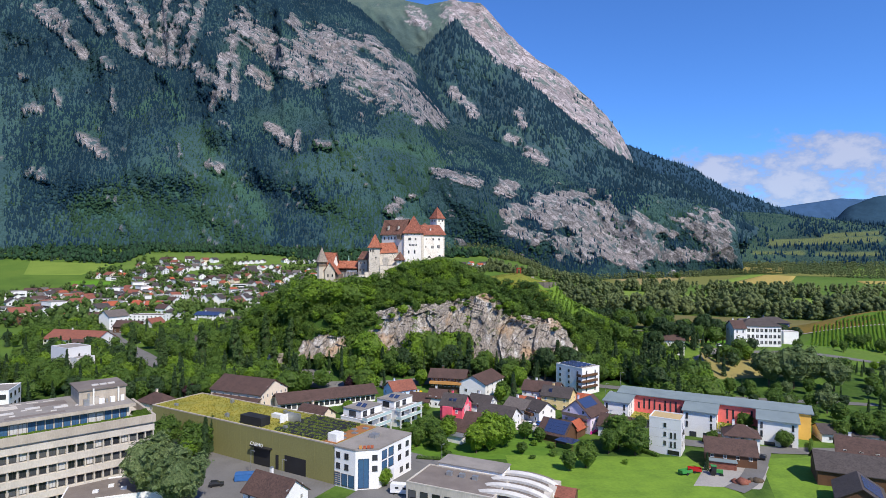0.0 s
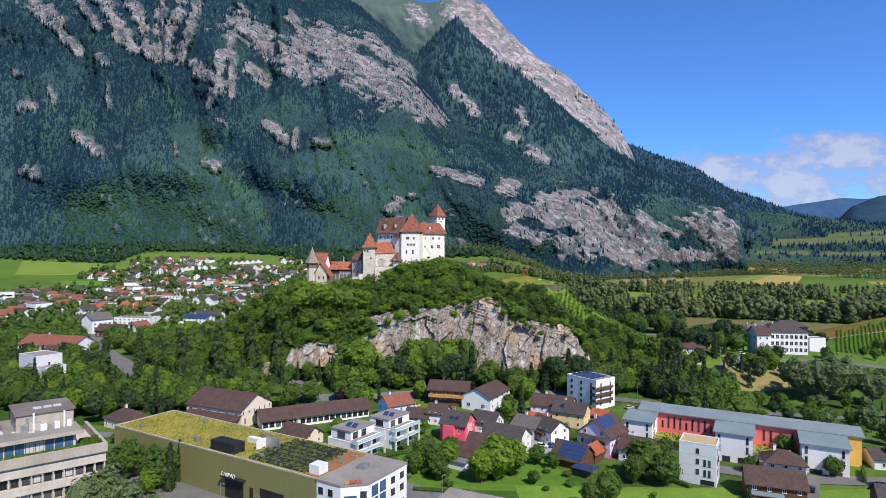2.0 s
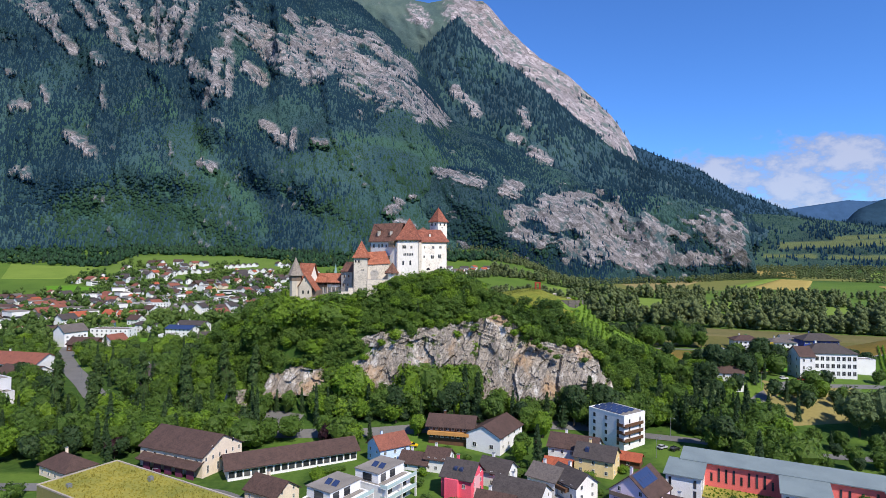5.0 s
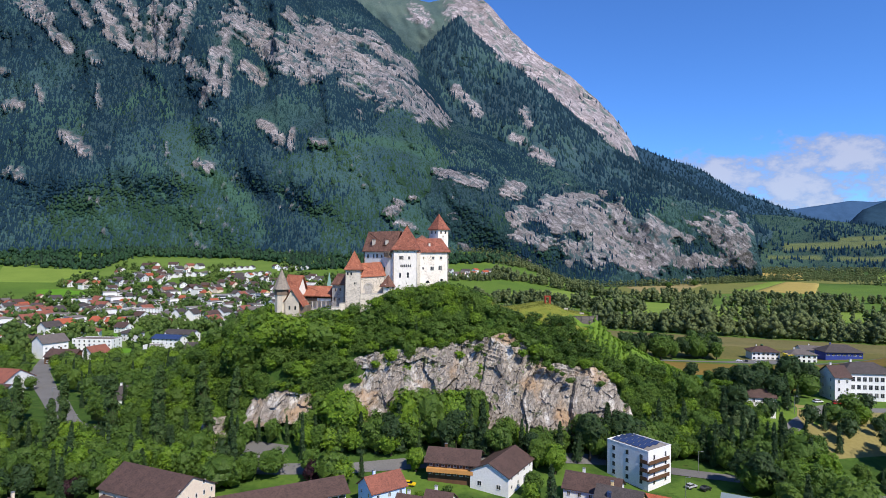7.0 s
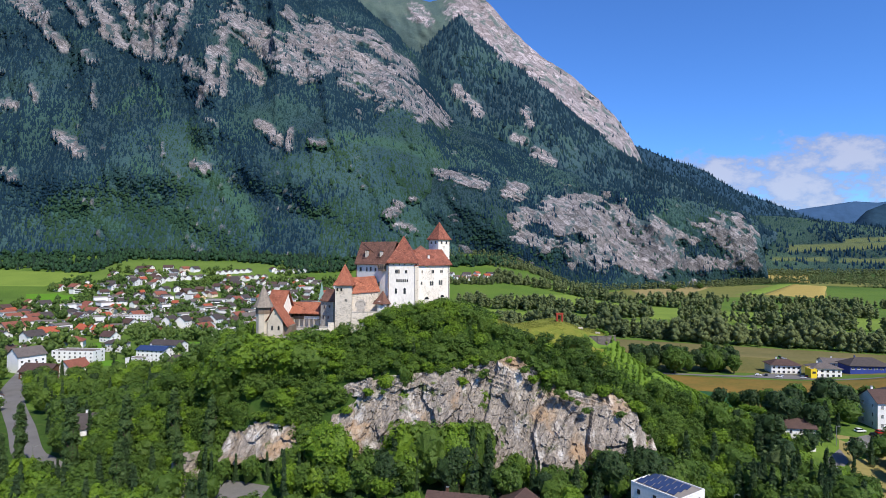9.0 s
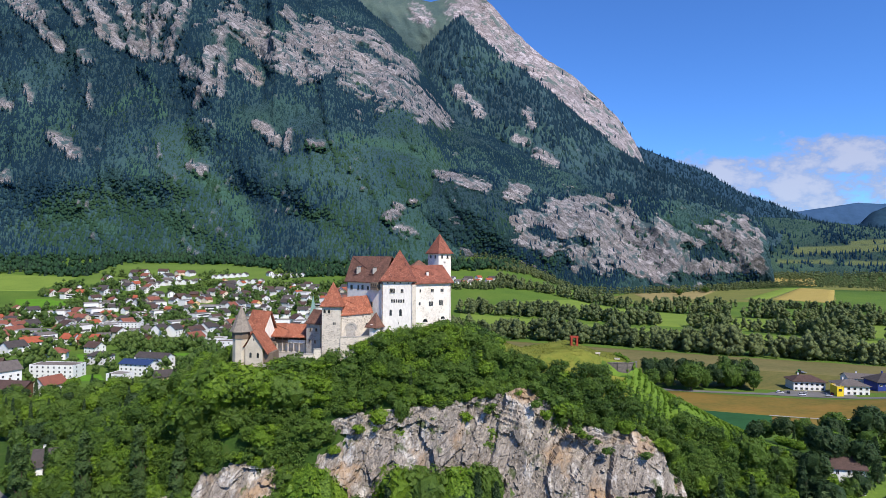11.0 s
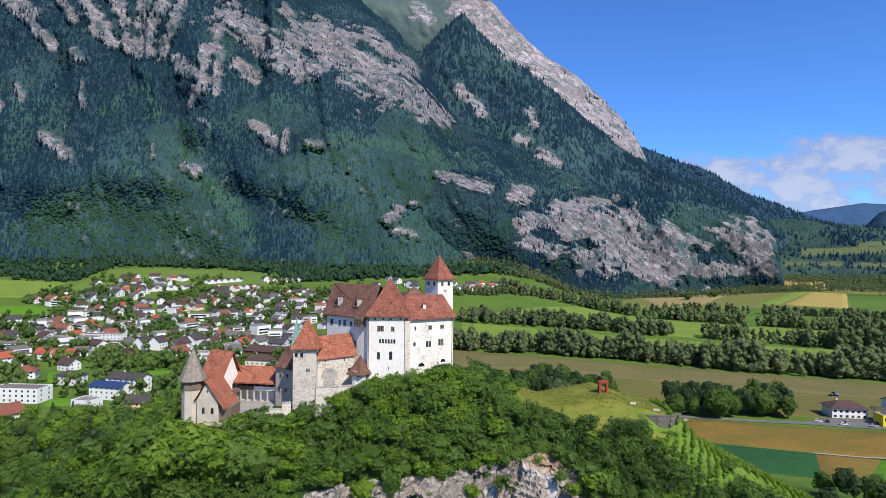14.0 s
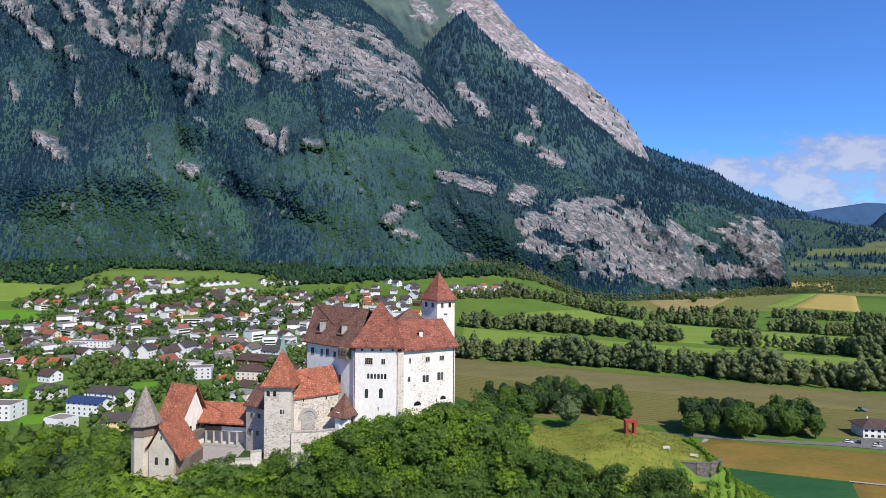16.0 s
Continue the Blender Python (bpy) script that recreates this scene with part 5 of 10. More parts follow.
for i in range(7):
    part("pillar", one_box(-0.16, 0, 51, 0.16, 0.4, 57.6), M["stone_frame"], arcade, "", along(AR[0], AR[1], 0.4 + 2.1 * i, 0))
    part("post", one_box(-0.09, 0.02, 58.8, 0.09, 0.2, 60.4), M["old_wood"], arcade, "", along(AR[0], AR[1], 0.4 + 2.1 * i, 0))
HALL = [(-72.4, 352.0), (-65.0, 349.6), (-63.0, 356.0), (-70.4, 358.4)]
hall = castle_house("hall_house", "tall steep-roofed castle hall with bright red tiles", HALL, 50, 61.5, "castle_white",
                    two_slopes((-73.6, 351.6, 60.6), (-65.8, 348.4, 59.6), (-63.4, 353.2, 69.2), (-71.6, 356.4, 69.4), (-62, 357, 61), (-70, 360, 61)), "castle_red",
                    [((-65.0, 349.8, 61.4), (-63.0, 356.0, 61.4), (-64.0, 353.0, 68.2))])
for s, z in ((1.6, 58.0), (4.4, 58.0)):
    window(hall, along(HALL[1], HALL[2], s, z), 1.3, 1.6, 1, "old_wood")
part("balcony", one_box(0.5, -1.3, 57.2, 6.0, 0, 58.3), M["old_wood"], hall, "weathered timber balcony", along(HALL[1], HALL[2], 0, 0))
CH = [(-67.2, 336.6), (-61.4, 336.0), (-60.6, 344.6), (-66.6, 345.2)]
chapel = castle_house("chapel", "small plastered chapel with a stepped-down red roof", CH, 49, 59.2, "chapel_plaster",
                      two_slopes((-68.0, 336.4, 59.0), (-67.4, 346.4, 59.0), (-64.4, 345.8, 64.3), (-64.6, 335.6, 64.3), (-59.0, 345.2, 56.9), (-59.4, 335.2, 56.9)), "castle_red",
                      [((-67.2, 336.6, 59.0), (-61.4, 336.0, 59.0), (-64.4, 336.3, 64.0))])
for s in (1.8, 4.3):
    window(chapel, along(CH[0], CH[1], s, 55.4), 0.75, 1.7, 0, "castle_white", True)
window(chapel, along(CH[0], CH[1], 2.9, 61.0), 0.4, 0.8, 0, "castle_white", True)
part("porch", one_box(-61.2, 336.8, 49, -58.2, 344.0, 57.0), M["old_wood"], chapel, "boarded timber porch")
ct = castle_house("chapel_turret", "octagonal white turret with timber storey and shingle spire", ring(-69.6, 339.4, 2.7, 8, 0.39), 49, 61.6, "chapel_plaster", pyramid(ring(-69.6, 339.4, 3.7, 8, 0.39), 63.9, (-69.6, 339.4, 72.4), 0.2, 0.03), "shingle")
bm = bmesh.new()
prism(bm, ring(-69.6, 339.4, 2.9, 8, 0.39), 61.4, 63.9)
part("timber_storey", bm, M["old_wood"], ct, "weathered board storey below the spire")
# courtyard terrace
bm = bmesh.new()
prism(bm, [(-62, 338), (-44, 339), (-44, 349), (-50, 355), (-64, 355)], 50, 54.2)
solid("courtyard", bm_mesh("courtyard", bm, M["pale_paving"]), "pale paved castle courtyard", "courtyard", "structure")

bm = bmesh.new()
prism(bm, [(-56.5, 338.6), (-44.2, 339.2), (-44.2, 345.5), (-50.5, 343.6)], 54.2, 54.45)
solid("courtyard_lawn", bm_mesh("courtyard_lawn", bm, M["lawn"]), "green lawn strip inside the castle courtyard", "lawn", "structure")

# church steeple in the village behind the hill
church = castle_house("church_steeple", "grey stone church steeple with a green copper spire", tilted_square(-75, 470, 2.3, -37), 0, 52, "rubble",
                      pyramid(tilted_square(-75, 470, 2.5, -37), 52, (-75, 470, 67), 0.3, 0.02), "copper")


# terraced meadow knoll with the red gate sculpture
sc = thing("red_sculpture", "rust-red open steel frame sculpture on the knoll", "sculpture", pose(46, 358, float(land(46.0, 358.0)) - 0.05))
for u in (-1.35, 0.7):
    part("upright", one_box(u, -0.8, 0, u + 0.65, 0.8, 3.0), M["corten"], sc)
part("lintel", one_box(-1.45, -0.85, 3.0, 1.45, 0.85, 3.6), M["corten"], sc)
part("sill", one_box(-0.7, -0.8, 0.0, 0.7, 0.8, 0.3), M["corten"], sc)
stone_wall("curved rubble retaining wall of the vineyard terraces", [(54.0, 353.6), (56.5, 352.2), (60, 351.4), (63.5, 351.5), (66, 352.4), (67.5, 354.5)], 43, 52.3, 1.0, "terrace_stone", "terrace_stone")


# ---- village houses ----
FOOT = []                              # plan discs taken by buildings: x, y, radius


def ground_at(x, y):
    return float(land(float(x), float(y)))


def gable_roof(w, d, eave, ridge, over=0.6, t=0.25):
    bm = bmesh.new()
    k = (ridge - eave) / (d / 2)
    zo = eave - over * k
    slab(bm, (-w / 2 - over, -d / 2 - over, zo), (w / 2 + over, -d / 2 - over, zo), (w / 2 + over, 0, ridge), (-w / 2 - over, 0, ridge), t)
    slab(bm, (-w / 2 - over, 0, ridge), (w / 2 + over, 0, ridge), (w / 2 + over, d / 2 + over, zo), (-w / 2 - over, d / 2 + over, zo), t)
    bmesh.ops.translate(bm, verts=bm.verts, vec=(0, 0, 0.1))
    return bm


def hip_roof(w, d, eave, ridge, over=0.6, t=0.25):
    bm = bmesh.new()
    a, b, r = w / 2 + over, d / 2 + over, max(w - d, 0.5) / 2
    lo = [bm.verts.new(p) for p in ((-a, -b, eave), (a, -b, eave), (a, b, eave), (-a, b, eave))]
    dn = [bm.verts.new((v.co.x, v.co.y, eave - t)) for v in lo]
    p, q = bm.verts.new((-r, 0, ridge)), bm.verts.new((r, 0, ridge))
    for f in ((lo[0], lo[1], q, p), (lo[1], lo[2], q), (lo[2], lo[3], p, q), (lo[3], lo[0], p)):
        bm.faces.new(f)
    bm.faces.new(dn[::-1])
    for i in range(4):
        bm.faces.new((dn[i], dn[(i + 1) % 4], lo[(i + 1) % 4], lo[i]))
    return bm


def gable_wall(w, d, eave, ridge):
    bm = bmesh.new()
    lo = [bm.verts.new(p) for p in ((-w / 2, -d / 2, -2.0), (w / 2, -d / 2, -2.0), (w / 2, d / 2, -2.0), (-w / 2, d / 2, -2.0))]
    hi = [bm.verts.new((v.co.x, v.co.y, eave)) for v in lo]
    l, r = bm.verts.new((-w / 2, 0, ridge - 0.1)), bm.verts.new((w / 2, 0, ridge - 0.1))
    bm.faces.new(lo[::-1])
    bm.faces.new((lo[0], lo[1], hi[1], hi[0])), bm.faces.new((lo[2], lo[3], hi[3], hi[2]))
    bm.faces.new((lo[1], lo[2], hi[2], r, hi[1])), bm.faces.new((lo[3], lo[0], hi[0], l, hi[3]))
    bm.faces.new((hi[0], hi[1], r, l)), bm.faces.new((hi[2], hi[3], l, r))
    return bm


def house(label, x, y, rz, w, d, eave, ridge, wall="white", roof="brown_tile", kind="gable", rows=(), z=None, chim=1, over=0.6, name="house", category="house", frame_mat="frame_white", group="village houses"):
    """A house with its ridge along local x. rows: (face, sill heights, how many across, width, height) of windows."""
    z = ground_at(x, y) if z is None else z
    t = thing(name, label, category, pose(x, y, z, 0, 0, rz), group)
    FOOT.append((x, y, 0.5 * math.hypot(w, d) * 0.92))
    if kind == "gable":
        part("wall", gable_wall(w, d, eave, ridge), M[wall], t)
        r = part("roof", gable_roof(w, d, eave, ridge, over), M[roof], t)
    elif kind == "hip":
        part("wall", one_box(-w / 2, -d / 2, -2, w / 2, d / 2, eave), M[wall], t)
        r = part("roof", hip_roof(w, d, eave, ridge, over), M[roof], t)
    else:
        part("wall", one_box(-w / 2, -d / 2, -2, w / 2, d / 2, eave - 0.15), M[wall], t)
        r = part("roof", one_box(-w / 2 + 0.3, -d / 2 + 0.3, eave - 0.15, w / 2 - 0.3, d / 2 - 0.3, eave - 0.1), M[roof], t)
        bm = bmesh.new()
        for q in ((-w / 2 - 0.05, -d / 2 - 0.05, w / 2 + 0.05, -d / 2 + 0.3), (-w / 2 - 0.05, d / 2 - 0.3, w / 2 + 0.05, d / 2 + 0.05), (-w / 2 - 0.05, -d / 2 + 0.3, -w / 2 + 0.3, d / 2 - 0.3), (w / 2 - 0.3, -d / 2 + 0.3, w / 2 + 0.05, d / 2 - 0.3)):
            box(bm, q[0], q[1], eave - 0.15, q[2], q[3], eave + 0.2)
        part("parapet", bm, M[wall], t)
    for i in range(chim if kind != "flat" else 0):
        cx = w * (-0.2 + 0.42 * i)
        c = part("chimney", one_box(cx - 0.4, d * 0.08, ridge - 1.2, cx + 0.4, d * 0.08 + 0.7, ridge + 1.0), M["concrete_light" if i else wall], t)
        part("chimney_cap", one_box(cx - 0.5, d * 0.08 - 0.1, ridge + 1.0, cx + 0.5, d * 0.08 + 0.8, ridge + 1.1), M["steel"], c)
    for face, sills, n, ww, hh in rows:
        run = w if face in "fb" else d
        for s in sills:
            for i in range(n):
                window(t, on_face(face, w, d, run * ((i + 0.5) / n - 0.5), s), ww, hh, 1 if ww > 0.8 else 0, frame_mat)
    return t


def solar(parent, w, d, eave, ridge, x0, x1, v0, v1, nx, ny, side=-1):
    """Solar modules lying on one slope of a gable roof, between fractions of the slope."""
    k = math.atan2(ridge - eave, d / 2)
    ln = math.hypot(d / 2, ridge - eave)
    m = pose(0, side * d / 2, eave + 0.1) @ (Matrix.Rotation(k, 4, "X") if side < 0 else Matrix.Rotation(math.pi, 4, "Z") @ Matrix.Rotation(k, 4, "X"))
    pw, ph = (x1 - x0) / nx, ln * (v1 - v0) / ny
    bm = bmesh.new()
    box(bm, 0.02, 0.02, 0.06, pw - 0.03, ph - 0.03, 0.12)
    me = bm_mesh("solar_panel", bm, M["solar"])
    for i in range(nx):
        for j in range(ny):
            part("solar_panel", me, None, parent, "", m @ pose(x0 + i * pw, ln * v0 + j * ph, 0.0))


RZ = -30.3

# office block with ribbon windows
ox, oy, orz = -117.7, 168.1, 41.3
office = thing("office_block", "long concrete office block with rows of dark windows", "office building", pose(ox, oy, 0, 0, 0, orz), "village houses")
OW, OD = 60.0, 25.0
FOOT += [(-98, 185, 16), (-117, 168, 18), (-130, 150, 18)]
part("wall", one_box(-OW / 2, -OD / 2 + 0.6, -2, OW / 2, OD / 2, 18.4), M["concrete_light"], office)
for k in range(4):
    zf = 4.4 * k
    part("spandrel", one_box(-OW / 2, -OD / 2 - 0.15, zf + 2.9, OW / 2 + 0.1, -OD / 2 + 0.6, zf + 4.5), M["concrete_light"], office)
    part("ledge", one_box(-OW / 2, -OD / 2 - 0.3, zf + 2.7, OW / 2 + 0.2, -OD / 2 + 0.6, zf + 2.9), M["concrete"], office)
    n = 27
    for i in range(n):
        u = -OW / 2 + OW * (i + 0.5) / n
        bm_g = "blind" if (i * 7 + k * 5) % 11 in (0, 1) else "glass"
        window(office, pose(u - 0.12, -OD / 2 + 0.58, zf + 0.5), 1.55, 2.15, 1, "frame_dark", False, bm_g)
        part("mullion", one_box(u + 0.78, -OD / 2 - 0.1, zf + 0.1, u + 1.06, -OD / 2 + 0.6, zf + 2.7), M["concrete_light"], office)
part("parapet", one_box(-OW / 2 - 0.2, -OD / 2 - 0.5, 18.4, OW / 2 + 0.4, -OD / 2 + 0.5, 20.6), M["concrete"], office)
part("parapet", one_box(OW / 2 - 0.4, -OD / 2 + 0.5, 18.0, OW / 2 + 0.4, OD / 2, 20.6), M["concrete"], office)
part("upper_storey", one_box(-OW / 2, -OD / 2 + 3.6, 18.4, OW / 2 - 6.0, OD / 2 - 1, 23.6), M["concrete_light"], office)
for i in range(26):
    window(office, pose(-OW / 2 + 1.2 + 2.05 * i, -OD / 2 + 3.6, 20.2), 1.75, 2.7, 1, "frame_dark", False, "blind" if i % 9 in (3, 4) else "blue_glass")
part("roof", one_box(-OW / 2 - 0.5, -OD / 2 + 2.2, 23.6, OW / 2 - 4.6, OD / 2, 24.2), M["grey_roof"], office)
part("roof_edge", one_box(-OW / 2 - 0.5, -OD / 2 + 2.0, 23.4, OW / 2 - 4.5, -OD / 2 + 2.2, 24.35), M["concrete"], office)
ph = part("penthouse", one_box(OW / 2 - 18, -OD / 2 + 9.5, 24.2, OW / 2 - 5.6, OD / 2 - 3, 28.3), M["concrete"], office)
part("penthouse_roof", one_box(OW / 2 - 18.4, -OD / 2 + 9.1, 28.3, OW / 2 - 5.2, OD / 2 - 2.6, 28.8), M["dark_flat"], ph)
for i in range(3):
    part("roof_hatch", one_box(OW / 2 - 14 + 2.2 * i, -OD / 2 + 13, 28.8, OW / 2 - 12.2 + 2.2 * i, -OD / 2 + 14.4, 29.1), M["blind"], ph)
part("air_unit", one_box(OW / 2 - 17, -OD / 2 + 7.8, 24.2, OW / 2 - 15.6, -OD / 2 + 9.3, 26.0), M["steel"], office)
part("air_unit", one_box(OW / 2 - 13, -OD / 2 + 8.0, 24.2, OW / 2 - 11.6, -OD / 2 + 9.3, 25.6), M["frame_white"], office)
part("air_unit", one_box(OW / 2 - 10, -OD / 2 + 8.0, 24.2, OW / 2 - 8.8, -OD / 2 + 9.3, 25.8), M["frame_white"], office)
for i in range(5):
    part("skylight", one_box(-20 + 6.5 * i, -2 + (i % 2) * 3, 24.2, -16.5 + 6.5 * i, -0.6 + (i % 2) * 3, 24.5), M["blind"], office)
for i in range(14):
    part("skylight", one_box(-24 + 3.2 * i, -5 + (i * 5 % 3) * 2.6, 24.2, -22.6 + 3.2 * i, -4.5 + (i * 5 % 3) * 2.6, 24.42), M["blind"], office)
for i, (dx, dy, w_, h_, mt) in enumerate(((-16, 8.4, 0.5, 3.4, "steel"), (-14.6, 8.6, 0.4, 4.6, "frame_white"), (-11.2, 8.5, 0.7, 1.2, "steel"), (-8.0, 8.4, 0.4, 4.2, "frame_white"), (-7.2, 8.4, 1.0, 1.7, "frame_white"), (-15.4, 9.0, 2.6, 2.2, "rubble_dark"))):
    part("duct", one_box(OW / 2 + dx, -OD / 2 + dy, 24.2, OW / 2 + dx + w_, -OD / 2 + dy + 0.5, 24.2 + h_), M[mt], office)
part("roof_pit", one_box(-14, 4, 24.2, -2, 8, 24.35), M["concrete_light"], office)


def planting(parent, x0, y0, x1, y1, z, n, size, mat, seed=1, name="planting"):
    """Low tufts of plants over a rectangle."""
    rng = np.random.default_rng(seed)
    c = np.stack([rng.uniform(x0, x1, n), rng.uniform(y0, y1, n), np.full(n, z)], 1)
    s = rng.uniform(0.5, 1.0, n) * size
    v, f = [], []
    for i in range(n):
        for k in range(3):
            a = rng.uniform(0, 6.28)
            dx, dy = math.cos(a) * s[i], math.sin(a) * s[i]
            b = len(v)
            v += [(c[i, 0] - dx, c[i, 1] - dy, z), (c[i, 0] + dx, c[i, 1] + dy, z), (c[i, 0] + dx * 0.6, c[i, 1] + dy * 0.6, z + s[i] * 1.3), (c[i, 0] - dx * 0.7, c[i, 1] - dy * 0.7, z + s[i] * 1.1)]
            f.append((b, b + 1, b + 2, b + 3))
    ob = part(name, mesh_from(name, v, f, M[mat]), None, parent)
    return tagged(ob, kind="stuff")


# gravel drifts, walkway slabs and a low annexe with domed rooflights
for i in range(9):
    part("walkway_slab", one_box(-28 + 4.1 * i, 9.4 - 0.4 * (i % 3), 24.2, -25.2 + 4.1 * i, 10.3 - 0.4 * (i % 3), 24.27), M["concrete_light"], office)
for i, (u, v, w_, d_) in enumerate(((-27, -8.5, 16, 3.0), (-6, -8.0, 14, 2.2), (-24, 1.0, 9, 2.6), (2, 2.5, 8, 5.0), (-29, 6.2, 12, 2.4))):
    part("gravel_drift", one_box(u, v, 24.2, u + w_, v + d_, 24.23), M["dark_flat"], office)
planting(office, -OW / 2, -OD / 2 + 0.4, OW / 2 - 0.5, -OD / 2 + 2.2, 20.0, 420, 0.7, "leaf_light", 4)
planting(office, OW / 2 - 4.4, -OD / 2 + 1, OW / 2 - 1, -OD / 2 + 6, 20.2, 60, 1.0, "leaf", 5)

# casino hall: olive cladding, green roof, black plant and boarded solar rows
ch = thing("casino_hall", "long olive-clad casino hall with a planted flat roof", "hall", pose(-65.1, 209.7, 0, 0, 0, RZ), "village houses")
CW, CD2 = 89.0, 22.0
FOOT += [(-95, 227, 14), (-75, 215, 14), (-55, 204, 14), (-38, 194, 13), (-21, 184, 14)]
part("wall", one_box(-CW / 2, -CD2 / 2, -1, CW / 2, CD2 / 2, 11.6), M["olive"], ch)
for i in range(29):
    part("panel_joint", one_box(-CW / 2 + 3.0 * (i + 1) - 0.03, -CD2 / 2 - 0.02, 0, -CW / 2 + 3.0 * (i + 1) + 0.03, -CD2 / 2, 11.6), M["olive"], ch)
part("roof", one_box(-CW / 2 + 0.4, -CD2 / 2 + 0.4, 11.6, CW / 2, CD2 / 2 - 0.4, 11.75), M["sedum"], ch)
for q in ((-CW / 2 - 0.05, -CD2 / 2 - 0.05, CW / 2, -CD2 / 2 + 0.4), (-CW / 2 - 0.05, CD2 / 2 - 0.4, CW / 2, CD2 / 2 + 0.05), (-CW / 2 - 0.05, -CD2 / 2 + 0.4, -CW / 2 + 0.4, CD2 / 2 - 0.4)):
    part("parapet", one_box(q[0], q[1], 11.6, q[2], q[3], 12.0), M["concrete"], ch)
planting(ch, -CW / 2 + 1, -CD2 / 2 + 1, CW / 2 - 28, CD2 / 2 - 1, 11.75, 1500, 0.35, "sedum", 7)
part("air_plant", one_box(2, -9.8, 11.75, 12, -5.8, 14.6), M["black"], ch, "black louvred rooftop air plant")
part("air_duct", one_box(6, 0.4, 11.75, 14, 2.2, 13.2), M["frame_white"], ch, "white rooftop ducts")
part("screen", one_box(14, 0, 11.75, 20, 0.4, 15.0), M["steel"], ch)
part("screen", one_box(14, -3.5, 11.75, 14.3, 0, 14.4), M["frame_white"], ch)
for i in range(5):
    part("roof_vent", one_box(-36 + 14 * i, -8 + (i % 2) * 14, 11.75, -34.8 + 14 * i, -6.9 + (i % 2) * 14, 12.8 + 0.2 * (i % 3)), M["steel"], ch)
for r in range(7):
    bm = bmesh.new()
    slab(bm, (18, -9.5 + 2.7 * r, 12.0), (38, -9.5 + 2.7 * r, 12.0), (38, -8.2 + 2.7 * r, 12.5), (18, -8.2 + 2.7 * r, 12.5), 0.08)
    part("solar_strip", bm, M["black"], ch)
planting(ch, 17, -9.5, 39, 9.5, 11.75, 700, 0.7, "roof_weeds", 8)
part("gravel_patch", one_box(38.5, -10, 11.75, CW / 2 - 0.5, 10, 11.83), M["sedum_red"], ch)
for i in range(6):
    part("skylight", one_box(39 + (i % 2) * 2.6, -8 + 2.8 * i, 11.83, 40.8 + (i % 2) * 2.6, -6.6 + 2.8 * i, 12.15), M["steel"], ch)
part("air_unit", one_box(40, -9, 11.83, 43.5, -5.5, 14.2), M["frame_white"], ch, "pale rooftop ventilation unit")
# entrance, gates and the sign with raised letters
part("entrance", one_box(10.0, -CD2 / 2 - 0.06, 0, 17.5, -CD2 / 2, 6.0), M["black"], ch, "dark glazed entrance")
part("side_door", one_box(20.0, -CD2 / 2 - 0.06, 0, 21.3, -CD2 / 2, 4.6), M["black"], ch)
part("roller_gate", one_box(24.0, -CD2 / 2 - 0.08, 0, 33.0, -CD2 / 2, 5.2), M["black"], ch, "wide dark roller gate")
part("canopy", one_box(9.5, -CD2 / 2 - 1.5, 6.0, 18.5, -CD2 / 2, 6.3), M["black"], ch)
fc = bpy.data.curves.new("sign_text", "FONT")
fc.body, fc.size, fc.extrude = "CASINO", 1.6, 0.06
tob = new("sign_text", fc)
me = bpy.data.meshes.new_from_object(tob.evaluated_get(bpy.context.evaluated_depsgraph_get()))
bpy.data.objects.remove(tob)
me.materials.append(M["frame_white"])
part("sign_text", me, None, ch, "white raised casino lettering", pose(9.8, -CD2 / 2 - 1.45, 6.5, 90, 0, 0))

# white end block of the hall
eb = thing("commercial_block", "white three-storey commercial block with chamfered glazed corner", "office building", pose(-21.1, 183.8, 0, 0, 0, RZ), "village houses")
bm = bmesh.new()
EBP = [(-6.4, -11), (1.5, -11), (6.6, -6.5), (6.6, 11), (-6.4, 11)]
prism(bm, EBP, -1, 11.4)
part("wall", bm, M["white"], eb)
bm = bmesh.new()
prism(bm, [(-6.5, -11.15), (1.6, -11.15), (6.75, -6.55), (6.75, 11.15), (-6.5, 11.15)], 11.4, 11.9)
part("roof", bm, M["grey_roof"], eb)
for k in range(7):
    part("band", one_box(-6.45, -11.06, 0.3 + 0.62 * k, -4.2, -11.0, 0.55 + 0.62 * k), M["concrete"], eb)
for z in (5.2, 8.4):
    for u in (-5.0, -1.8):
        window(eb, pose(u, -11, z), 1.5, 1.7, 1, "frame_dark")
    for u in (-3.6, -0.2):
        window(eb, pose(6.6, u, z - 0.4, 0, 0, 90), 2.6, 2.6, 1, "frame_dark", False, "blue_glass")
    for u in (4.4, 8.6):
        window(eb, pose(6.6, u, z, 0, 0, 90), 1.7, 1.7, 1, "frame_dark")
    window(eb, along(EBP[1], EBP[2], 5.7, z), 1.6, 1.6, 1, "frame_dark")
window(eb, along(EBP[1], EBP[2], 2.4, 0.4), 3.2, 8.6, 1, "frame_dark", False, "blue_glass", "tall glazed stair window")
for u in (-5.2, -2.6, 0.0):
    window(eb, pose(u, -11, 0.4), 2.2, 3.6, 1, "frame_dark", False, "blue_glass", "tinted shop window")
for u in (-3.6, 0.0):
    part("roller_gate", one_box(-1.5, -0.06, 0, 1.5, 0, 3.8), M["grey_white"], eb, "", pose(6.6, u, 0, 0, 0, 90))
for u in (5.4, 8.8):
    window(eb, pose(6.6, u, 1.2, 0, 0, 90), 1.6, 1.6, 1, "frame_dark")
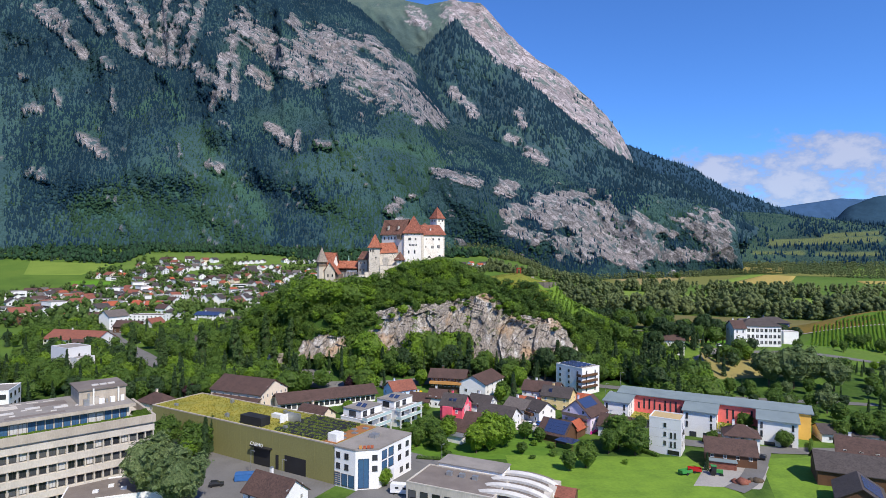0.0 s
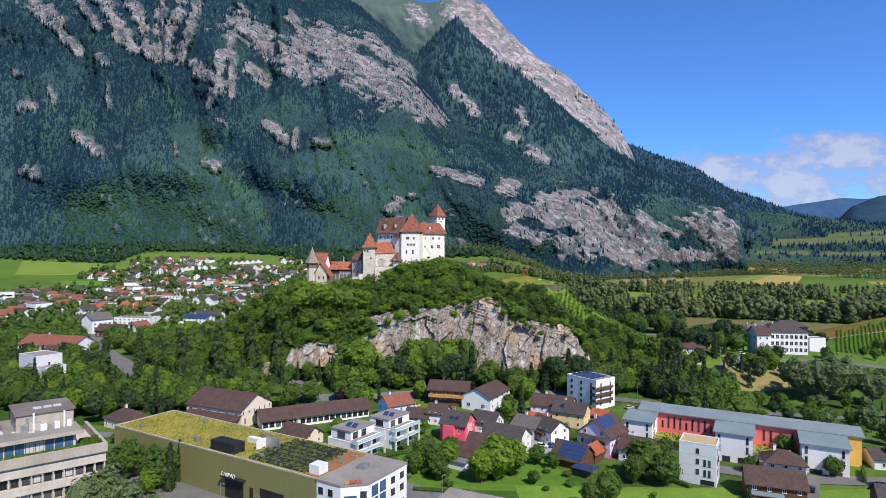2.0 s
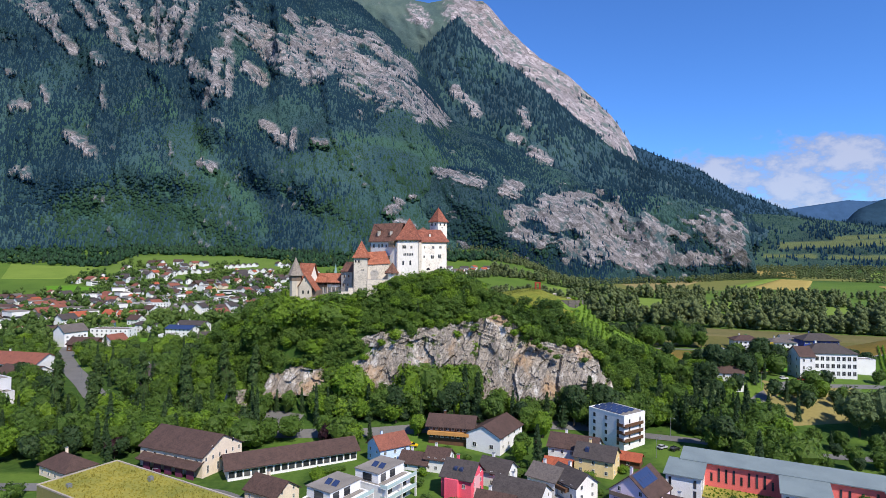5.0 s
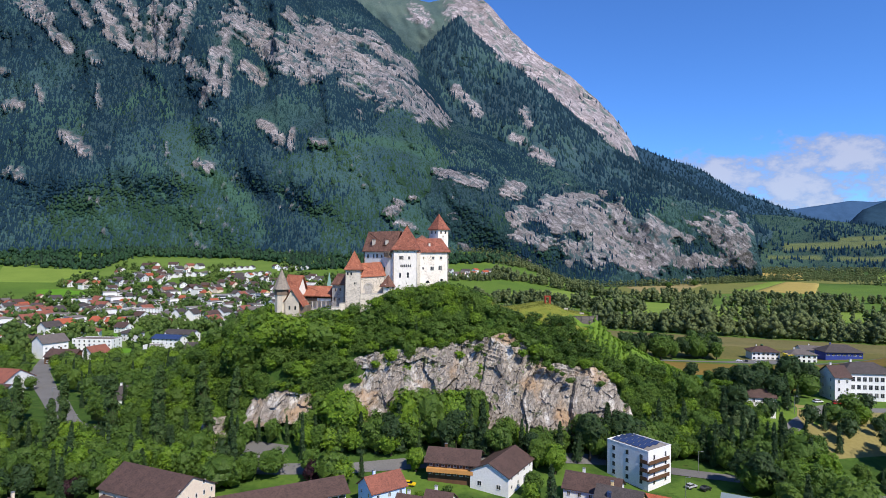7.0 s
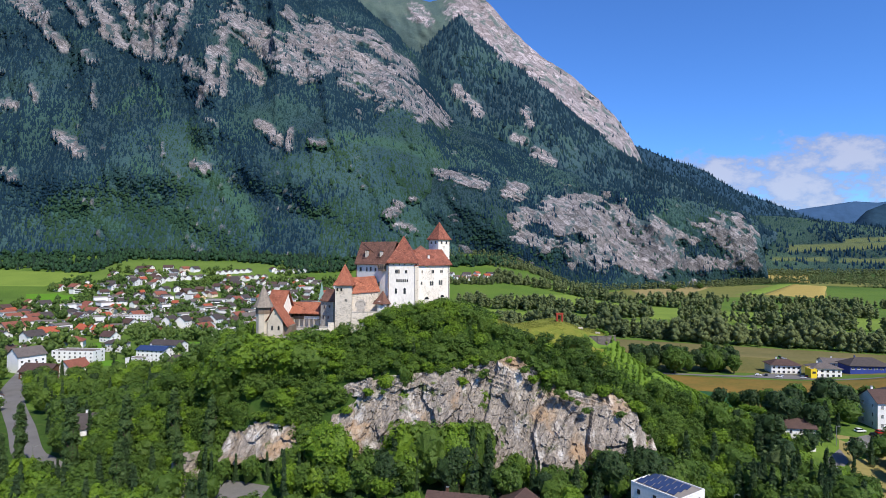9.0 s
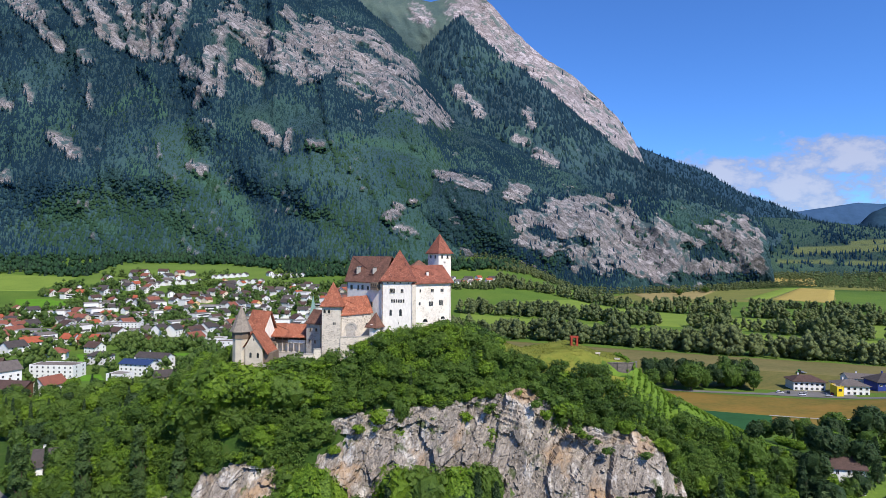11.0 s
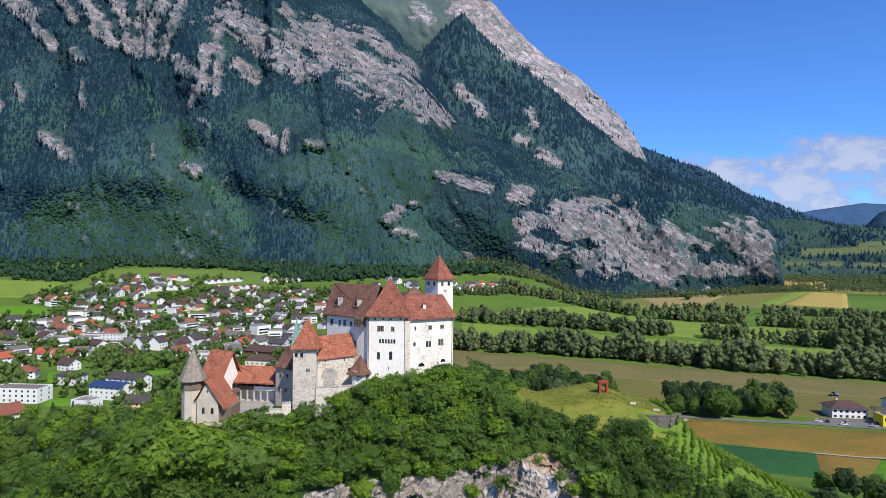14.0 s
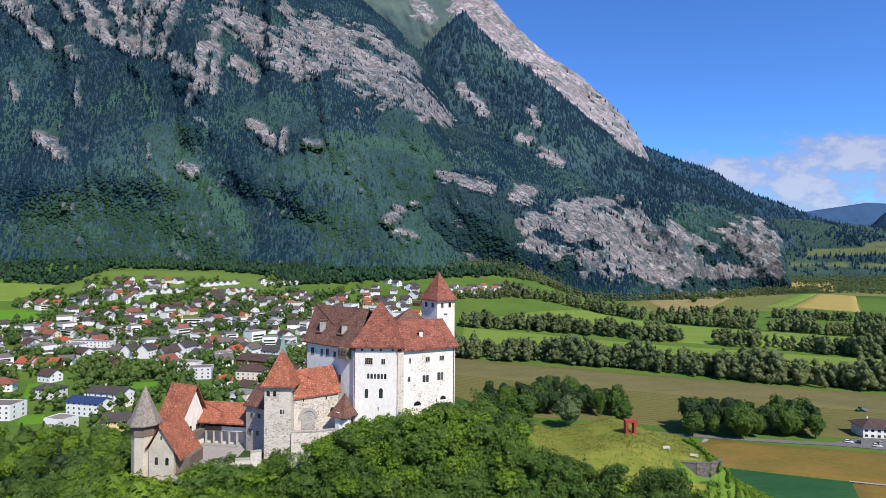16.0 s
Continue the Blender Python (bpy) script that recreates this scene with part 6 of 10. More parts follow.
sg = part("logo_sign", one_box(0.4, -0.15, 0, 1.4, 0.0, 1.0), M["orange_wood"], eb, "orange shop logo shapes", along(EBP[1], EBP[2], 0.6, 12.0))
for i in range(3):
    part("logo_shape", one_box(1.6 + 1.1 * i, -0.15, 0.0, 2.5 + 1.1 * i, 0, 0.9), M["red_tile"], sg)
part("air_unit", one_box(-2, 0, 11.9, 0.4, 2.4, 13.0), M["steel"], eb)

# red school with three white blocks
sx, sy, srz = 65.5, 239.5, -28.0
school = thing("school", "long red school bar with white blocks and zinc roof", "school", pose(sx, sy, 0.3, 0, 0, srz), "village houses")
FOOT += [(74, 240, 13), (86, 246, 13), (100, 238, 14), (114, 231, 14), (126, 224, 14), (136, 222, 12)]
part("wall", one_box(4, 13, -2, 67.6, 22, 10.9), M["school_red"], school)
part("end_wall", one_box(67.6, 12.6, -2, 72.3, 22.2, 10.9), M["ochre"], school, "ochre end wall")
bm = bmesh.new()
slab(bm, (2.5, 12.1, 11.1), (73.2, 12.1, 11.1), (73.2, 23.2, 11.9), (2.5, 23.2, 11.9), 0.3)
part("roof", bm, M["zinc"], school)
for (a, b, s) in ((0.0, 9.6, 0), (30.0, 41.2, 1), (55.0, 67.6, 2)):
    blk = part("white_block", one_box(a, 0, -2, b, 13.2, 10.0), M["white"], school, "white rendered projecting block")
    bm = bmesh.new()
    slab(bm, (a - 0.7, -0.7, 10.2), (b + 0.7, -0.7, 10.2), (b + 0.7, 13.2, 10.9), (a - 0.7, 13.2, 10.9), 0.3)
    part("block_roof", bm, M["zinc"], blk)
    for z in (3.9, 7.0):
        for u in (a + 1.2, b - 1.6):
            window(blk, pose(u, 0, z), 0.75, 2.2, 0, "frame_dark")
        for u in (3.0, 6.0):
            window(blk, pose(b, u, z, 0, 0, 90), 0.7, 2.0, 0, "frame_dark")
    for u in (0.3, 0.72):
        window(blk, pose(a + (b - a) * u, 0, 0.5), 3.4 if s != 1 else 2.4, 1.9, 1, "frame_dark")
for i in range(9):
    window(school, pose(11.5 + 2.05 * i, 13, 5.6), 0.62, 4.0 if i % 4 else 2.4, 0, "frame_dark")
for u, z, h in ((44.5, 5.6, 3.6), (46.6, 5.6, 3.6), (49.6, 6.0, 3.0), (53.0, 6.0, 3.6), (44.8, 3.6, 1.0), (49.6, 4.0, 1.0)):
    window(school, pose(u, 13, z), 0.62, h, 0, "frame_dark")
for z in (3.8, 7.2):
    for u in (15.0, 19.5):
        window(school, pose(72.3, u, z, 0, 0, 90), 1.2, 1.2, 0, "frame_dark")
for a, b in ((9.6, 30.0), (41.2, 55.0)):
    lw = part("low_hall", one_box(a, 4.0, -2, b, 13, 3.6), M["concrete_light"], school, "low entrance hall with planted roof")
    part("planted_roof", one_box(a, 3.6, 3.6, b, 13, 3.8), M["sedum"], lw)
    planting(school, a + 0.5, 4.2, b - 0.5, 12.6, 3.8, 160, 0.35, "leaf_light", int(a))
    for i in range(4):
        window(lw, pose(a + (b - a) * (i + 0.5) / 4, 4.0, 0.5), 2.6, 2.4, 1, "frame_dark")
for i, c in enumerate(("pink", "frame_white")):
    fl = thing("flag_banner", "tall narrow cloth banner on a pole by the school", "flag", pose(106 + 2.6 * i, 214 - 1.4 * i, 1))
    part("pole", one_box(-0.06, -0.06, 0, 0.06, 0.06, 7.5), M["steel"], fl)
    part("cloth", one_box(0.08, -0.03, 2.2, 1.2, 0.03, 7.3), M["pink" if c == "pink" else "frame_white"], fl)

# modern blocks
wb = house("pale grey four-storey apartment block with flat roof", 79.8, 209.6, RZ, 10.5, 9.0, 12.4, 12.4, "grey_white", "sand", "flat",
           [("f", (9.4, 6.3, 3.2), 1, 0.9, 1.5), ("r", (9.2, 6.1, 3.0), 2, 0.7, 1.7)], name="apartment_block", category="apartment block", frame_mat="frame_dark")
for z in (2.6, 5.7, 8.8):
    part("joint", one_box(-5.27, -4.52, z - 0.05, 5.27, 4.52, z), M["concrete"], wb)
for z in (6.3, 3.2):
    for u in (2.0, 3.3):
        window(wb, pose(u, -4.5, z - 0.5), 0.7, 2.0, 0, "frame_dark")
window(wb, pose(2.8, -4.5, 0.3), 3.8, 1.4, 1, "frame_dark")
# black sheet on the flat wall stands for the shade inside a balcony
part("balcony_recess", one_box(5.2, -1.0, 6.2, 5.29, 3.0, 8.0), M["black"], wb)

bk = house("white four-storey apartment block with rooftop solar panels", 68.5, 299.6, -54, 17.0, 13.0, 12.6, 12.6, "white", "grey_roof", "flat",
           [("f", (9.6, 6.8, 4.0, 1.2), 3, 1.1, 1.4), ("r", (9.6, 6.8, 4.0, 1.2), 2, 0.8, 1.4)], name="apartment_block", category="apartment block", frame_mat="frame_dark")
for z in (2.9, 5.7, 8.5):
    bl = part("balcony", one_box(5.8, -7.4, z, 8.55, -4.0, z + 0.25), M["wood"], bk, "brown timber corner balcony")
    part("balcony_rail", one_box(5.8, -7.4, z + 0.25, 8.55, -7.25, z + 1.25), M["wood"], bl)
    bl = part("balcony", one_box(8.55, -7.4, z, 9.6, 4.0, z + 0.25), M["wood"], bk, "brown timber corner balcony")
    part("balcony_rail", one_box(9.45, -7.4, z + 0.25, 9.6, 4.0, z + 1.25), M["wood"], bl)
for r in range(3):
    for i in range(5):
        bm = bmesh.new()
        slab(bm, (-7.6 + 2.7 * i, -5 + 3.4 * r, 12.7), (-5.2 + 2.7 * i, -5 + 3.4 * r, 12.7), (-5.2 + 2.7 * i, -2.6 + 3.4 * r, 13.3), (-7.6 + 2.7 * i, -2.6 + 3.4 * r, 13.3), 0.08)
        part("solar_panel", bm, M["solar"], bk)

for cx, cy in ((-30.5, 231.0), (-19.0, 244.8)):
    tw = house("white terraced apartment house with glass balconies", cx, cy, -33, 11.5, 14, 6.6, 6.6, "white", "grey_roof", "flat",
               [("l", (1.2,), 1, 1.2, 1.2), ("r", (0.6, 3.8), 2, 2.6, 2.2)], name="apartment_house", category="apartment house", frame_mat="frame_dark")
    at = part("attic_storey", one_box(-5.7, -5.5, 6.6, 3.2, 6.9, 9.5), M["white"], tw)
    part("attic_roof", one_box(-5.9, -5.8, 9.5, 3.5, 7.1, 9.8), M["grey_roof"], at)
    for u in (-3.2, 1.2):
        window(at, pose(3.2, u, 6.9, 0, 0, 90), 2.4, 2.1, 1, "frame_dark")
    window(at, pose(-1.0, -5.5, 6.9), 3.4, 2.1, 1, "frame_dark")
    for z in (3.1, 6.5):
        sl = part("balcony", one_box(5.75, -7.6, z, 8.2, 7.0, z + 0.25), M["white"], tw, "white balcony slab with glass rail")
        part("glass_rail", one_box(8.08, -7.6, z + 0.25, 8.2, 7.0, z + 1.25), M["balcony_glass"], sl)
        part("glass_rail", one_box(5.75, -7.6, z + 0.25, 8.08, -7.5, z + 1.25), M["balcony_glass"], sl)
    for v in (-7.4, -0.3, 6.8):
        part("fin_wall", one_box(7.6, v - 0.15, -1, 8.2, v + 0.15, 6.5), M["white"], tw)
    for i in range(2):
        bm = bmesh.new()
        slab(bm, (-2.5 + 2.6 * i, -2, 9.85), (-0.6 + 2.6 * i, -2, 9.85), (-0.6 + 2.6 * i, -0.2, 10.9), (-2.5 + 2.6 * i, -0.2, 10.9), 0.1)
        part("solar_panel", bm, M["solar"], tw)

W2 = [("f", (1.0, 3.8), 3, 1.0, 1.3), ("r", (1.0, 3.8), 2, 1.0, 1.3)]
W1 = [("f", (1.0,), 3, 1.0, 1.2), ("r", (1.0, 3.6), 2, 0.9, 1.2)]
b1 = house("large cream community house with broad dark brown roof", -89, 273, -24, 29, 18, 7.0, 12.0, "cream", "brown_tile", rows=[("r", (1.0,), 4, 0.9, 2.6), ("r", (5.0,), 6, 0.8, 1.4), ("r", (8.4,), 2, 1.0, 1.2), ("f", (4.4,), 6, 1.6, 1.2)], chim=0)
bm = bmesh.new()
slab(bm, (-13, -12.5, 3.6), (14.8, -12.5, 3.6), (14.8, -8.4, 5.4), (-13, -8.4, 5.4), 0.25)
part("porch_roof", bm, M["brown_tile"], b1)
for i in range(5):
    part("porch_bay", one_box(-10 + 5 * i, -11.5, -1, -7 + 5 * i, -11.2, 3.4), M["purple_panel"], b1)
b2 = house("long low pavilion school with brown tiled roof and glazing", -53.5, 272, 28, 44, 11.5, 4.4, 7.2, "white", "brown_tile", rows=[("f", (1.1,), 18, 1.9, 1.9), ("r", (1.0,), 2, 1.2, 1.2)], chim=0, frame_mat="frame_dark", over=1.2)
house("small timber-trimmed house with dark brown roof", -52, 243.5, RZ, 13, 9.5, 3.6, 6.8, "cream", "brown_tile", rows=W1)
house("low house with dark brown hipped roof", -125, 261, RZ, 16, 10, 3.6, 7.2, "cream", "brown_tile", "hip", rows=[("f", (1.0,), 4, 1.1, 1.2)])
house("pale blue gabled house with red-brown roof", -20, 278, 35, 12, 9.5, 6.0, 9.4, "sky_blue", "rust_tile", rows=[("l", (1.2, 3.8), 2, 1.0, 1.2), ("f", (1.0, 3.6), 3, 1.0, 1.3)], frame_mat="frame_white")
og = house("inn with orange timber balcony and dark roof", 3.5, 297.5, -12, 17, 11, 7.0, 9.8, "wood", "brown_tile", rows=[("f", (5.0, 2.2), 8, 1.2, 1.3)], over=1.2)
part("balcony", one_box(-8.6, -7.2, 3.4, 8.6, -5.5, 4.7), M["orange_wood"], og, "orange timber balcony front")
house("white gabled workshop house with brown roof", 19.8, 295, 60, 21, 14, 5.8, 9.2, "white", "brown_tile", rows=[("l", (1.0,), 2, 1.6, 1.6), ("f", (1.2, 4.0), 4, 1.1, 1.2)], chim=0)
pk = house("bright pink house with dark grey gabled roof", 5.8, 248.5, -25, 10, 10, 6.6, 10.4, "pink", "dark_tile", rows=[("f", (3.6,), 2, 1.0, 1.3), ("r", (1.0, 3.8, 6.8), 2, 1.0, 1.3)])
part("roof_window", one_box(-1.6, -3.4, 8.0, -0.5, -2.0, 8.9), M["solar"], pk), part("roof_window", one_box(0.3, -3.4, 8.0, 1.4, -2.0, 8.9), M["solar"], pk)
part("bay", one_box(-3.4, -6.3, -1, 1.0, -5.0, 6.2), M["pink"], pk)
part("side_panel", one_box(5.0, -2.6, 0, 5.06, 1.8, 6.4), M["pale_pink"], pk)
house("low shed-like house with brown roof", -9.5, 270, -20, 10, 7, 2.8, 5.6, "white", "brown_tile", rows=[("f", (0.8,), 2, 1.0, 1.2)])
house("white narrow house with brown roof", -1.5, 268.5, -20, 8, 7.5, 4.8, 7.6, "white", "brown_tile", rows=W2)
house("white house with dark grey roof and dormer", 22.8, 239.7, RZ, 15, 11.5, 4.4, 8.2, "white", "dark_tile", rows=W1)
house("white gabled house with dark grey roof", 17.5, 257, -32, 10, 8.5, 5.0, 8.2, "white", "dark_tile", rows=W2)
house("house with weathered grey roof beside a yard", 33.5, 254, -40, 10, 9.5, 4.4, 7.4, "white", "grey_tile", rows=W1)
g4 = house("white house with slate roof and timber balcony", 40.2, 249, -58, 12, 9, 5.0, 8.2, "white", "dark_tile", rows=W2)
part("balcony", one_box(-5, -6.0, 2.6, 3, -4.5, 3.7), M["wood"], g4)
house("two-storey house with dark brown roof", 47.5, 279, -25, 17, 11, 6.0, 9.4, "white", "brown_tile", rows=[("f", (1.0, 3.6), 5, 1.0, 1.3), ("r", (1.0, 3.6), 2, 1.0, 1.3)])
yl = house("yellow house with dark roof and roof windows", 52.8, 268.6, -28, 13, 10.5, 6.0, 9.4, "yellow", "dark_tile", rows=W2)
part("roof_window", one_box(-3.2, -3.6, 7.2, -2.0, -2.0, 8.6), M["solar"], yl)
house("small annex with orange-red tiled roof", 39.5, 268, -28, 9, 6, 2.8, 4.8, "wood", "red_tile", rows=[("f", (0.9,), 2, 0.9, 1.0)], chim=0)
house("small garage with orange-red tiled roof", 66, 275, -28, 8, 6, 2.8, 4.6, "wood", "red_tile", rows=[("f", (0.9,), 1, 0.9, 1.0)], chim=0)
pu = house("lilac gabled house with solar roof and balconies", 57.0, 236.8, 48, 13.5, 12.5, 7.0, 12.2, "lilac", "brown_tile", rows=[("l", (1.0, 3.6), 3, 1.1, 1.4), ("l", (7.2,), 2, 1.0, 1.3), ("f", (1.0, 3.6), 4, 0.9, 1.4)])
solar(pu, 13.5, 12.5, 7.0, 12.2, -6.0, 4.0, 0.42, 0.96, 6, 2)
for z in (3.0, 6.0):
    part("balcony", one_box(-8.4, -5.5, z, -6.75, 5.5, z + 0.2), M["old_wood"], pu)
    part("balcony_rail", one_box(-8.4, -5.5, z + 0.2, -8.3, 5.5, z + 1.2), M["old_wood"], pu)
part("magenta_base", one_box(-6.8, -6.3, -1, 6.8, -6.25, 1.2), M["magenta"], pu)
bn = house("timber barn with brown tiles and solar modules", 43.6, 223, -40, 11, 10, 3.0, 7.2, "wood", "brown_tile", rows=[], chim=0)
solar(bn, 11, 10, 3.0, 7.2, -3.2, 5.4, 0.05, 0.95, 6, 4)
house("timber gabled annex with red tiled roof", 51.0, 226.5, 50, 7, 5, 3.6, 6.0, "wood", "red_tile", rows=[], chim=0)
cp = thing("carport", "low carport roofed with solar modules", "carport", pose(45, 212.5, 0, 0, 0, -40))
for i in range(3):
    for j in range(3):
        part("solar_panel", one_box(-3.5 + 2.4 * i, -3 + 2 * j, 2.7, -1.2 + 2.4 * i, -1.1 + 2 * j, 2.8), M["solar"], cp)
for u, v in ((-3.3, -2.8), (3.4, -2.8), (-3.3, 2.7), (3.4, 2.7)):
    part("post", one_box(u - 0.1, v - 0.1, -0.5, u + 0.1, v + 0.1, 2.7), M["wood"], cp)
sh = house("old timber shed house with red-brown roof", 9.6, 223.5, -35, 10, 8, 3.4, 6.4, "wood", "brown_tile", rows=[("r", (1.0,), 3, 1.0, 1.1)], chim=0)
part("annex", one_box(-5, -8.5, -1, 3, -4.5, 2.6), M["white"], sh), part("annex_roof", one_box(-5.4, -9, 2.6, 3.4, -4.5, 2.8), M["steel"], sh)
house("house with brown tiled roof among trees", 15, 233.5, -25, 11, 7, 3.6, 6.6, "white", "brown_tile", rows=W1)
house("white house with brown roof and white trim", 66.5, 226.5, -35, 11, 8, 4.5, 8.0, "white", "brown_tile", rows=W1)
fm = house("dark timber farmhouse with broad brown roof", 96, 197.5, -20, 15, 10.5, 4.4, 7.8, "wood", "brown_tile", rows=[("f", (2.6,), 4, 1.0, 1.1), ("r", (1.0, 3.4), 2, 1.0, 1.2)])
part("shed_roof", one_box(-7.5, -9.2, 2.4, 1.5, -6.0, 2.6), M["zinc"], fm), part("shed_wall", one_box(-7.2, -8.8, -1, 1.2, -6.0, 2.4), M["rust_tile"], fm)
house("white house with brown hipped roof beside the farm", 106, 210, -20, 11, 9, 5.5, 8.6, "white", "brown_tile", "hip", rows=W2)
house("long grey shed with low dark roof", 151, 217, -14, 24, 10, 3.4, 5.6, "white", "dark_tile", rows=[("f", (1.0,), 4, 1.6, 1.2)], chim=0)
house("white house with brown roof by the lane", 137, 194, -30, 13, 9, 4.6, 8.4, "white", "brown_tile", rows=W2)
house("big barn with dark brown roof", 126, 178, -24, 24, 13, 4.6, 8.4, "wood", "dark_tile", rows=[], chim=0)
bl = house("barn with long glass panels in its roof", 113, 160, 60, 14, 11, 4.6, 8.0, "wood", "dark_tile", rows=[], chim=0)
solar(bl, 14, 11, 4.6, 8.0, -5, 5, 0.1, 0.9, 8, 1)
house("white house with brown roof and white gable", -45, 160.5, RZ, 14, 10, 5.6, 9.6, "white", "brown_tile", rows=[("r", (1.0, 3.8, 6.6), 2, 0.9, 1.2), ("f", (3.6,), 3, 1.0, 1.2)])
lo = house("low white workshop with dark flat roof", -90, 165, 22, 26, 15, 4.4, 4.4, "white", "dark_flat", "flat", rows=[("f", (1.0,), 5, 1.6, 1.4)])
for i in range(4):
    part("dome_light", one_box(-6 + 3.4 * i, -3 + (i % 2) * 3, 4.3, -4.6 + 3.4 * i, -1.8 + (i % 2) * 3, 4.9), M["frame_white"], lo)

# workshop hall with the curved ribs
wh = house("low grey hall with dark flat roof", 5, 167.5, -25, 26, 15, 5.6, 5.6, "concrete_light", "dark_flat", "flat", rows=[("f", (1.2,), 7, 2.4, 2.4)], name="workshop_hall", category="hall", frame_mat="frame_dark")
for i in range(3):
    part("roof_unit", one_box(-5 + 4 * i, 2, 5.5, -3.4 + 4 * i, 3.2, 6.6), M["steel"], wh)
part("upper_hall", one_box(-10, 7.5, -1, 10, 15, 6.6), M["white"], wh)
part("upper_roof", one_box(-10.3, 7.2, 6.6, 10.3, 15.3, 6.9), M["grey_roof"], wh)
M["rib_white"] = surface("weathered_white_sheet", (0.62, 0.60, 0.56), (0.48, 0.46, 0.43), 0.3, 3, 0.6)
vh = thing("vaulted_hall", "hall with four pale curved rib roofs", "hall", pose(21, 165, 0, 0, 0, -25), "village houses")
FOOT += [(5, 167, 15), (21, 165, 12)]
part("wall", one_box(-10, -10, -1, 10, 10, 4.5), M["concrete_light"], vh)
for i in range(4):
    n = 14
    bm = bmesh.new()
    ring0, ring1 = [], []
    for k in range(n + 1):
        a = math.pi * (0.08 + 0.84 * k / n)
        p = (-math.cos(a) * 10.5, math.sin(a) * 3.0 + 3.2)
        ring0.append([bm.verts.new((p[0], -9.5 + 5 * i, p[1])), bm.verts.new((p[0], -8.1 + 5 * i, p[1] + 0.35))])
        ring1.append([bm.verts.new((p[0], -9.5 + 5 * i, p[1] - 0.7)), bm.verts.new((p[0], -8.1 + 5 * i, p[1] - 0.3))])
    for k in range(n):
        bm.faces.new((ring0[k][0], ring0[k + 1][0], ring0[k + 1][1], ring0[k][1]))
        bm.faces.new((ring1[k][0], ring1[k][1], ring1[k + 1][1], ring1[k + 1][0]))
        bm.faces.new((ring0[k][0], ring1[k][0], ring1[k + 1][0], ring0[k + 1][0]))
        bm.faces.new((ring0[k][1], ring0[k + 1][1], ring1[k + 1][1], ring1[k][1]))
    part("rib_roof", bm, M["rib_white"], vh)
    bm = bmesh.new()
    for k in range(n):
        a0, a1 = math.pi * (0.08 + 0.84 * k / n), math.pi * (0.08 + 0.84 * (k + 1) / n)
        q = [(-math.cos(a) * 10.4, math.sin(a) * 3.0 + 2.8) for a in (a0, a1)]
        slab(bm, (q[0][0], -8.2 + 5 * i, q[0][1]), (q[1][0], -8.2 + 5 * i, q[1][1]), (q[1][0], -4.6 + 5 * i, q[1][1] - 0.35), (q[0][0], -4.6 + 5 * i, q[0][1] - 0.35), 0.2)
    part("rib_glazing", bm, M["dark_flat"], vh)
house("low store with dark red metal roof", 32, 166.5, -25, 11, 7, 3.4, 4.8, "wood", "rust_tile", rows=[], chim=0)

# upper right: school house, neighbours and sheds along the valley road
house("tall white school house with brown hipped roof", 197.0, 370, -6, 23, 13, 12.4, 16.6, "white", "dark_tile", "hip", rows=[("f", (1.2, 4.9, 8.6), 9, 1.75, 2.2), ("l", (1.2, 4.9, 8.6), 2, 1.0, 1.6)], z=13.2)
house("white gabled side wing of the school house", 182, 366.8, -6, 7, 13.5, 11.5, 15.5, "white", "brown_tile", rows=[("l", (1.2, 4.9, 8.6), 2, 1.0, 1.6), ("f", (1.2, 4.9, 8.6), 2, 1.0, 1.6)], z=13.2)
house("white villa with brown roof among trees", 132, 344, -8, 14, 11, 9.5, 13.0, "white", "brown_tile", rows=[("f", (1.2, 4.2, 7.2), 4, 1.1, 1.5), ("r", (1.2, 4.2, 7.2), 3, 1.0, 1.4)], z=11.0)
house("white box building with a curved wall", 221, 378, -6, 9, 8, 8.0, 8.0, "white", "grey_roof", "flat", rows=[], z=12.6)
house("plain pale grey concrete tower block among trees", -213, 339, -30, 17, 13, 15, 15, "grey_white", "grey_roof", "flat", rows=[("r", (3, 9), 1, 1.0, 2.4)], frame_mat="frame_dark")
house("lower pale concrete annex with a blank wall", -203, 333, -30, 8, 10, 10, 10, "grey_white", "grey_roof", "flat", rows=[])
house("long white hall with dark brown pitched roof", -262, 428, -12, 44, 20, 6.5, 12, "white", "rust_tile", rows=[("f", (1.5, 4.0), 12, 2.0, 1.4)], frame_mat="frame_dark")
house("dark roofed workshop beside the white hall", -240, 402, -14, 26, 14, 5, 9, "white", "brown_tile", rows=[("f", (1.5,), 6, 1.6, 1.4)])
house("tall narrow house with grey roof in the wood", -142, 352, 20, 9, 9, 9.5, 14, "white", "dark_tile", rows=[("f", (2, 5), 2, 1.0, 1.3), ("r", (2, 5), 2, 1.0, 1.3)])
house("white flat-roofed house with glazed upper floor", -196, 255, 20, 20, 16, 10, 10, "white", "grey_roof", "flat", rows=[("f", (2, 6.5), 4, 3.0, 2.0), ("r", (2, 6.5), 3, 2.0, 2.0)], frame_mat="frame_dark")


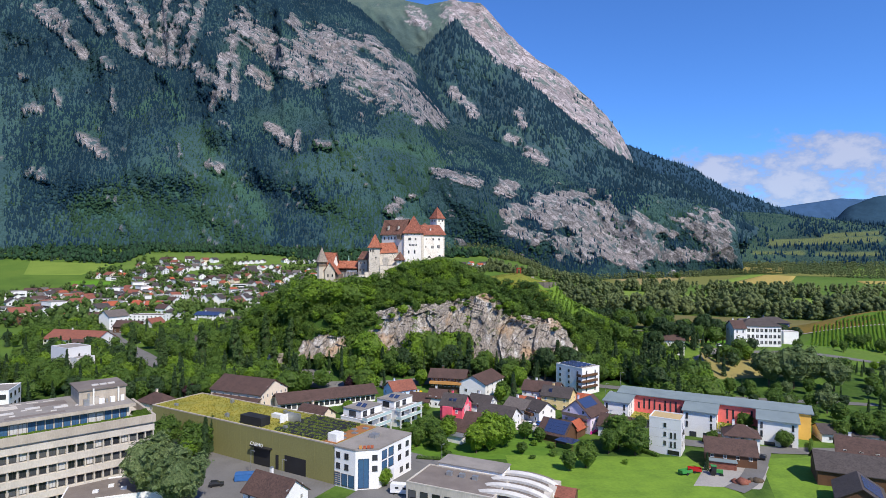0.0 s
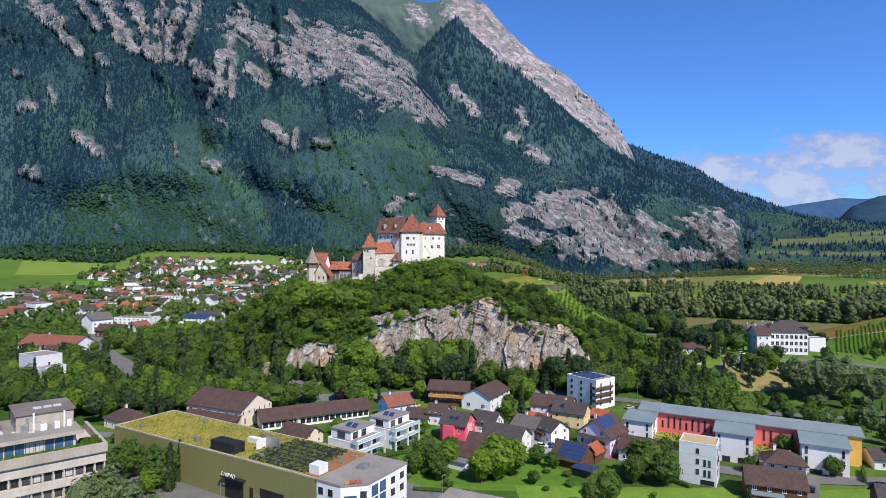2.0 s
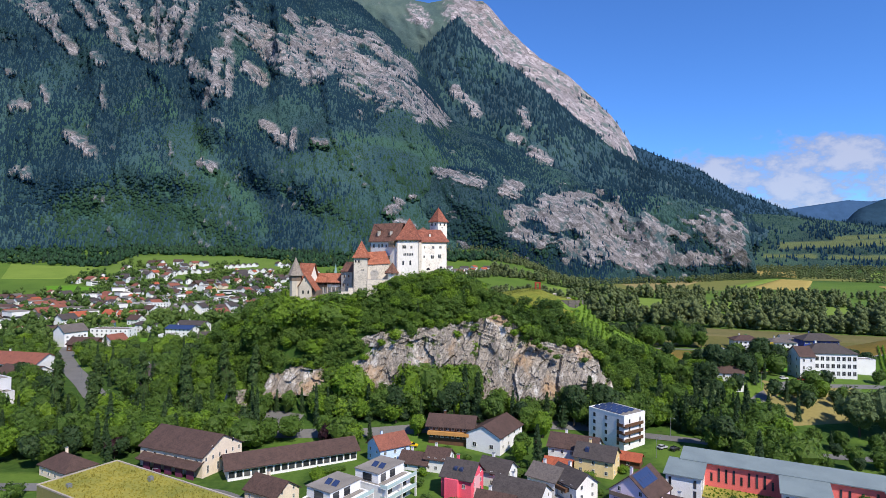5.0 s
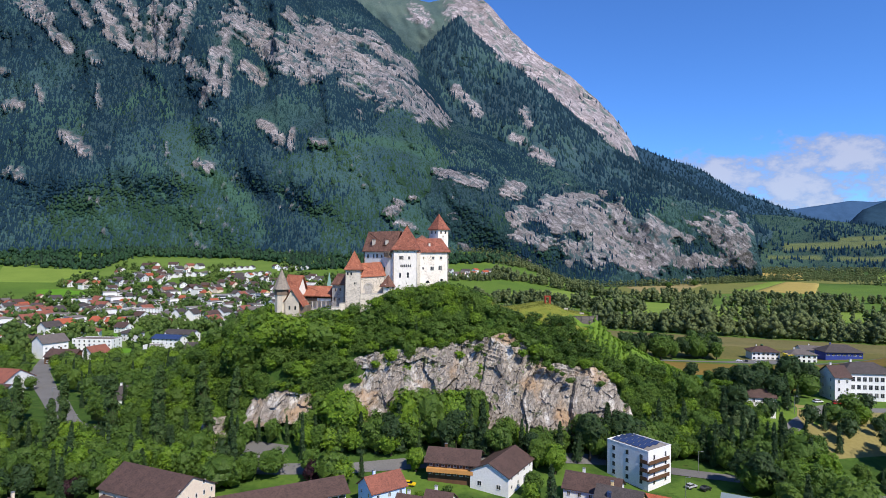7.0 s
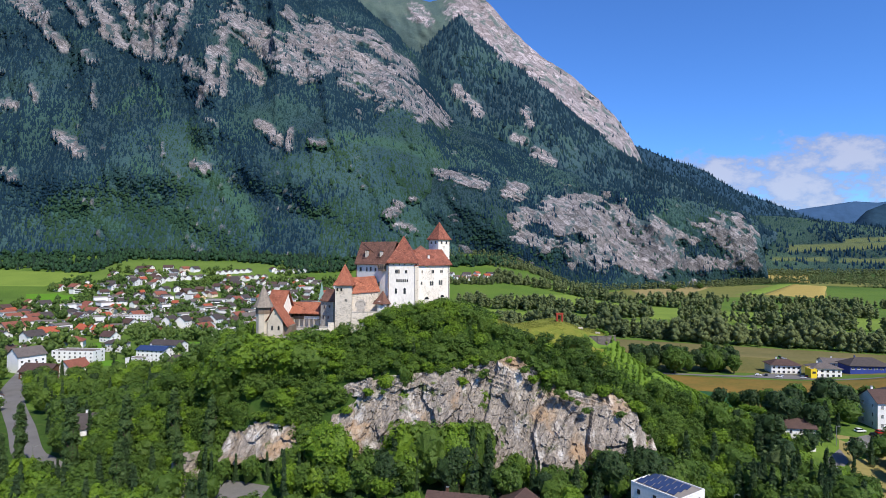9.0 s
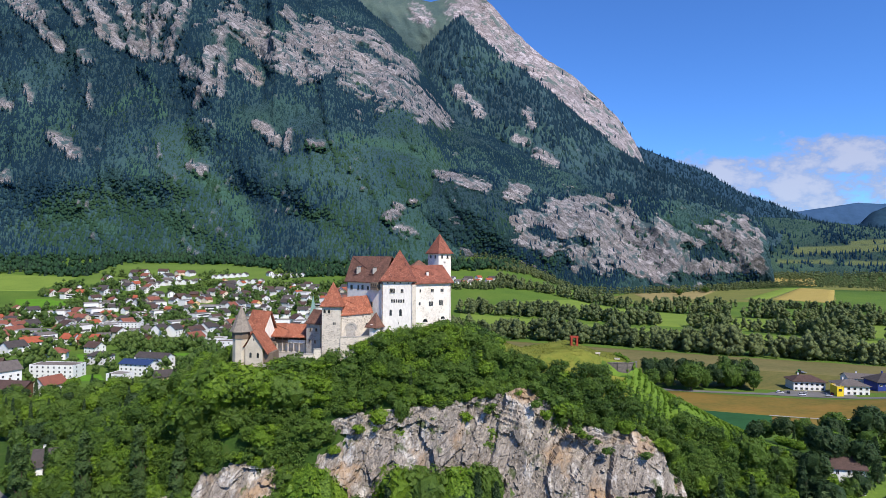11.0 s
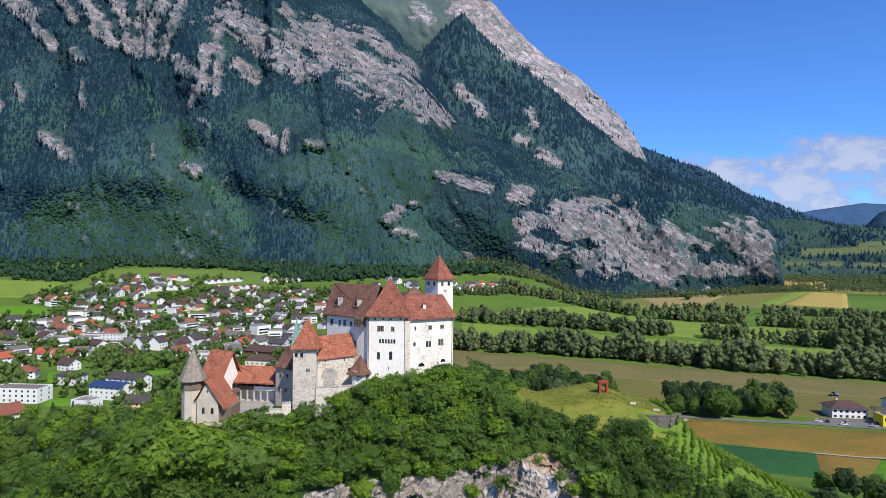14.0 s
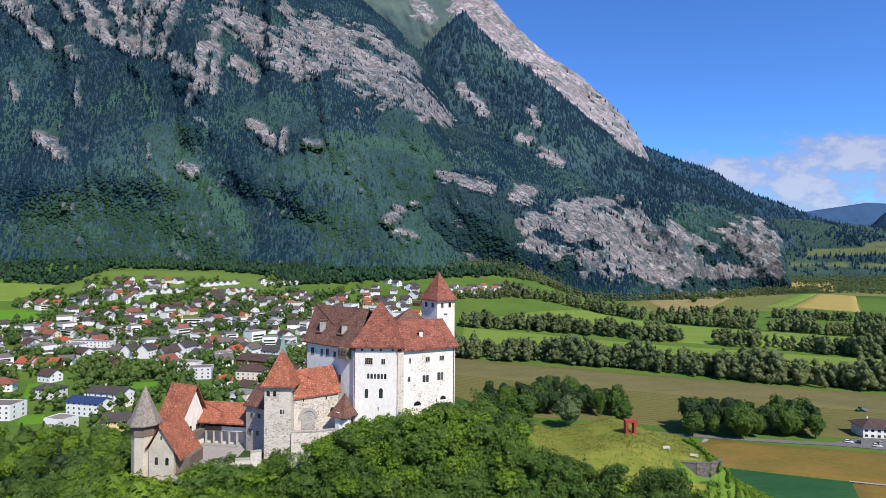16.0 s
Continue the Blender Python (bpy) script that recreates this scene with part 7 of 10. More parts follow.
house("white two-storey workshop with brown hipped roof", 247, 551, -8, 20, 13, 6.5, 10.0, "white", "brown_tile", "hip", rows=[("f", (1.0, 4.0), 6, 1.6, 1.3)], frame_mat="frame_dark", over=1.2)
house("white commercial building with grey hipped roof", 266, 534, -8, 18, 13, 6.5, 9.5, "white", "grey_tile", "hip", rows=[("f", (0.9, 3.9), 5, 1.6, 1.5), ("l", (0.9, 3.9), 2, 1.4, 1.5)], frame_mat="frame_dark", over=1.0)
house("bright yellow stair block of the commercial building", 254, 528.5, -8, 4, 9, 6.4, 6.4, "signal_yellow", "grey_roof", "flat", rows=[("f", (3.6,), 1, 2.0, 1.4)], frame_mat="frame_dark")
house("dark blue company hall with brown hipped roof", 302, 545, -4, 27, 15, 6.6, 11.5, "deep_blue", "dark_tile", "hip", rows=[("f", (3.9,), 7, 2.2, 1.2)], frame_mat="frame_white", over=1.2)
house("white two-storey hall behind the company hall", 296, 562, -14, 26, 14, 6.5, 9.0, "white", "grey_tile", "gable", rows=[("f", (1.4, 4.2), 6, 2.0, 1.2)])


# nearer houses of the far village, behind the wood
for lab, x, y, rz, w, d, e, r, wall, roof, kind, storeys in (
        ("tall white gabled apartment house with grey roof", -296, 532, 62, 18, 15, 12.0, 17.0, "white", "grey_tile", "gable", 3), ("long white flat-roofed apartment block", -283, 570, -3, 33, 14, 9.5, 9.5, "white", "dark_flat", "flat", 3),
        ("brown-roofed farmhouse by the main road", -268, 506, -8, 22, 12, 5.5, 10.0, "wood", "brown_tile", "gable", 1), ("white house with dark red gabled roof", -250, 512, 70, 14, 12, 7.5, 12.0, "white", "rust_tile", "gable", 2),
        ("white apartment house with solar roof", -229, 580, -12, 24, 12, 9.0, 11.5, "white", "solar", "gable", 3), ("white apartment house with dark roof", -228, 602, -12, 27, 12, 10.0, 13.0, "white", "dark_tile", "gable", 3),
        ("pale house with dark hipped roof", -283, 622, -10, 18, 12, 7.0, 10.0, "grey_white", "dark_tile", "hip", 2), ("yellow house with brown roof", -193, 548, 15, 14, 11, 6.5, 10.0, "yellow", "dark_tile", "gable", 2),
        ("white cubic house with grey roof", -222, 542, -12, 13, 11, 8.5, 8.5, "white", "grey_roof", "flat", 2), ("white house with bright red roof", -372, 724, -10, 14, 12, 6.0, 10.5, "white", "red_tile", "gable", 2),
        ("timber house with bright red roof", -352, 722, 5, 18, 12, 6.0, 10.0, "wood", "red_tile", "gable", 2), ("grey modern apartment house", -205, 692, 12, 18, 13, 9.5, 9.5, "grey_white", "dark_flat", "flat", 3),
        ("white flat-roofed house among garden trees", -228, 722, -6, 20, 12, 8.0, 8.0, "white", "grey_roof", "flat", 2), ("cream house with brown hipped roof", -162, 690, -8, 22, 13, 8.0, 12.0, "cream", "brown_tile", "hip", 2),
        ("long barn with wide brown roof", -172, 752, -18, 44, 22, 5.5, 9.5, "wood", "brown_tile", "gable", 1), ("white house with grey gabled roof", -206, 742, 40, 15, 12, 7.0, 11.5, "white", "grey_tile", "gable", 2),
        ("small white cottage with red roof", -176, 664, 55, 11, 9, 5.0, 8.5, "white", "red_tile", "gable", 1), ("long white row of flats with loggias", -378, 826, -4, 46, 12, 9.0, 9.0, "white", "dark_flat", "flat", 3),
        ("white gabled house in stepped row", -310, 778, 78, 13, 12, 9.0, 14.0, "white", "dark_tile", "gable", 3), ("white gabled house in stepped row", -296, 782, 78, 13, 12, 9.0, 14.0, "white", "dark_tile", "gable", 3),
        ("white gabled house in stepped row", -268, 800, 78, 13, 12, 9.0, 14.0, "white", "dark_tile", "gable", 3), ("white house with old red hipped roof", -330, 640, 20, 15, 12, 6.0, 10.0, "white", "rust_tile", "hip", 2),
        ("dark brown house by the meadow", -346, 590, 20, 13, 10, 5.5, 9.5, "wood", "brown_tile", "gable", 1), ("white house with brown roof", -318, 674, -20, 14, 11, 6.0, 10.0, "white", "brown_tile", "gable", 2)):
    house(lab, x, y, rz, w, d, e, r, wall, roof, kind, rows=[("f", tuple(1.2 + 3.0 * i for i in range(storeys)), max(2, int(w / 4)), 1.5, 1.5), ("r", tuple(1.2 + 3.0 * i for i in range(storeys)), 2, 1.4, 1.5)], over=0.3 if kind == "flat" else 0.8)


# ---- fields, roads and yards: thin sheets that follow the land ----
def sheet(name, label, category, corners, material, lift=0.12, step=6.0, kind="structure"):
    """A four-cornered patch of field, road or yard."""
    p = [np.array(c, dtype=float) for c in corners]
    la, lb = max(np.linalg.norm(p[1] - p[0]), np.linalg.norm(p[2] - p[3])), max(np.linalg.norm(p[3] - p[0]), np.linalg.norm(p[2] - p[1]))
    na, nb = max(2, int(la / step) + 1), max(2, int(lb / step) + 1)
    es, et = 2.5 / la, 2.5 / lb                # the rim sinks into the ground
    s, t = np.meshgrid(np.concatenate([[-es], np.linspace(0, 1, na), [1 + es]]), np.concatenate([[-et], np.linspace(0, 1, nb), [1 + et]]))
    rise = np.where((s < 0) | (s > 1) | (t < 0) | (t > 1), -0.5, lift)
    q = [(1 - s) * (1 - t) * p[0][k] + s * (1 - t) * p[1][k] + s * t * p[2][k] + (1 - s) * t * p[3][k] for k in (0, 1)]
    me = mesh_from(name, np.stack([q[0], q[1], land(q[0], q[1]) + rise], 2).reshape(-1, 3), grid_faces(na + 2, nb + 2), M[material], True)
    return solid(name, me, label, category, kind)


ROADS = []


def road(label, pts, width, material="asphalt", lift=0.2, name="road"):
    """A road along plan points."""
    p = np.array(pts, dtype=float)
    seg = np.linalg.norm(np.diff(p, axis=0), axis=1)
    d = np.concatenate([[0], np.cumsum(seg)])
    s = np.arange(0, d[-1], 3.0)
    c = np.stack([np.interp(s, d, p[:, 0]), np.interp(s, d, p[:, 1])], 1)
    for _ in range(6):
        c[1:-1] = (c[:-2] + 2 * c[1:-1] + c[2:]) / 4
    tang = np.gradient(c, axis=0)
    tang /= np.linalg.norm(tang, axis=1)[:, None]
    nrm = np.stack([-tang[:, 1], tang[:, 0]], 1)
    cols = [c + nrm * (k * width / 2) for k in (-1, -0.33, 0.33, 1)]
    v = np.stack(cols, 1).reshape(-1, 2)
    z = land(v[:, 0], v[:, 1]) + lift
    me = mesh_from(name, np.column_stack([v, z]), grid_faces(4, len(c)), M[material], True)
    for q in c[::2]:
        ROADS.append((q[0], q[1], width / 2 + 1.0))
    return solid(name, me, label, "road", "structure")


for nm, c1, c2, sc in (("tan_field", (0.162, 0.142, 0.060), (0.110, 0.112, 0.042), 0.03), ("pale_field", (0.165, 0.170, 0.052), (0.110, 0.132, 0.038), 0.03), ("ochre_field", (0.215, 0.138, 0.036), (0.085, 0.105, 0.026), 0.035),
                       ("crop_field", (0.030, 0.096, 0.036), (0.022, 0.070, 0.024), 0.05), ("bright_field", (0.17, 0.240, 0.045), (0.125, 0.190, 0.036), 0.02), ("straw_field", (0.28, 0.225, 0.10), (0.22, 0.185, 0.08), 0.02), ("garden_grass", (0.10, 0.19, 0.025), (0.06, 0.13, 0.02), 0.12), ("terrace_grass", (0.125, 0.205, 0.03), (0.07, 0.135, 0.022), 0.15), ("knoll", (0.200, 0.205, 0.040), (0.095, 0.150, 0.024), 0.22), ("playing_field", (0.105, 0.235, 0.022), (0.085, 0.20, 0.020), 0.05), ("slope_field", (0.125, 0.19, 0.04), (0.085, 0.145, 0.03), 0.012), ("gold_field", (0.36, 0.28, 0.085), (0.29, 0.235, 0.07), 0.02)):
    M[nm] = surface(nm, c1, c2, sc, 0.35, 0.95, relief=0.6, depth=0.4, spec=0.05, stretch=(1.0, 1.6, 1.0))


def swath_mat(name, grass, cut, turn, pitch):
    """A mown meadow: pale swaths of cut hay in uneven parallel lines."""
    m, nt, lk, b = node_mat(name, 0.95, spec=0.05)
    tc, mp, wv = nt.new("ShaderNodeTexCoord"), nt.new("ShaderNodeMapping"), nt.new("ShaderNodeTexWave")
    mp.inputs["Rotation"].default_value = (0, 0, radians(turn))
    wv.inputs["Scale"].default_value, wv.inputs["Distortion"].default_value = 0.314 / pitch, 2.5
    wv.bands_direction = "Y"
    wv.inputs["Detail"].default_value, wv.inputs["Detail Scale"].default_value = 3, 0.6
    lk.new(tc.outputs["Object"], mp.inputs[0]), lk.new(mp.outputs[0], wv.inputs[0])
    line = ramp(nt, lk, wv.outputs[0], [(0.35, grass), (0.7, cut)])
    c = mixed(nt, lk, ramp(nt, lk, tex(nt, lk, "noise", 0.02, 5), [(0.35, (0.25, 0.25, 0.25)), (0.65, (0.8, 0.8, 0.8))]), grass, line)
    small = tex(nt, lk, "noise", 0.5, 5)
    c = mixed(nt, lk, 0.3, c, ramp(nt, lk, small, [(0.3, shade(grass, 0.6)), (0.7, shade(cut, 1.15))]))
    lk.new(c, b.inputs["Base Color"])
    bump(nt, lk, b, small, 0.6, 0.3)
    return m


M["mown_field"] = swath_mat("mown_hay_swaths", (0.105, 0.112, 0.035), (0.190, 0.155, 0.055), 21, 5.0)

F = lambda n, lab, c, m, lift=0.3: sheet("field", lab, "field", c, m, lift, 14.0)
F(1, "mown tan hay field on the valley floor", [(0, 600), (430, 500), (450, 605), (4, 795)], "mown_field")
F(1, "tan stubble strip in the hay field", [(0, 716), (420, 556), (440, 612), (0, 786)], "tan_field", 0.6)
F(1, "ochre ripe meadow beside the valley road", [(100, 508), (330, 428), (420, 458), (150, 541)], "ochre_field")
F(1, "dark green crop field beside the meadow", [(90, 509), (182, 477), (163, 440), (76, 470)], "crop_field", 0.4)
F(1, "ochre corner of ripe meadow by the pitch", [(184, 475), (207, 467), (180, 438), (165, 442)], "ochre_field", 0.4)
F(1, "bright green mown playing field", [(210, 466), (262, 449), (232, 414), (183, 436)], "playing_field", 0.4)
F(1, "ochre grass beyond the playing field", [(180, 434), (230, 410), (222, 398), (170, 420)], "ochre_field", 0.4)
F(1, "fresh green strip between tree belts", [(10, 832), (340, 702), (438, 811), (20, 978)], "bright_field")
F(1, "fresh green strip along the river wood", [(342, 702), (640, 570), (760, 640), (440, 811)], "bright_field")
F(1, "pale green strip between tree belts", [(20, 1010), (440, 848), (433, 1014), (217, 1160)], "bright_field")
F(1, "pale green strip along the outer belt", [(442, 848), (800, 650), (900, 750), (436, 1014)], "bright_field")
F(1, "broad pale field beyond the tree belts", [(236, 1230), (816, 1385), (1029, 1730), (440, 1560)], "pale_field", 0.8)
F(1, "tan harvested field beyond the belts", [(396, 1278), (506, 1368), (700, 1660), (440, 1530)], "straw_field", 1.3)
F(1, "bright green field beside the golden grain", [(628, 1400), (678, 1400), (925, 1700), (880, 1690)], "bright_field", 1.2)
F(1, "golden grain field across the valley", [(692, 1400), (767, 1320), (978, 1640), (930, 1700)], "gold_field", 1.3)
F(1, "bright green wedge before the harvested field", [(233, 1283), (330, 1262), (380, 1320), (300, 1400)], "bright_field", 1.2)
F(1, "pale field at the far side", [(930, 1680), (1120, 1640), (1230, 1760), (1060, 1800)], "pale_field", 1.5)
F(1, "far golden field below the hill", [(1000, 1400), (1400, 1290), (1450, 1370), (1040, 1480)], "gold_field", 1.5)
F(1, "far yellow field up the valley", [(900, 1800), (1020, 1780), (1200, 2080), (1060, 2120)], "gold_field", 2.0)
F(1, "far green field up the valley", [(1180, 1700), (1500, 1640), (1700, 1960), (1400, 2040)], "bright_field", 2.0)
F(1, "sunny meadow below the mountain forest", [(-657, 1195), (-277, 1240), (-354, 1385), (-720, 1400)], "slope_field", 0.5)
F(1, "fresh meadow at the edge of the far village", [(-800, 1128), (-690, 1128), (-700, 1255), (-900, 1290)], "bright_field", 0.5)
F(1, "dry mown slope below the school house", [(141, 313), (192, 320), (198, 350), (152, 347)], "dry_meadow", 0.25)
sheet("lawn", "bright green mown meadow by the farm", "lawn", [(26, 140), (88, 150), (84, 203), (22, 204)], "lawn", 0.1, 4)
sheet("lawn", "bright green mown meadow across the lane", "lawn", [(92, 160), (140, 168), (130, 200), (107, 199)], "lawn", 0.1, 4)
sheet("lawn", "garden lawn between village houses", "lawn", [(-16, 202), (40, 200), (36, 228), (-14, 236)], "garden_grass", 0.08, 4)
sheet("lawn", "sunny grass on the castle knoll", "lawn", [(20, 344), (62, 344.5), (64, 378), (20, 378)], "knoll", 0.3, 2.0)
sheet("lawn", "grassy vine terraces below the knoll", "lawn", [(57, 338), (80, 340), (84, 378), (63, 378)], "terrace_grass", 0.26, 2.0)
sheet("lawn", "grassy lower slope of the vine terraces", "lawn", [(82, 350), (124, 352), (120, 398), (82, 400)], "terrace_grass", 0.26, 2.0)
sheet("yard", "grey asphalt yard before the casino", "yard", [(-113, 225), (-32, 177.6), (-50, 142), (-102, 172)], "asphalt", 0.1, 4)
sheet("yard", "asphalt car park beside the commercial block", "yard", [(-36, 150), (0, 168), (8, 196), (-12, 200)], "asphalt", 0.12, 4)
sheet("yard", "asphalt car park beside the valley road", "yard", [(214, 537), (262, 522), (266, 540), (232, 546)], "asphalt", 0.25, 6)
sheet("yard", "sandy verge by the car park", "yard", [(-3, 182), (6, 180), (10, 190), (0, 196)], "sand", 0.2, 4)
sheet("yard", "pale farm yard with clutter", "yard", [(76, 178), (94, 175), (106, 192), (88, 196)], "pale_paving", 0.15, 4)
sheet("yard", "paved yard between village houses", "yard", [(24, 236), (44, 228), (50, 244), (30, 250)], "pale_paving", 0.12, 4)
road("village lane past the farm", [(86, 174), (92, 178), (99, 187), (108, 201), (114, 210)], 6.0)
road("village street before the school", [(60, 222), (84, 220), (104, 210), (118, 206), (145, 204), (190, 200)], 7.0)
road("village street behind the hall", [(-150, 250), (-110, 250), (-70, 248), (-30, 215), (0, 196), (10, 170), (16, 120)], 6.0)
road("main road curving through the trees", [(-60, 308), (-107, 318), (-136, 330), (-150, 337), (-175, 362), (-200, 394), (-232, 432), (-264, 474), (-300, 540), (-340, 600), (-400, 650)], 11.0)
road("street along the wood", [(-90, 300), (-40, 300), (20, 310), (60, 312), (100, 300), (140, 282), (200, 270)], 6.0)
road("valley road past the fields", [(120, 552), (150, 546), (165, 543), (212, 534), (250, 520), (300, 500), (420, 470)], 6.0, "asphalt")
road("pale footpath from the knoll to the road", [(112, 492), (128, 512), (146, 543)], 2.4, "pale_paving")
road("trodden path down from the sculpture", [(46, 356.5), (47.5, 355.0), (50.5, 353.6), (53, 352.0)], 0.7, "dry_meadow", 0.42)
road("narrow path between the fields", [(182, 477), (207, 468.5), (225, 464), (262, 451), (330, 426)], 1.6, "pale_paving", 0.6)
road("lane to the school house", [(126, 320), (150, 338), (172, 352), (215, 352), (260, 345)], 5.0)
road("straight lane in the far village", [(-214, 1020), (-205, 1100), (-190, 1180), (-150, 1260)], 7.0, "pale_paving", 0.6)


# ---- trees ----
def ico():
    p = (1 + 5 ** 0.5) / 2
    v = np.array([(-1, p, 0), (1, p, 0), (-1, -p, 0), (1, -p, 0), (0, -1, p), (0, 1, p), (0, -1, -p), (0, 1, -p), (p, 0, -1), (p, 0, 1), (-p, 0, -1), (-p, 0, 1)]) / math.hypot(1, p)
    f = np.array([(0, 11, 5), (0, 5, 1), (0, 1, 7), (0, 7, 10), (0, 10, 11), (1, 5, 9), (5, 11, 4), (11, 10, 2), (10, 7, 6), (7, 1, 8), (3, 9, 4), (3, 4, 2), (3, 2, 6), (3, 6, 8), (3, 8, 9), (4, 9, 5), (2, 4, 11), (6, 2, 10), (8, 6, 7), (9, 8, 1)])
    return v, f


ICO_V, ICO_F = ico()


def lumps(c, r, rng, jitter=0.35):
    """Uneven rounded masses at centres c with radii r (n, 3): joined triangles."""
    n = len(c)
    k = 1 + rng.uniform(-jitter, jitter, (n, 12, 1))
    v = c[:, None, :] + ICO_V[None] * k * r[:, None, :]
    f = ICO_F[None] + (np.arange(n) * 12)[:, None, None]
    return v.reshape(-1, 3), f.reshape(-1, 3)


def crowns(c, r, rng):
    """Small far crowns at centres c with radii r (n, 3): uneven eight-sided masses, each turned its own way."""
    n = len(c)
    a = rng.uniform(0, 2 * np.pi, n)
    ca, sa, o = np.cos(a), np.sin(a), np.zeros(n)
    v = np.stack([np.stack(p, 1) for p in ((ca, sa, o), (-sa, ca, o), (-ca, -sa, o), (sa, -ca, o), (o, o, o + 1), (o, o, o - 0.8))], 1)
    v[:, :4, 2] += rng.uniform(-0.25, 0.25, (n, 4))
    v = c[:, None, :] + v * (1.1 + rng.uniform(-0.3, 0.3, (n, 6, 1))) * r[:, None, :]
    f = np.array([(0, 1, 4), (1, 2, 4), (2, 3, 4), (3, 0, 4), (1, 0, 5), (2, 1, 5), (3, 2, 5), (0, 3, 5)])
    return v.reshape(-1, 3), (f[None] + (np.arange(n) * 6)[:, None, None]).reshape(-1, 3)


def domes(c, r, rng):
    """Crowns of a closed far canopy at centres c with radii r (n, 3): uneven five-sided caps."""
    n = len(c)
    a = rng.uniform(0, 2 * np.pi, (n, 1)) + np.arange(5) * 2 * np.pi / 5
    k = rng.uniform(0.75, 1.25, (n, 5))
    rim = np.stack([np.cos(a) * k, np.sin(a) * k, rng.uniform(-0.9, -0.5, (n, 5))], 2)
    top = np.stack([rng.uniform(-0.2, 0.2, n), rng.uniform(-0.2, 0.2, n), rng.uniform(0.6, 1.0, n)], 1)[:, None]
    v = c[:, None, :] + np.concatenate([rim, top], 1) * r[:, None, :]
    f = np.array([(i, (i + 1) % 5, 5) for i in range(5)])
    return v.reshape(-1, 3), (f[None] + (np.arange(n) * 6)[:, None, None]).reshape(-1, 3)


def spires(c, r, h, rng, sides=6, tiers=((0.0, 0.68, 1.0), (0.36, 1.0, 0.66))):
    """Conifer crowns at feet c: stacked ragged cones each."""
    n = len(c)
    a = np.arange(sides) * 2 * np.pi / sides
    out_v, out_f, base = [], [], 0
    for lo, hi, k in tiers:
        rr = r[:, None] * k * rng.uniform(0.7, 1.2, (n, sides))
        ringv = np.stack([c[:, None, 0] + rr * np.cos(a), c[:, None, 1] + rr * np.sin(a), np.broadcast_to(c[:, None, 2] + (h * lo)[:, None], (n, sides)) + rng.uniform(-0.06, 0.06, (n, sides)) * h[:, None]], 2)
        tip = np.stack([c[:, 0], c[:, 1], c[:, 2] + h * hi], 1)[:, None]
        v = np.concatenate([ringv, tip], 1)
        idx = np.arange(sides)
        f = np.stack([idx, (idx + 1) % sides, np.full(sides, sides)], 1)[None] + (np.arange(n) * (sides + 1))[:, None, None] + base
        base += n * (sides + 1)
        out_v.append(v.reshape(-1, 3)), out_f.append(f.reshape(-1, 3))
    return np.concatenate(out_v), np.concatenate(out_f)


def leaves(c, size, rng, outward, tilt=0.8, corners=4):
    """Small leafy sprays: one bent quad or a three-cornered spray at each centre, facing roughly outward."""
    n = len(c)
    nrm = outward + rng.normal(0, tilt, (n, 3))
    nrm /= np.linalg.norm(nrm, axis=1)[:, None] + 1e-6
    t = np.cross(nrm, rng.normal(0, 1, (n, 3)))
    t /= np.linalg.norm(t, axis=1)[:, None] + 1e-6
    b = np.cross(nrm, t)
    s = (size * rng.uniform(0.6, 1.3, n))[:, None]
    if corners == 3:
        v = np.stack([c - t * s, c + t * s * 0.8 - b * s * 0.9, c + t * s * 0.5 + b * s], 1)
        return v.reshape(-1, 3), np.arange(n * 3).reshape(n, 3)
    v = np.stack([c - t * s, c - b * s * 0.6 + nrm * s * 0.15, c + t * s * 1.1, c + b * s * 0.65 + nrm * s * 0.2], 1)
    f = np.arange(n * 4).reshape(n, 4)
    f = np.concatenate([f[:, [0, 1, 2]], f[:, [0, 2, 3]]])
    return v.reshape(-1, 3), f


def join(*pairs):
    vs, fs, o = [], [], 0
    for v, f in pairs:
        vs.append(v), fs.append(f + o)
        o += len(v)
    return np.concatenate(vs), np.concatenate(fs)


def trunk_bm(h, r, limbs, rng, spread):
    bm = bmesh.new()

    def stem(p, q, r0, r1, n=7):
        d = Vector(q) - Vector(p)
        m = Matrix.Translation((Vector(p) + Vector(q)) / 2) @ d.to_track_quat("Z", "Y").to_matrix().to_4x4()
        bmesh.ops.create_cone(bm, segments=n, radius1=r0, radius2=r1, depth=d.length, matrix=m, cap_ends=True)
    stem((0, 0, -0.6), (0.1, 0.05, h * 0.5), r, r * 0.7)
    stem((0.1, 0.05, h * 0.5), (0.0, 0.1, h * 0.92), r * 0.7, r * 0.15)
    for i in range(limbs):
        a, z = i * 2.4 + rng.uniform(-0.4, 0.4), h * rng.uniform(0.3, 0.6)
        stem((0.05, 0.03, z), (math.cos(a) * spread, math.sin(a) * spread, z + h * 0.22), r * 0.4, r * 0.1, 5)
    return bm


LITE = {}


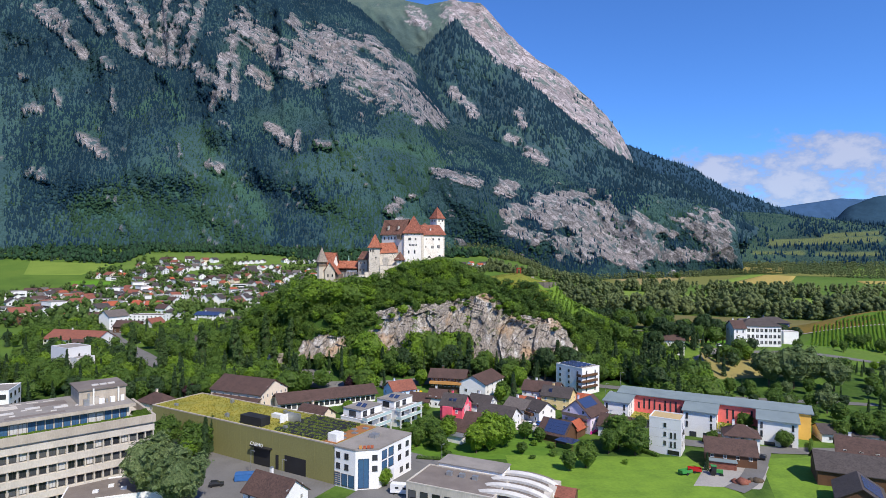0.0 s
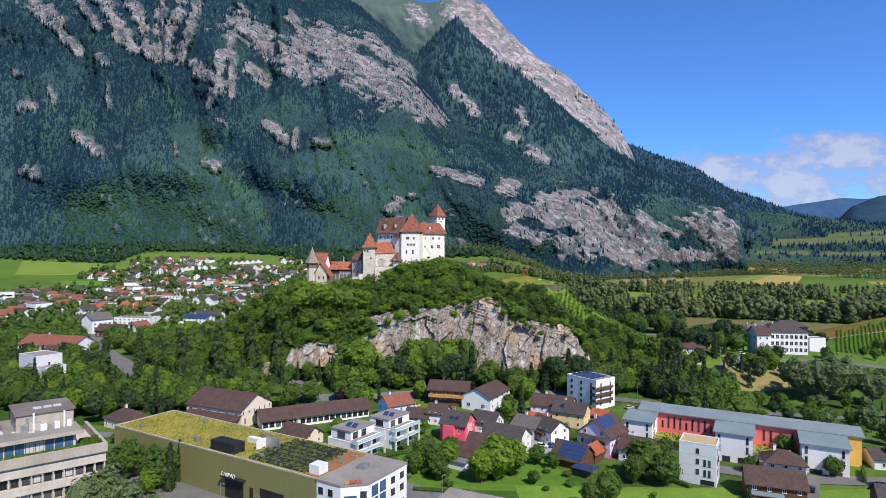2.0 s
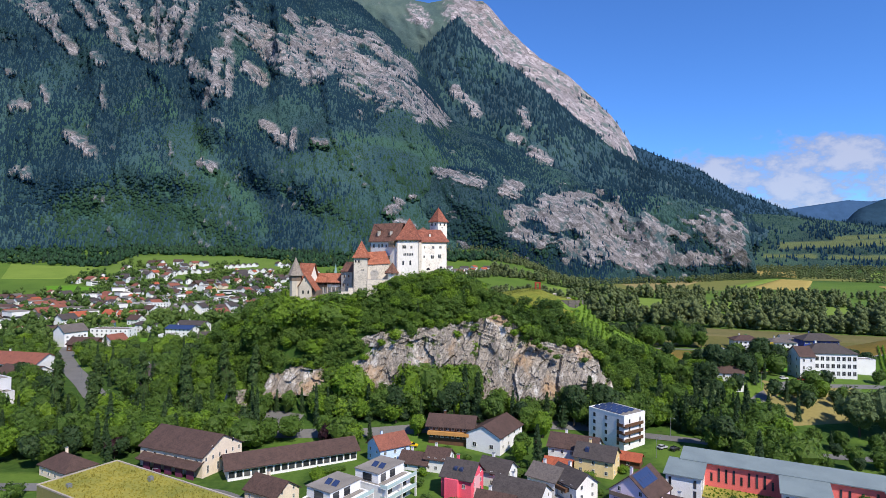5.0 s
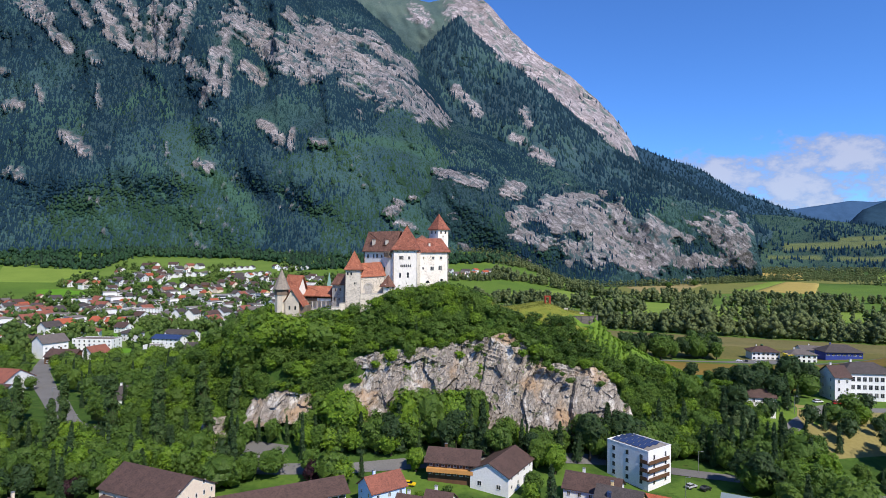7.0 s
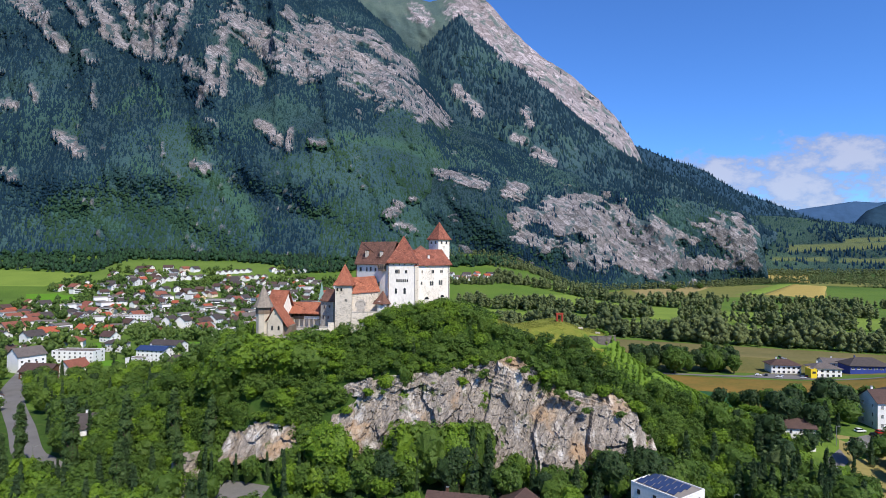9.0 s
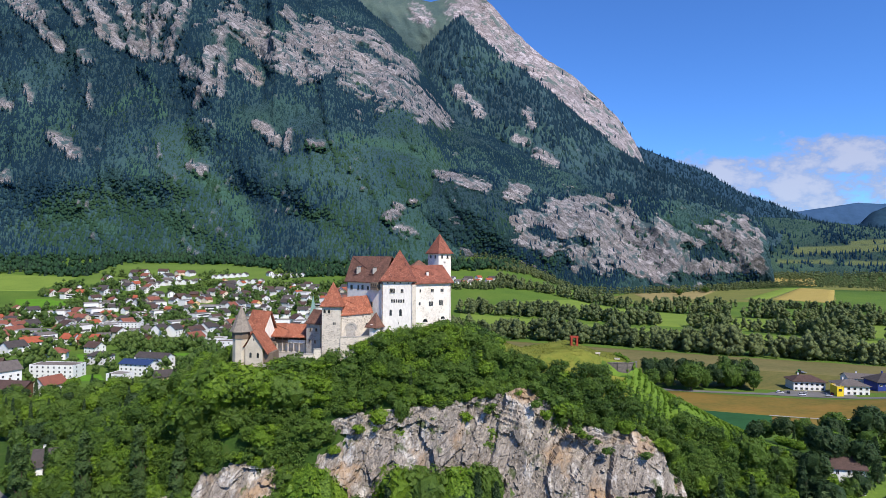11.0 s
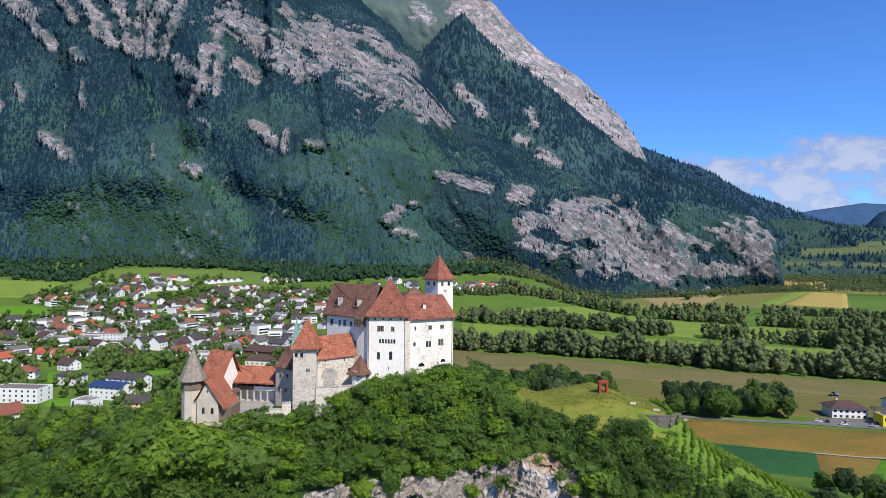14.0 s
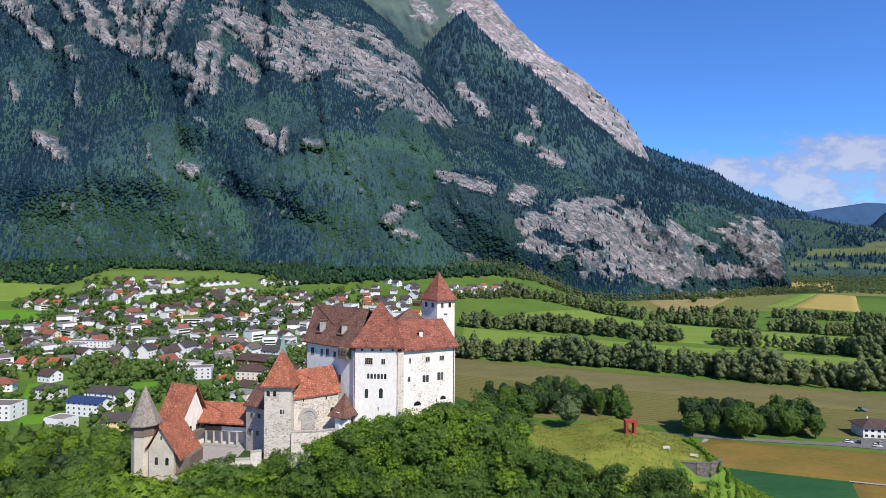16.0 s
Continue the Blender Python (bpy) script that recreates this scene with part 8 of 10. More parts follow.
def tree_kind(label, mat, seed, height, rx, rz, base, n_lump, n_leaf, size, lump=0.55, shape="round", category="tree"):
    """One tree of its kind, standing far below its later places; its copies share the meshes."""
    rng = np.random.default_rng(seed)
    t = thing("bush" if category == "bush" else "tree", label, category, pose(0, -900, -300), "bushes" if category == "bush" else "trees of the valley")
    part("trunk", trunk_bm(height * 0.9, height * 0.022 + 0.06, 6, rng, rx * 0.6), M["bark"], t)
    cz = base + rz
    if shape == "cone":
        k = rng.uniform(0, 1, n_leaf) ** 0.75
        z = base + (height - base) * k
        a = rng.uniform(0, 2 * np.pi, n_leaf)
        tier = 0.78 + 0.22 * np.sin(z * 2 * np.pi / (height / 9))
        r = rx * (1 - k) ** 0.85 * tier * rng.uniform(0.55, 1.05, n_leaf) + 0.1
        c = np.stack([np.cos(a) * r, np.sin(a) * r, z - r * 0.25], 1)
        out = np.stack([np.cos(a), np.sin(a), np.full(n_leaf, 0.5)], 1)
        core = spires(np.array([[0, 0, base]]), np.array([rx * 0.72]), np.array([height - base]), rng, 9)
        pr = [core, leaves(c, size * 1.15, rng, out, 0.5, 3)]
    else:
        d = rng.normal(0, 1, (n_lump, 3))
        d /= np.linalg.norm(d, axis=1)[:, None]
        rad = rng.uniform(0.62, 0.95, n_lump)[:, None]
        cl = d * rad * np.array([rx, rx, rz]) * 0.86 + np.array([0, 0, cz])
        cl[:, 2] += np.where(d[:, 2] < -0.4, rz * 0.25, 0)
        inner = np.array([[0, 0, cz - rz * 0.3], [rx * 0.25, 0, cz], [-rx * 0.2, rx * 0.2, cz + rz * 0.25], [0, -rx * 0.25, cz + rz * 0.1]])
        inner_r = np.array([[rx, rx, rz]]) * np.array([[0.66], [0.6], [0.55], [0.6]])
        if shape == "column":
            k = (np.arange(n_lump) + 0.5) / n_lump
            girth = rx * 0.55 * np.minimum(1.0, 2.6 * (1.02 - k)) * np.minimum(1.0, 0.55 + 2.2 * k)
            cl = np.stack([d[:, 0] * girth, d[:, 1] * girth, base + 0.8 + (height - base - 1.6) * k], 1)
            q = np.linspace(0.15, 0.8, 4)
            inner = np.stack([q * 0, q * 0, base + (height - base) * q], 1)
            inner_r = np.array([[rx * 0.62, rx * 0.62, height * 0.16]]) * np.array([[1.0], [1.0], [0.85], [0.6]])
        lr = np.stack([rng.uniform(0.6, 1.3, n_lump) * rx * lump] * 2 + [rng.uniform(0.6, 1.2, n_lump) * min(rz, rx * 1.1) * lump], 1)
        own = rng.integers(0, n_lump, n_leaf)
        dd = rng.normal(0, 1, (n_leaf, 3))
        dd[:, 2] = np.abs(dd[:, 2]) * rng.choice([1, 1, 1, -0.6], n_leaf)
        dd /= np.linalg.norm(dd, axis=1)[:, None]
        away = dd + 0.6 * d[own] + np.array([0, 0, 0.25])
        c = cl[own] + dd * lr[own] * rng.uniform(0.8, 1.15, n_leaf)[:, None]
        pr = [lumps(inner, inner_r, rng, 0.25), crowns(cl, lr * 0.75, rng), leaves(c, size * 1.1, rng, away, 0.6, 3)]
    v, f = join(*pr)
    part("crown", mesh_from("crown", v, f, M[mat], False), None, t)
    if shape != "cone":
        some = rng.choice(n_leaf, 190 if category == "bush" else min(n_leaf, 480), replace=False)
        pr = [lumps(inner, inner_r, rng, 0.25), leaves(c[some], size * 1.45, rng, away[some], 0.65, 3)]
    else:
        some = rng.choice(n_leaf, 320, replace=False)
        pr = [core, leaves(c[some], size * 1.35, rng, out[some], 0.6, 3)]
    LITE[t] = (*join(*pr), mat)
    return t


T = {
    "broad": [tree_kind("broadleaf tree with dense mid-green crown", "leaf", 1, 10, 4.3, 4.5, 0.6, 70, 1500, 0.36, 0.27), tree_kind("broadleaf tree with dense mid-green crown", "leaf", 2, 11, 3.9, 5.0, 0.7, 76, 1500, 0.36, 0.27),
              tree_kind("broadleaf tree with uneven dark green crown", "leaf", 3, 10, 4.6, 4.3, 0.7, 64, 1500, 0.36, 0.29)],
    "light": [tree_kind("broadleaf tree with fresh light green crown", "leaf_light", 4, 9, 4.0, 4.1, 0.5, 62, 1450, 0.36, 0.28), tree_kind("broadleaf tree with fresh light green crown", "leaf_light", 5, 10, 3.7, 4.6, 0.5, 68, 1450, 0.36, 0.27)],
    "fir": [tree_kind("tall dark conifer with drooping tiers", "needle", 6, 16, 3.1, 8, 1.2, 0, 900, 0.5, shape="cone"), tree_kind("slender dark green conifer tree", "needle", 7, 17, 2.5, 8, 1.0, 0, 850, 0.45, shape="cone")],
    "pine": [tree_kind("dark pine with layered crown", "needle", 8, 12, 3.6, 4.2, 3.2, 26, 900, 0.42, 0.32)],
    "poplar": [tree_kind("tall columnar green poplar tree", "poplar_leaf", 9, 19, 2.2, 8.9, 0.8, 60, 1500, 0.38, 0.38, "column")],
    "willow": [tree_kind("large spreading grey-green willow tree", "silver_leaf", 10, 13, 5.6, 5.6, 1.2, 60, 1400, 0.42, 0.28)],
    "purple": [tree_kind("copper beech with dark purple crown", "purple_leaf", 11, 9, 3.6, 3.6, 1.2, 14, 700, 0.42)],
    "bush": [tree_kind("rounded dense green garden bush", "leaf", 12, 3.2, 1.9, 1.5, 0.1, 9, 350, 0.3, 0.6, category="bush"), tree_kind("rounded light green garden bush", "leaf_light", 13, 3.0, 1.8, 1.4, 0.1, 9, 350, 0.3, 0.6, category="bush")],
}
first_used, ROUGH = set(), {}
rnd = random.Random(7)


def plant(kind, x, y, h, z=None, squash=1.0, near=True):
    """A tree of that kind, h metres high, at x, y; those not near join the uncounted woods."""
    src = T[kind][rnd.randrange(len(T[kind]))]
    full = {"broad": 10, "light": 9.3, "fir": 16, "pine": 11.8, "poplar": 19, "willow": 12.6, "purple": 8.6, "bush": 3.1}[kind]
    k = h / full
    z = ground_at(x, y) if z is None else z
    m = pose(x, y, z - 0.1, rnd.uniform(-3, 3), rnd.uniform(-3, 3), rnd.uniform(0, 360)) @ Matrix.Diagonal((k * squash, k * squash, k, 1))
    if not near:
        ROUGH.setdefault(src, []).append(m)
    elif src not in first_used:
        first_used.add(src)
        src.matrix_basis = m
    else:
        copy_thing(src, pose(0, 0, 0)).matrix_basis = m


def join_rough_trees():
    """The woods that nobody could count: crowns with their sprays, joined by kind of leaf."""
    by_mat = {}
    for src, ms in ROUGH.items():
        v, f, mat = LITE[src]
        for m in ms:
            a = np.array(m)
            by_mat.setdefault(mat, []).append((v @ a[:3, :3].T + a[:3, 3], f))
    tones = np.random.default_rng(17)
    for mat, pairs in by_mat.items():
        vv, ff = join(*pairs)
        me = mesh_from("woodland", vv, ff, M[mat])
        attribute(me, "tone", np.concatenate([np.full(len(v), tones.uniform(0, 1)) for v, f in pairs]))
        solid("woodland", me, "dense woodland crowns on slopes and valley floor", "woodland", "stuff")


def clear(x, y, r):
    return all((x - a) ** 2 + (y - b) ** 2 > (c + r) ** 2 for a, b, c in FOOT) and all((x - a) ** 2 + (y - b) ** 2 > (c + r * 0.4) ** 2 for a, b, c in ROADS)


def spread(x0, x1, y0, y1, gap, seed):
    """Jittered even places over a rectangle."""
    r = random.Random(seed)
    out = []
    y = y0
    while y < y1:
        x = x0 + r.uniform(0, gap)
        while x < x1:
            out.append((x + r.uniform(-0.4, 0.4) * gap, y + r.uniform(-0.4, 0.4) * gap))
            x += gap
        y += gap * 0.87
    return out


# the wood on the castle hill
def thicket(label, x0, x1, y0, y1, open_ground, top, clumps, each, seed, kinds=("leaf", "leaf_light")):
    """Close leafy growth that follows the land from x0, y0 to x1, y1: clumps of sprays on a rolling canopy, in two kinds of leaf."""
    rng = np.random.default_rng(seed)
    gx_, gy_ = np.arange(x0, x1, 1.5), np.arange(y0, y1, 1.5)
    X, Y = np.meshgrid(gx_, gy_)
    Z = land(X, Y)
    P = np.stack([X, Y, Z], 2)
    cross = np.cross(P[:-1, 1:] - P[:-1, :-1], P[1:, :-1] - P[:-1, :-1])
    area = np.linalg.norm(cross, axis=2)
    nrm = cross / area[..., None]
    i = rng.choice(area.size, clumps, p=(area / area.sum()).ravel())
    c = P[:-1, :-1].reshape(-1, 3)[i] + rng.uniform(0, 1.5, (clumps, 3)) * [1, 1, 0]
    c[:, 2] = land(c[:, 0], c[:, 1])
    n = nrm.reshape(-1, 3)[i] + [0, 0, 0.5]
    n /= np.linalg.norm(n, axis=1)[:, None]
    a, b = c[:, 0] * 0.9 + c[:, 2] * 0.5, c[:, 1] + c[:, 2] * 0.6
    swell = fbm(a / 5.5, b / 5.5, 3, seed + 1)
    c = c + n * (0.4 + 6.0 * swell * rng.uniform(0.72, 1.0, clumps))[:, None]
    keep_ = np.array([not open_ground(x, y) and z < top(x) - 0.2 for x, y, z in c])
    c, n, a, b = c[keep_], n[keep_], a[keep_], b[keep_]
    r = rng.uniform(0.6, 1.5, len(c))
    own = np.repeat(np.arange(len(c)), each)
    d = rng.normal(0, 1, (len(own), 3)) + 0.8 * n[own]
    d /= np.linalg.norm(d, axis=1)[:, None]
    q = c[own] + d * r[own][:, None] * rng.uniform(0.5, 1.05, (len(own), 1))
    tone = np.floor(fbm(a / 9, b / 9, 2, seed + 2) * 23.0) * 0.377 % 1.0
    fresh = fbm(a / 13, b / 13, 3, seed + 3) > 0.585
    for mat, pick in ((kinds[0], ~fresh[own]), (kinds[1], fresh[own])):
        v, f = leaves(q[pick], 0.34, rng, d[pick] + 0.4 * n[own][pick], 0.55, 3)
        me = mesh_from("thicket", v, f, M[mat])
        attribute(me, "tone", np.repeat(tone[own][pick], 3))
        solid("thicket", me, label, "thicket", "stuff")


def sky_limit(x):
    return float(np.interp(x, [-150, -100, -80, -76, -50, -44, -36, -26, -22, 0, 4, 14, 26, 32, 58, 66, 90, 130], [44, 53, 57, 56.5, 54, 55, 59.5, 62, 65, 66.5, 66, 62.0, 56, 55.0, 52.5, 44, 33, 20]))


def bare_hill(x, y):
    """Places on the castle hill that carry no growth: the castle, the rock, the knoll and the vines."""
    edge = float(hill_edge(x))
    return (-78 < x < -45 and y > edge - 5.5) or (-45 <= x < 6 and y > edge - 1.6) or (20 < x < 64 and y > 344) or (62 < x < 80 and y > 344) or (78 <= x < 126 and y > 351) or (-44 < x < 78 and y < (330.5 if x < -32 else 333.5)) or (-76 < x < -54 and y < 326.5) or y > edge + 26


thicket("dense green scrub and young trees on the castle hill", -140, 8, 314, 380, bare_hill, sky_limit, 11400, 15, 71)
# right of the keep the scrub uses the leaf colour darkened for shade
thicket("dense scrub below the castle knoll, shade in its leaf colour", 8, 112, 314, 380, bare_hill, sky_limit, 8000, 15, 72, ("leaf_shaded", "leaf"))
for x, y in spread(-146, 132, 284, 376, 4.6, 21):
    z = ground_at(x, y)
    edge = float(hill_edge(x))
    if y > 330 and -110 < x < 95 and rnd.random() < 0.45:
        continue
    if not clear(x, y, 1.0) or ((-78 < x < -45 and y > edge - 6.5) or (-45 <= x < 6 and y > edge - 2.2)) or (22 < x < 62 and y > 345) or (60 < x < 80 and y > 343) or (78 <= x < 126 and y > 351) or (44 < x < 98 and y < 308) or (-36 < x < 50 and y < 304):
        continue
    if (-50 < x < 80 and 316 < y < 332.0) or (-77 < x < -52 and 315 < y < 326.5):
        continue
    room = sky_limit(x) - z
    low = y < 317
    h = rnd.uniform(5.5, 11.0) if not low else rnd.uniform(9, 14.5)
    if low and -60 < x < 90:
        h = min(h, (25 if -14 < x < 22 else 16 if x < 55 else 13) - z)
    h = min(h, max(room, 3.0 if y > edge - 10 else 0))
    if h < 1.6:
        if not (20 < x < 60 and y > 330):
            continue
        h = rnd.uniform(1.6, 2.4)
    kind = rnd.choices(["broad", "light", "fir", "pine"], [5, 2.4 if not low else 2, 0.4 if not low else 2.2, 0.4])[0]
    if h < 3.6:
        kind = "bush"
    if kind == "fir":
        h = min(h * 1.35, max(room, 5)) if low else h
    plant(kind, x, y, h, squash=rnd.uniform(0.75, 1.2) if kind != "bush" else 1.5, near=(y > 331 and -62 < x < 66) and rnd.random() < 0.3)
for x, y in spread(-62, 62, 332.5, 345, 4.6, 22):
    z = ground_at(x, y)
    edge = float(hill_edge(x))
    if y < edge - (6 if x < -45 else 2) and clear(x, y, 0.5):
        h = min(rnd.uniform(5.5, 8.5), sky_limit(x) - z)
        if h > 1.5:
            plant("bush" if h < 3.4 else rnd.choices(["broad", "light"], [3, 1.6])[0], x, y, h, squash=1.25, near=rnd.random() < 0.3)
def rock_zone(x, y):
    return (-48 < x < 76 and 316 < y < 331.8) or (-77 < x < -52 and 315 < y < 326.5)


for x, y in spread(-132, 118, 318, 356, 3.8, 23):          # close growth on the steep flanks
    z = ground_at(x, y)
    steep = math.hypot(ground_at(x + 2, y) - z, ground_at(x, y + 2) - z) / 2
    edge = float(hill_edge(x))
    if steep < 0.75 or (22 < x < 62 and y > 345) or rock_zone(x, y) or not clear(x, y, 0.5) or (60 < x < 80 and y > 343) or (78 <= x < 126 and y > 351) or y > edge - (6.5 if -78 < x < -45 else 2.5):
        continue
    h = min(rnd.uniform(4.5, 8.0), sky_limit(x) - z)
    if h > 1.8:
        plant("bush" if h < 3.6 else rnd.choices(["broad", "light"], [3, 1.2])[0], x, y, h, squash=1.25, near=False)
for i in range(34):                       # trees close under the chapel and its turret
    x, y = -85 + i * 1.08 + rnd.uniform(-0.6, 0.6), rnd.uniform(331.0, 334.4)
    h = min(sky_limit(x) - ground_at(x, y) - rnd.uniform(0, 2.0), 18)
    if h > 2.5:
        plant("bush" if h < 4 else rnd.choice(["broad", "broad", "light"]), x, y, h, squash=1.1, near=False)
for x, y in spread(-60, -34, 327, 338, 2.6, 29):
    plant(rnd.choice(["broad", "broad", "light", "bush"]), x, y, rnd.uniform(4, 6.5), squash=1.3, near=False)
for i in range(22):                       # trees standing before the rock
    x = rnd.choice([rnd.uniform(-48, -36), rnd.uniform(-16, 16), rnd.uniform(-16, 14), rnd.uniform(20, 60)])
    plant(rnd.choices(["broad", "light", "fir"], [3.0, 0.8, 2.2])[0], x, rnd.uniform(311, 317), rnd.uniform(17, 24) if -24 < x < 14 else rnd.uniform(9, 14), squash=0.8, near=False)
for i in range(46):                       # scrub on ledges and brinks of the rock
    x = rnd.uniform(-50, 74)
    y = rnd.choice([rnd.uniform(332, 335), rnd.uniform(333, 336), rnd.uniform(326, 331)])
    t_ = (float(np.interp(x, [-50, -44, -28, -1, 28, 34, 44, 62, 70, 76], [29, 33, 38, 42, 46, 41, 34, 33, 27, 22])))
    plant("bush", x, y, rnd.uniform(1.6, 3.4), z=max(ground_at(x, y), t_ - 1.0) if y > 331.5 else t_ - rnd.uniform(2, 9), near=False)
BRINK_X, BRINK_Z = [-50, -44, -28, -1, 28, 34, 44, 62, 70, 76], [29, 33, 38, 42, 46, 41, 34, 33, 27, 22]
for i in range(64):                       # trees leaning over the brink of the rock
    x = -49 + 1.95 * i + rnd.uniform(-0.8, 0.8)
    y = rnd.uniform(332.5, 337.0)
    plant(rnd.choices(["broad", "light", "bush"], [4, 1.2, 1.5])[0], x, y, min(rnd.uniform(3.5, 6.5), max(2.5, sky_limit(x) - float(np.interp(x, BRINK_X, BRINK_Z)))), z=max(ground_at(x, y), float(np.interp(x, BRINK_X, BRINK_Z)) - 0.8), squash=1.15, near=False)
for kind, x, y, h in (("fir", 9, 311, 24), ("pine", 4, 312, 20), ("fir", 14, 310, 22), ("fir", -16, 311, 23), ("broad", -12, 312, 19), ("broad", -26, 310, 18), ("pine", 54, 311, 20), ("fir", 60, 312, 22), ("pine", 66, 313, 20), ("fir", 49, 310, 17), ("fir", 28, 309, 15), ("broad", 36, 310, 14),
                      ("fir", 42, 309, 16), ("broad", -40, 309, 14), ("fir", -48, 310, 14), ("broad", 20, 309, 16), ("pine", 72, 314, 17), ("broad", 78, 316, 16), ("pine", 32, 308, 13), ("fir", -31, 309, 17), ("pine", -20, 309, 18), ("pine", 0, 309, 17)):
    plant(kind, x, y, h - ground_at(x, y) * 0.3, squash=0.95)
for x, y, h in ((-170, 322, 30), (-161, 338, 27), (-131, 323, 30), (-115, 328, 29), (-98, 330, 27), (-84, 324, 26), (-104, 302, 24), (-146, 308, 25), (-88, 311, 22)):
    plant("poplar", x, y, h)
for x, y, h in ((-40, 315.5, 22), (-36, 316, 17), (4, 317, 22), (10, 318, 18), (-14, 316, 20)):
    plant("light", x, y, h)
for kind, x, y, h in (("broad", -147, 346, 14), ("fir", -138, 345, 15), ("broad", -152, 349, 12), ("broad", -134, 348, 13)):
    plant(kind, x, y, h)
for x in (54, 59, 63, 67, 71, 75, 79, 83, 70, 65):
    plant(rnd.choice(["broad", "fir", "broad"]), x, rnd.uniform(313, 320), rnd.uniform(11, 17), near=False)
for x, y, h in ((-79, 315, 8), (-75, 314, 9), (-71, 315, 7), (-66, 314, 8), (-60, 315, 9), (-56, 316, 10), (-52, 317, 11), (-82, 317, 10)):
    plant(rnd.choice(["broad", "broad", "fir"]), x, y, h + rnd.uniform(0, 3), near=False)
for i in range(16):                       # bushes on the brink of the low outcrop
    plant("bush", rnd.uniform(-79, -51), rnd.uniform(326, 329), rnd.uniform(2.5, 4.5), z=rnd.uniform(22, 25), near=False)
for i in range(30):                       # bushes at the foot of the keep
    x = rnd.uniform(-22, 14)
    y = float(np.interp(x, [-22, -12, 1, 14], [342.6, 342.6, 349, 352])) - rnd.uniform(0.2, 3.5)
    plant("bush", x, y, rnd.uniform(1.6, 3.4), squash=1.3, near=False)
for i in range(14):                       # shrubs in the forecourt and along its parapets
    plant("bush", rnd.uniform(-55, -43.5), rnd.uniform(335.2, 340.5), rnd.uniform(1.0, 2.4), near=False)
for i in range(16):
    plant("bush", -49 + 8.2 * i + rnd.uniform(-2, 2), 318 + rnd.uniform(-1.5, 1.5), rnd.uniform(2.5, 5))

# woods left of the hill, behind the hall
for x, y in spread(-260, -95, 266, 420, 8.0, 33):
    road_y = float(np.interp(x, [-264, -232, -200, -175, -150, -136, -107], [474, 432, 394, 362, 337, 330, 318]))
    if clear(x, y, 3.0) and not (x > -140 and y > 284) and not (0 < road_y - y < 26):
        plant(rnd.choices(["broad", "light", "fir", "pine", "poplar"], [5, 0.9, 3.6, 1.6, 1.0])[0], x, y, rnd.uniform(8, 15), near=False)
for x, y in spread(-330, -120, 420, 520, 10.0, 34):
    if clear(x, y, 3.0):
        plant(rnd.choices(["broad", "light", "fir", "pine"], [5, 1, 2, 1])[0], x, y, rnd.uniform(8, 14), near=False)
for x, y in spread(-95, -30, 285, 300, 8.0, 35) + spread(-30, 42, 303, 312, 7.5, 36):
    if clear(x, y, 2.0):
        plant(rnd.choices(["broad", "fir", "light"], [3, 3, 1])[0], x, y, rnd.uniform(8, 13))
# right of the hill: groves below and beside the school house
for x, y in spread(88, 262, 258, 330, 9.0, 41):
    if clear(x, y, 3.0) and not (x < 100 and y < 305) and not (132 < x < 212 and 294 < y) and rnd.random() < 0.9:
        plant(rnd.choices(["broad", "light", "fir", "pine", "willow"], [4, 0.5, 2.2, 2.0, 0.8])[0], x, y, rnd.uniform(9, 17) if x < 122 else rnd.uniform(6, 9), near=False)
for x, y in spread(100, 180, 320, 420, 9.0, 42):
    if clear(x, y, 3.0) and (y < 350 or (x > 136 and y < 400)):
        plant(rnd.choices(["broad", "fir", "pine", "light"], [3, 2, 4, 0.5])[0], x, y, rnd.uniform(8, 13), near=False)
for kind, x, y, h in (("pine", 163, 372, 19), ("pine", 168, 377, 20), ("pine", 172, 372, 17), ("broad", 156, 380, 16), ("pine", 150, 371, 15), ("broad", 214, 356, 8), ("pine", 226, 392, 14), ("broad", 212, 394, 15), ("pine", 238, 398, 13), ("broad", 200, 396, 14), ("broad", 186, 392, 15), ("broad", 172, 386, 15), ("pine", 133, 344, 15), ("pine", 139, 342, 16), ("fir", 146, 343, 15), ("pine", 122, 338, 17), ("pine", 128, 344, 18), ("fir", 114, 332, 18), ("pine", 118, 326, 16), ("broad", 142, 292, 8), ("broad", 150, 288, 8), ("broad", 134, 306, 13), ("broad", 204, 318, 12), ("broad", 212, 312, 13)):
    plant(kind, x, y, h)
for x, y, h in ((178, 300, 23), (168, 304, 20), (188, 303, 21), (196, 296, 17), (166, 255, 11)):
    plant("willow", x, y, h)
for x, y in spread(232, 330, 330, 420, 16.0, 43):
    if clear(x, y, 3.0) and rnd.random() < 0.5:
        plant("broad", x, y, rnd.uniform(6, 10))
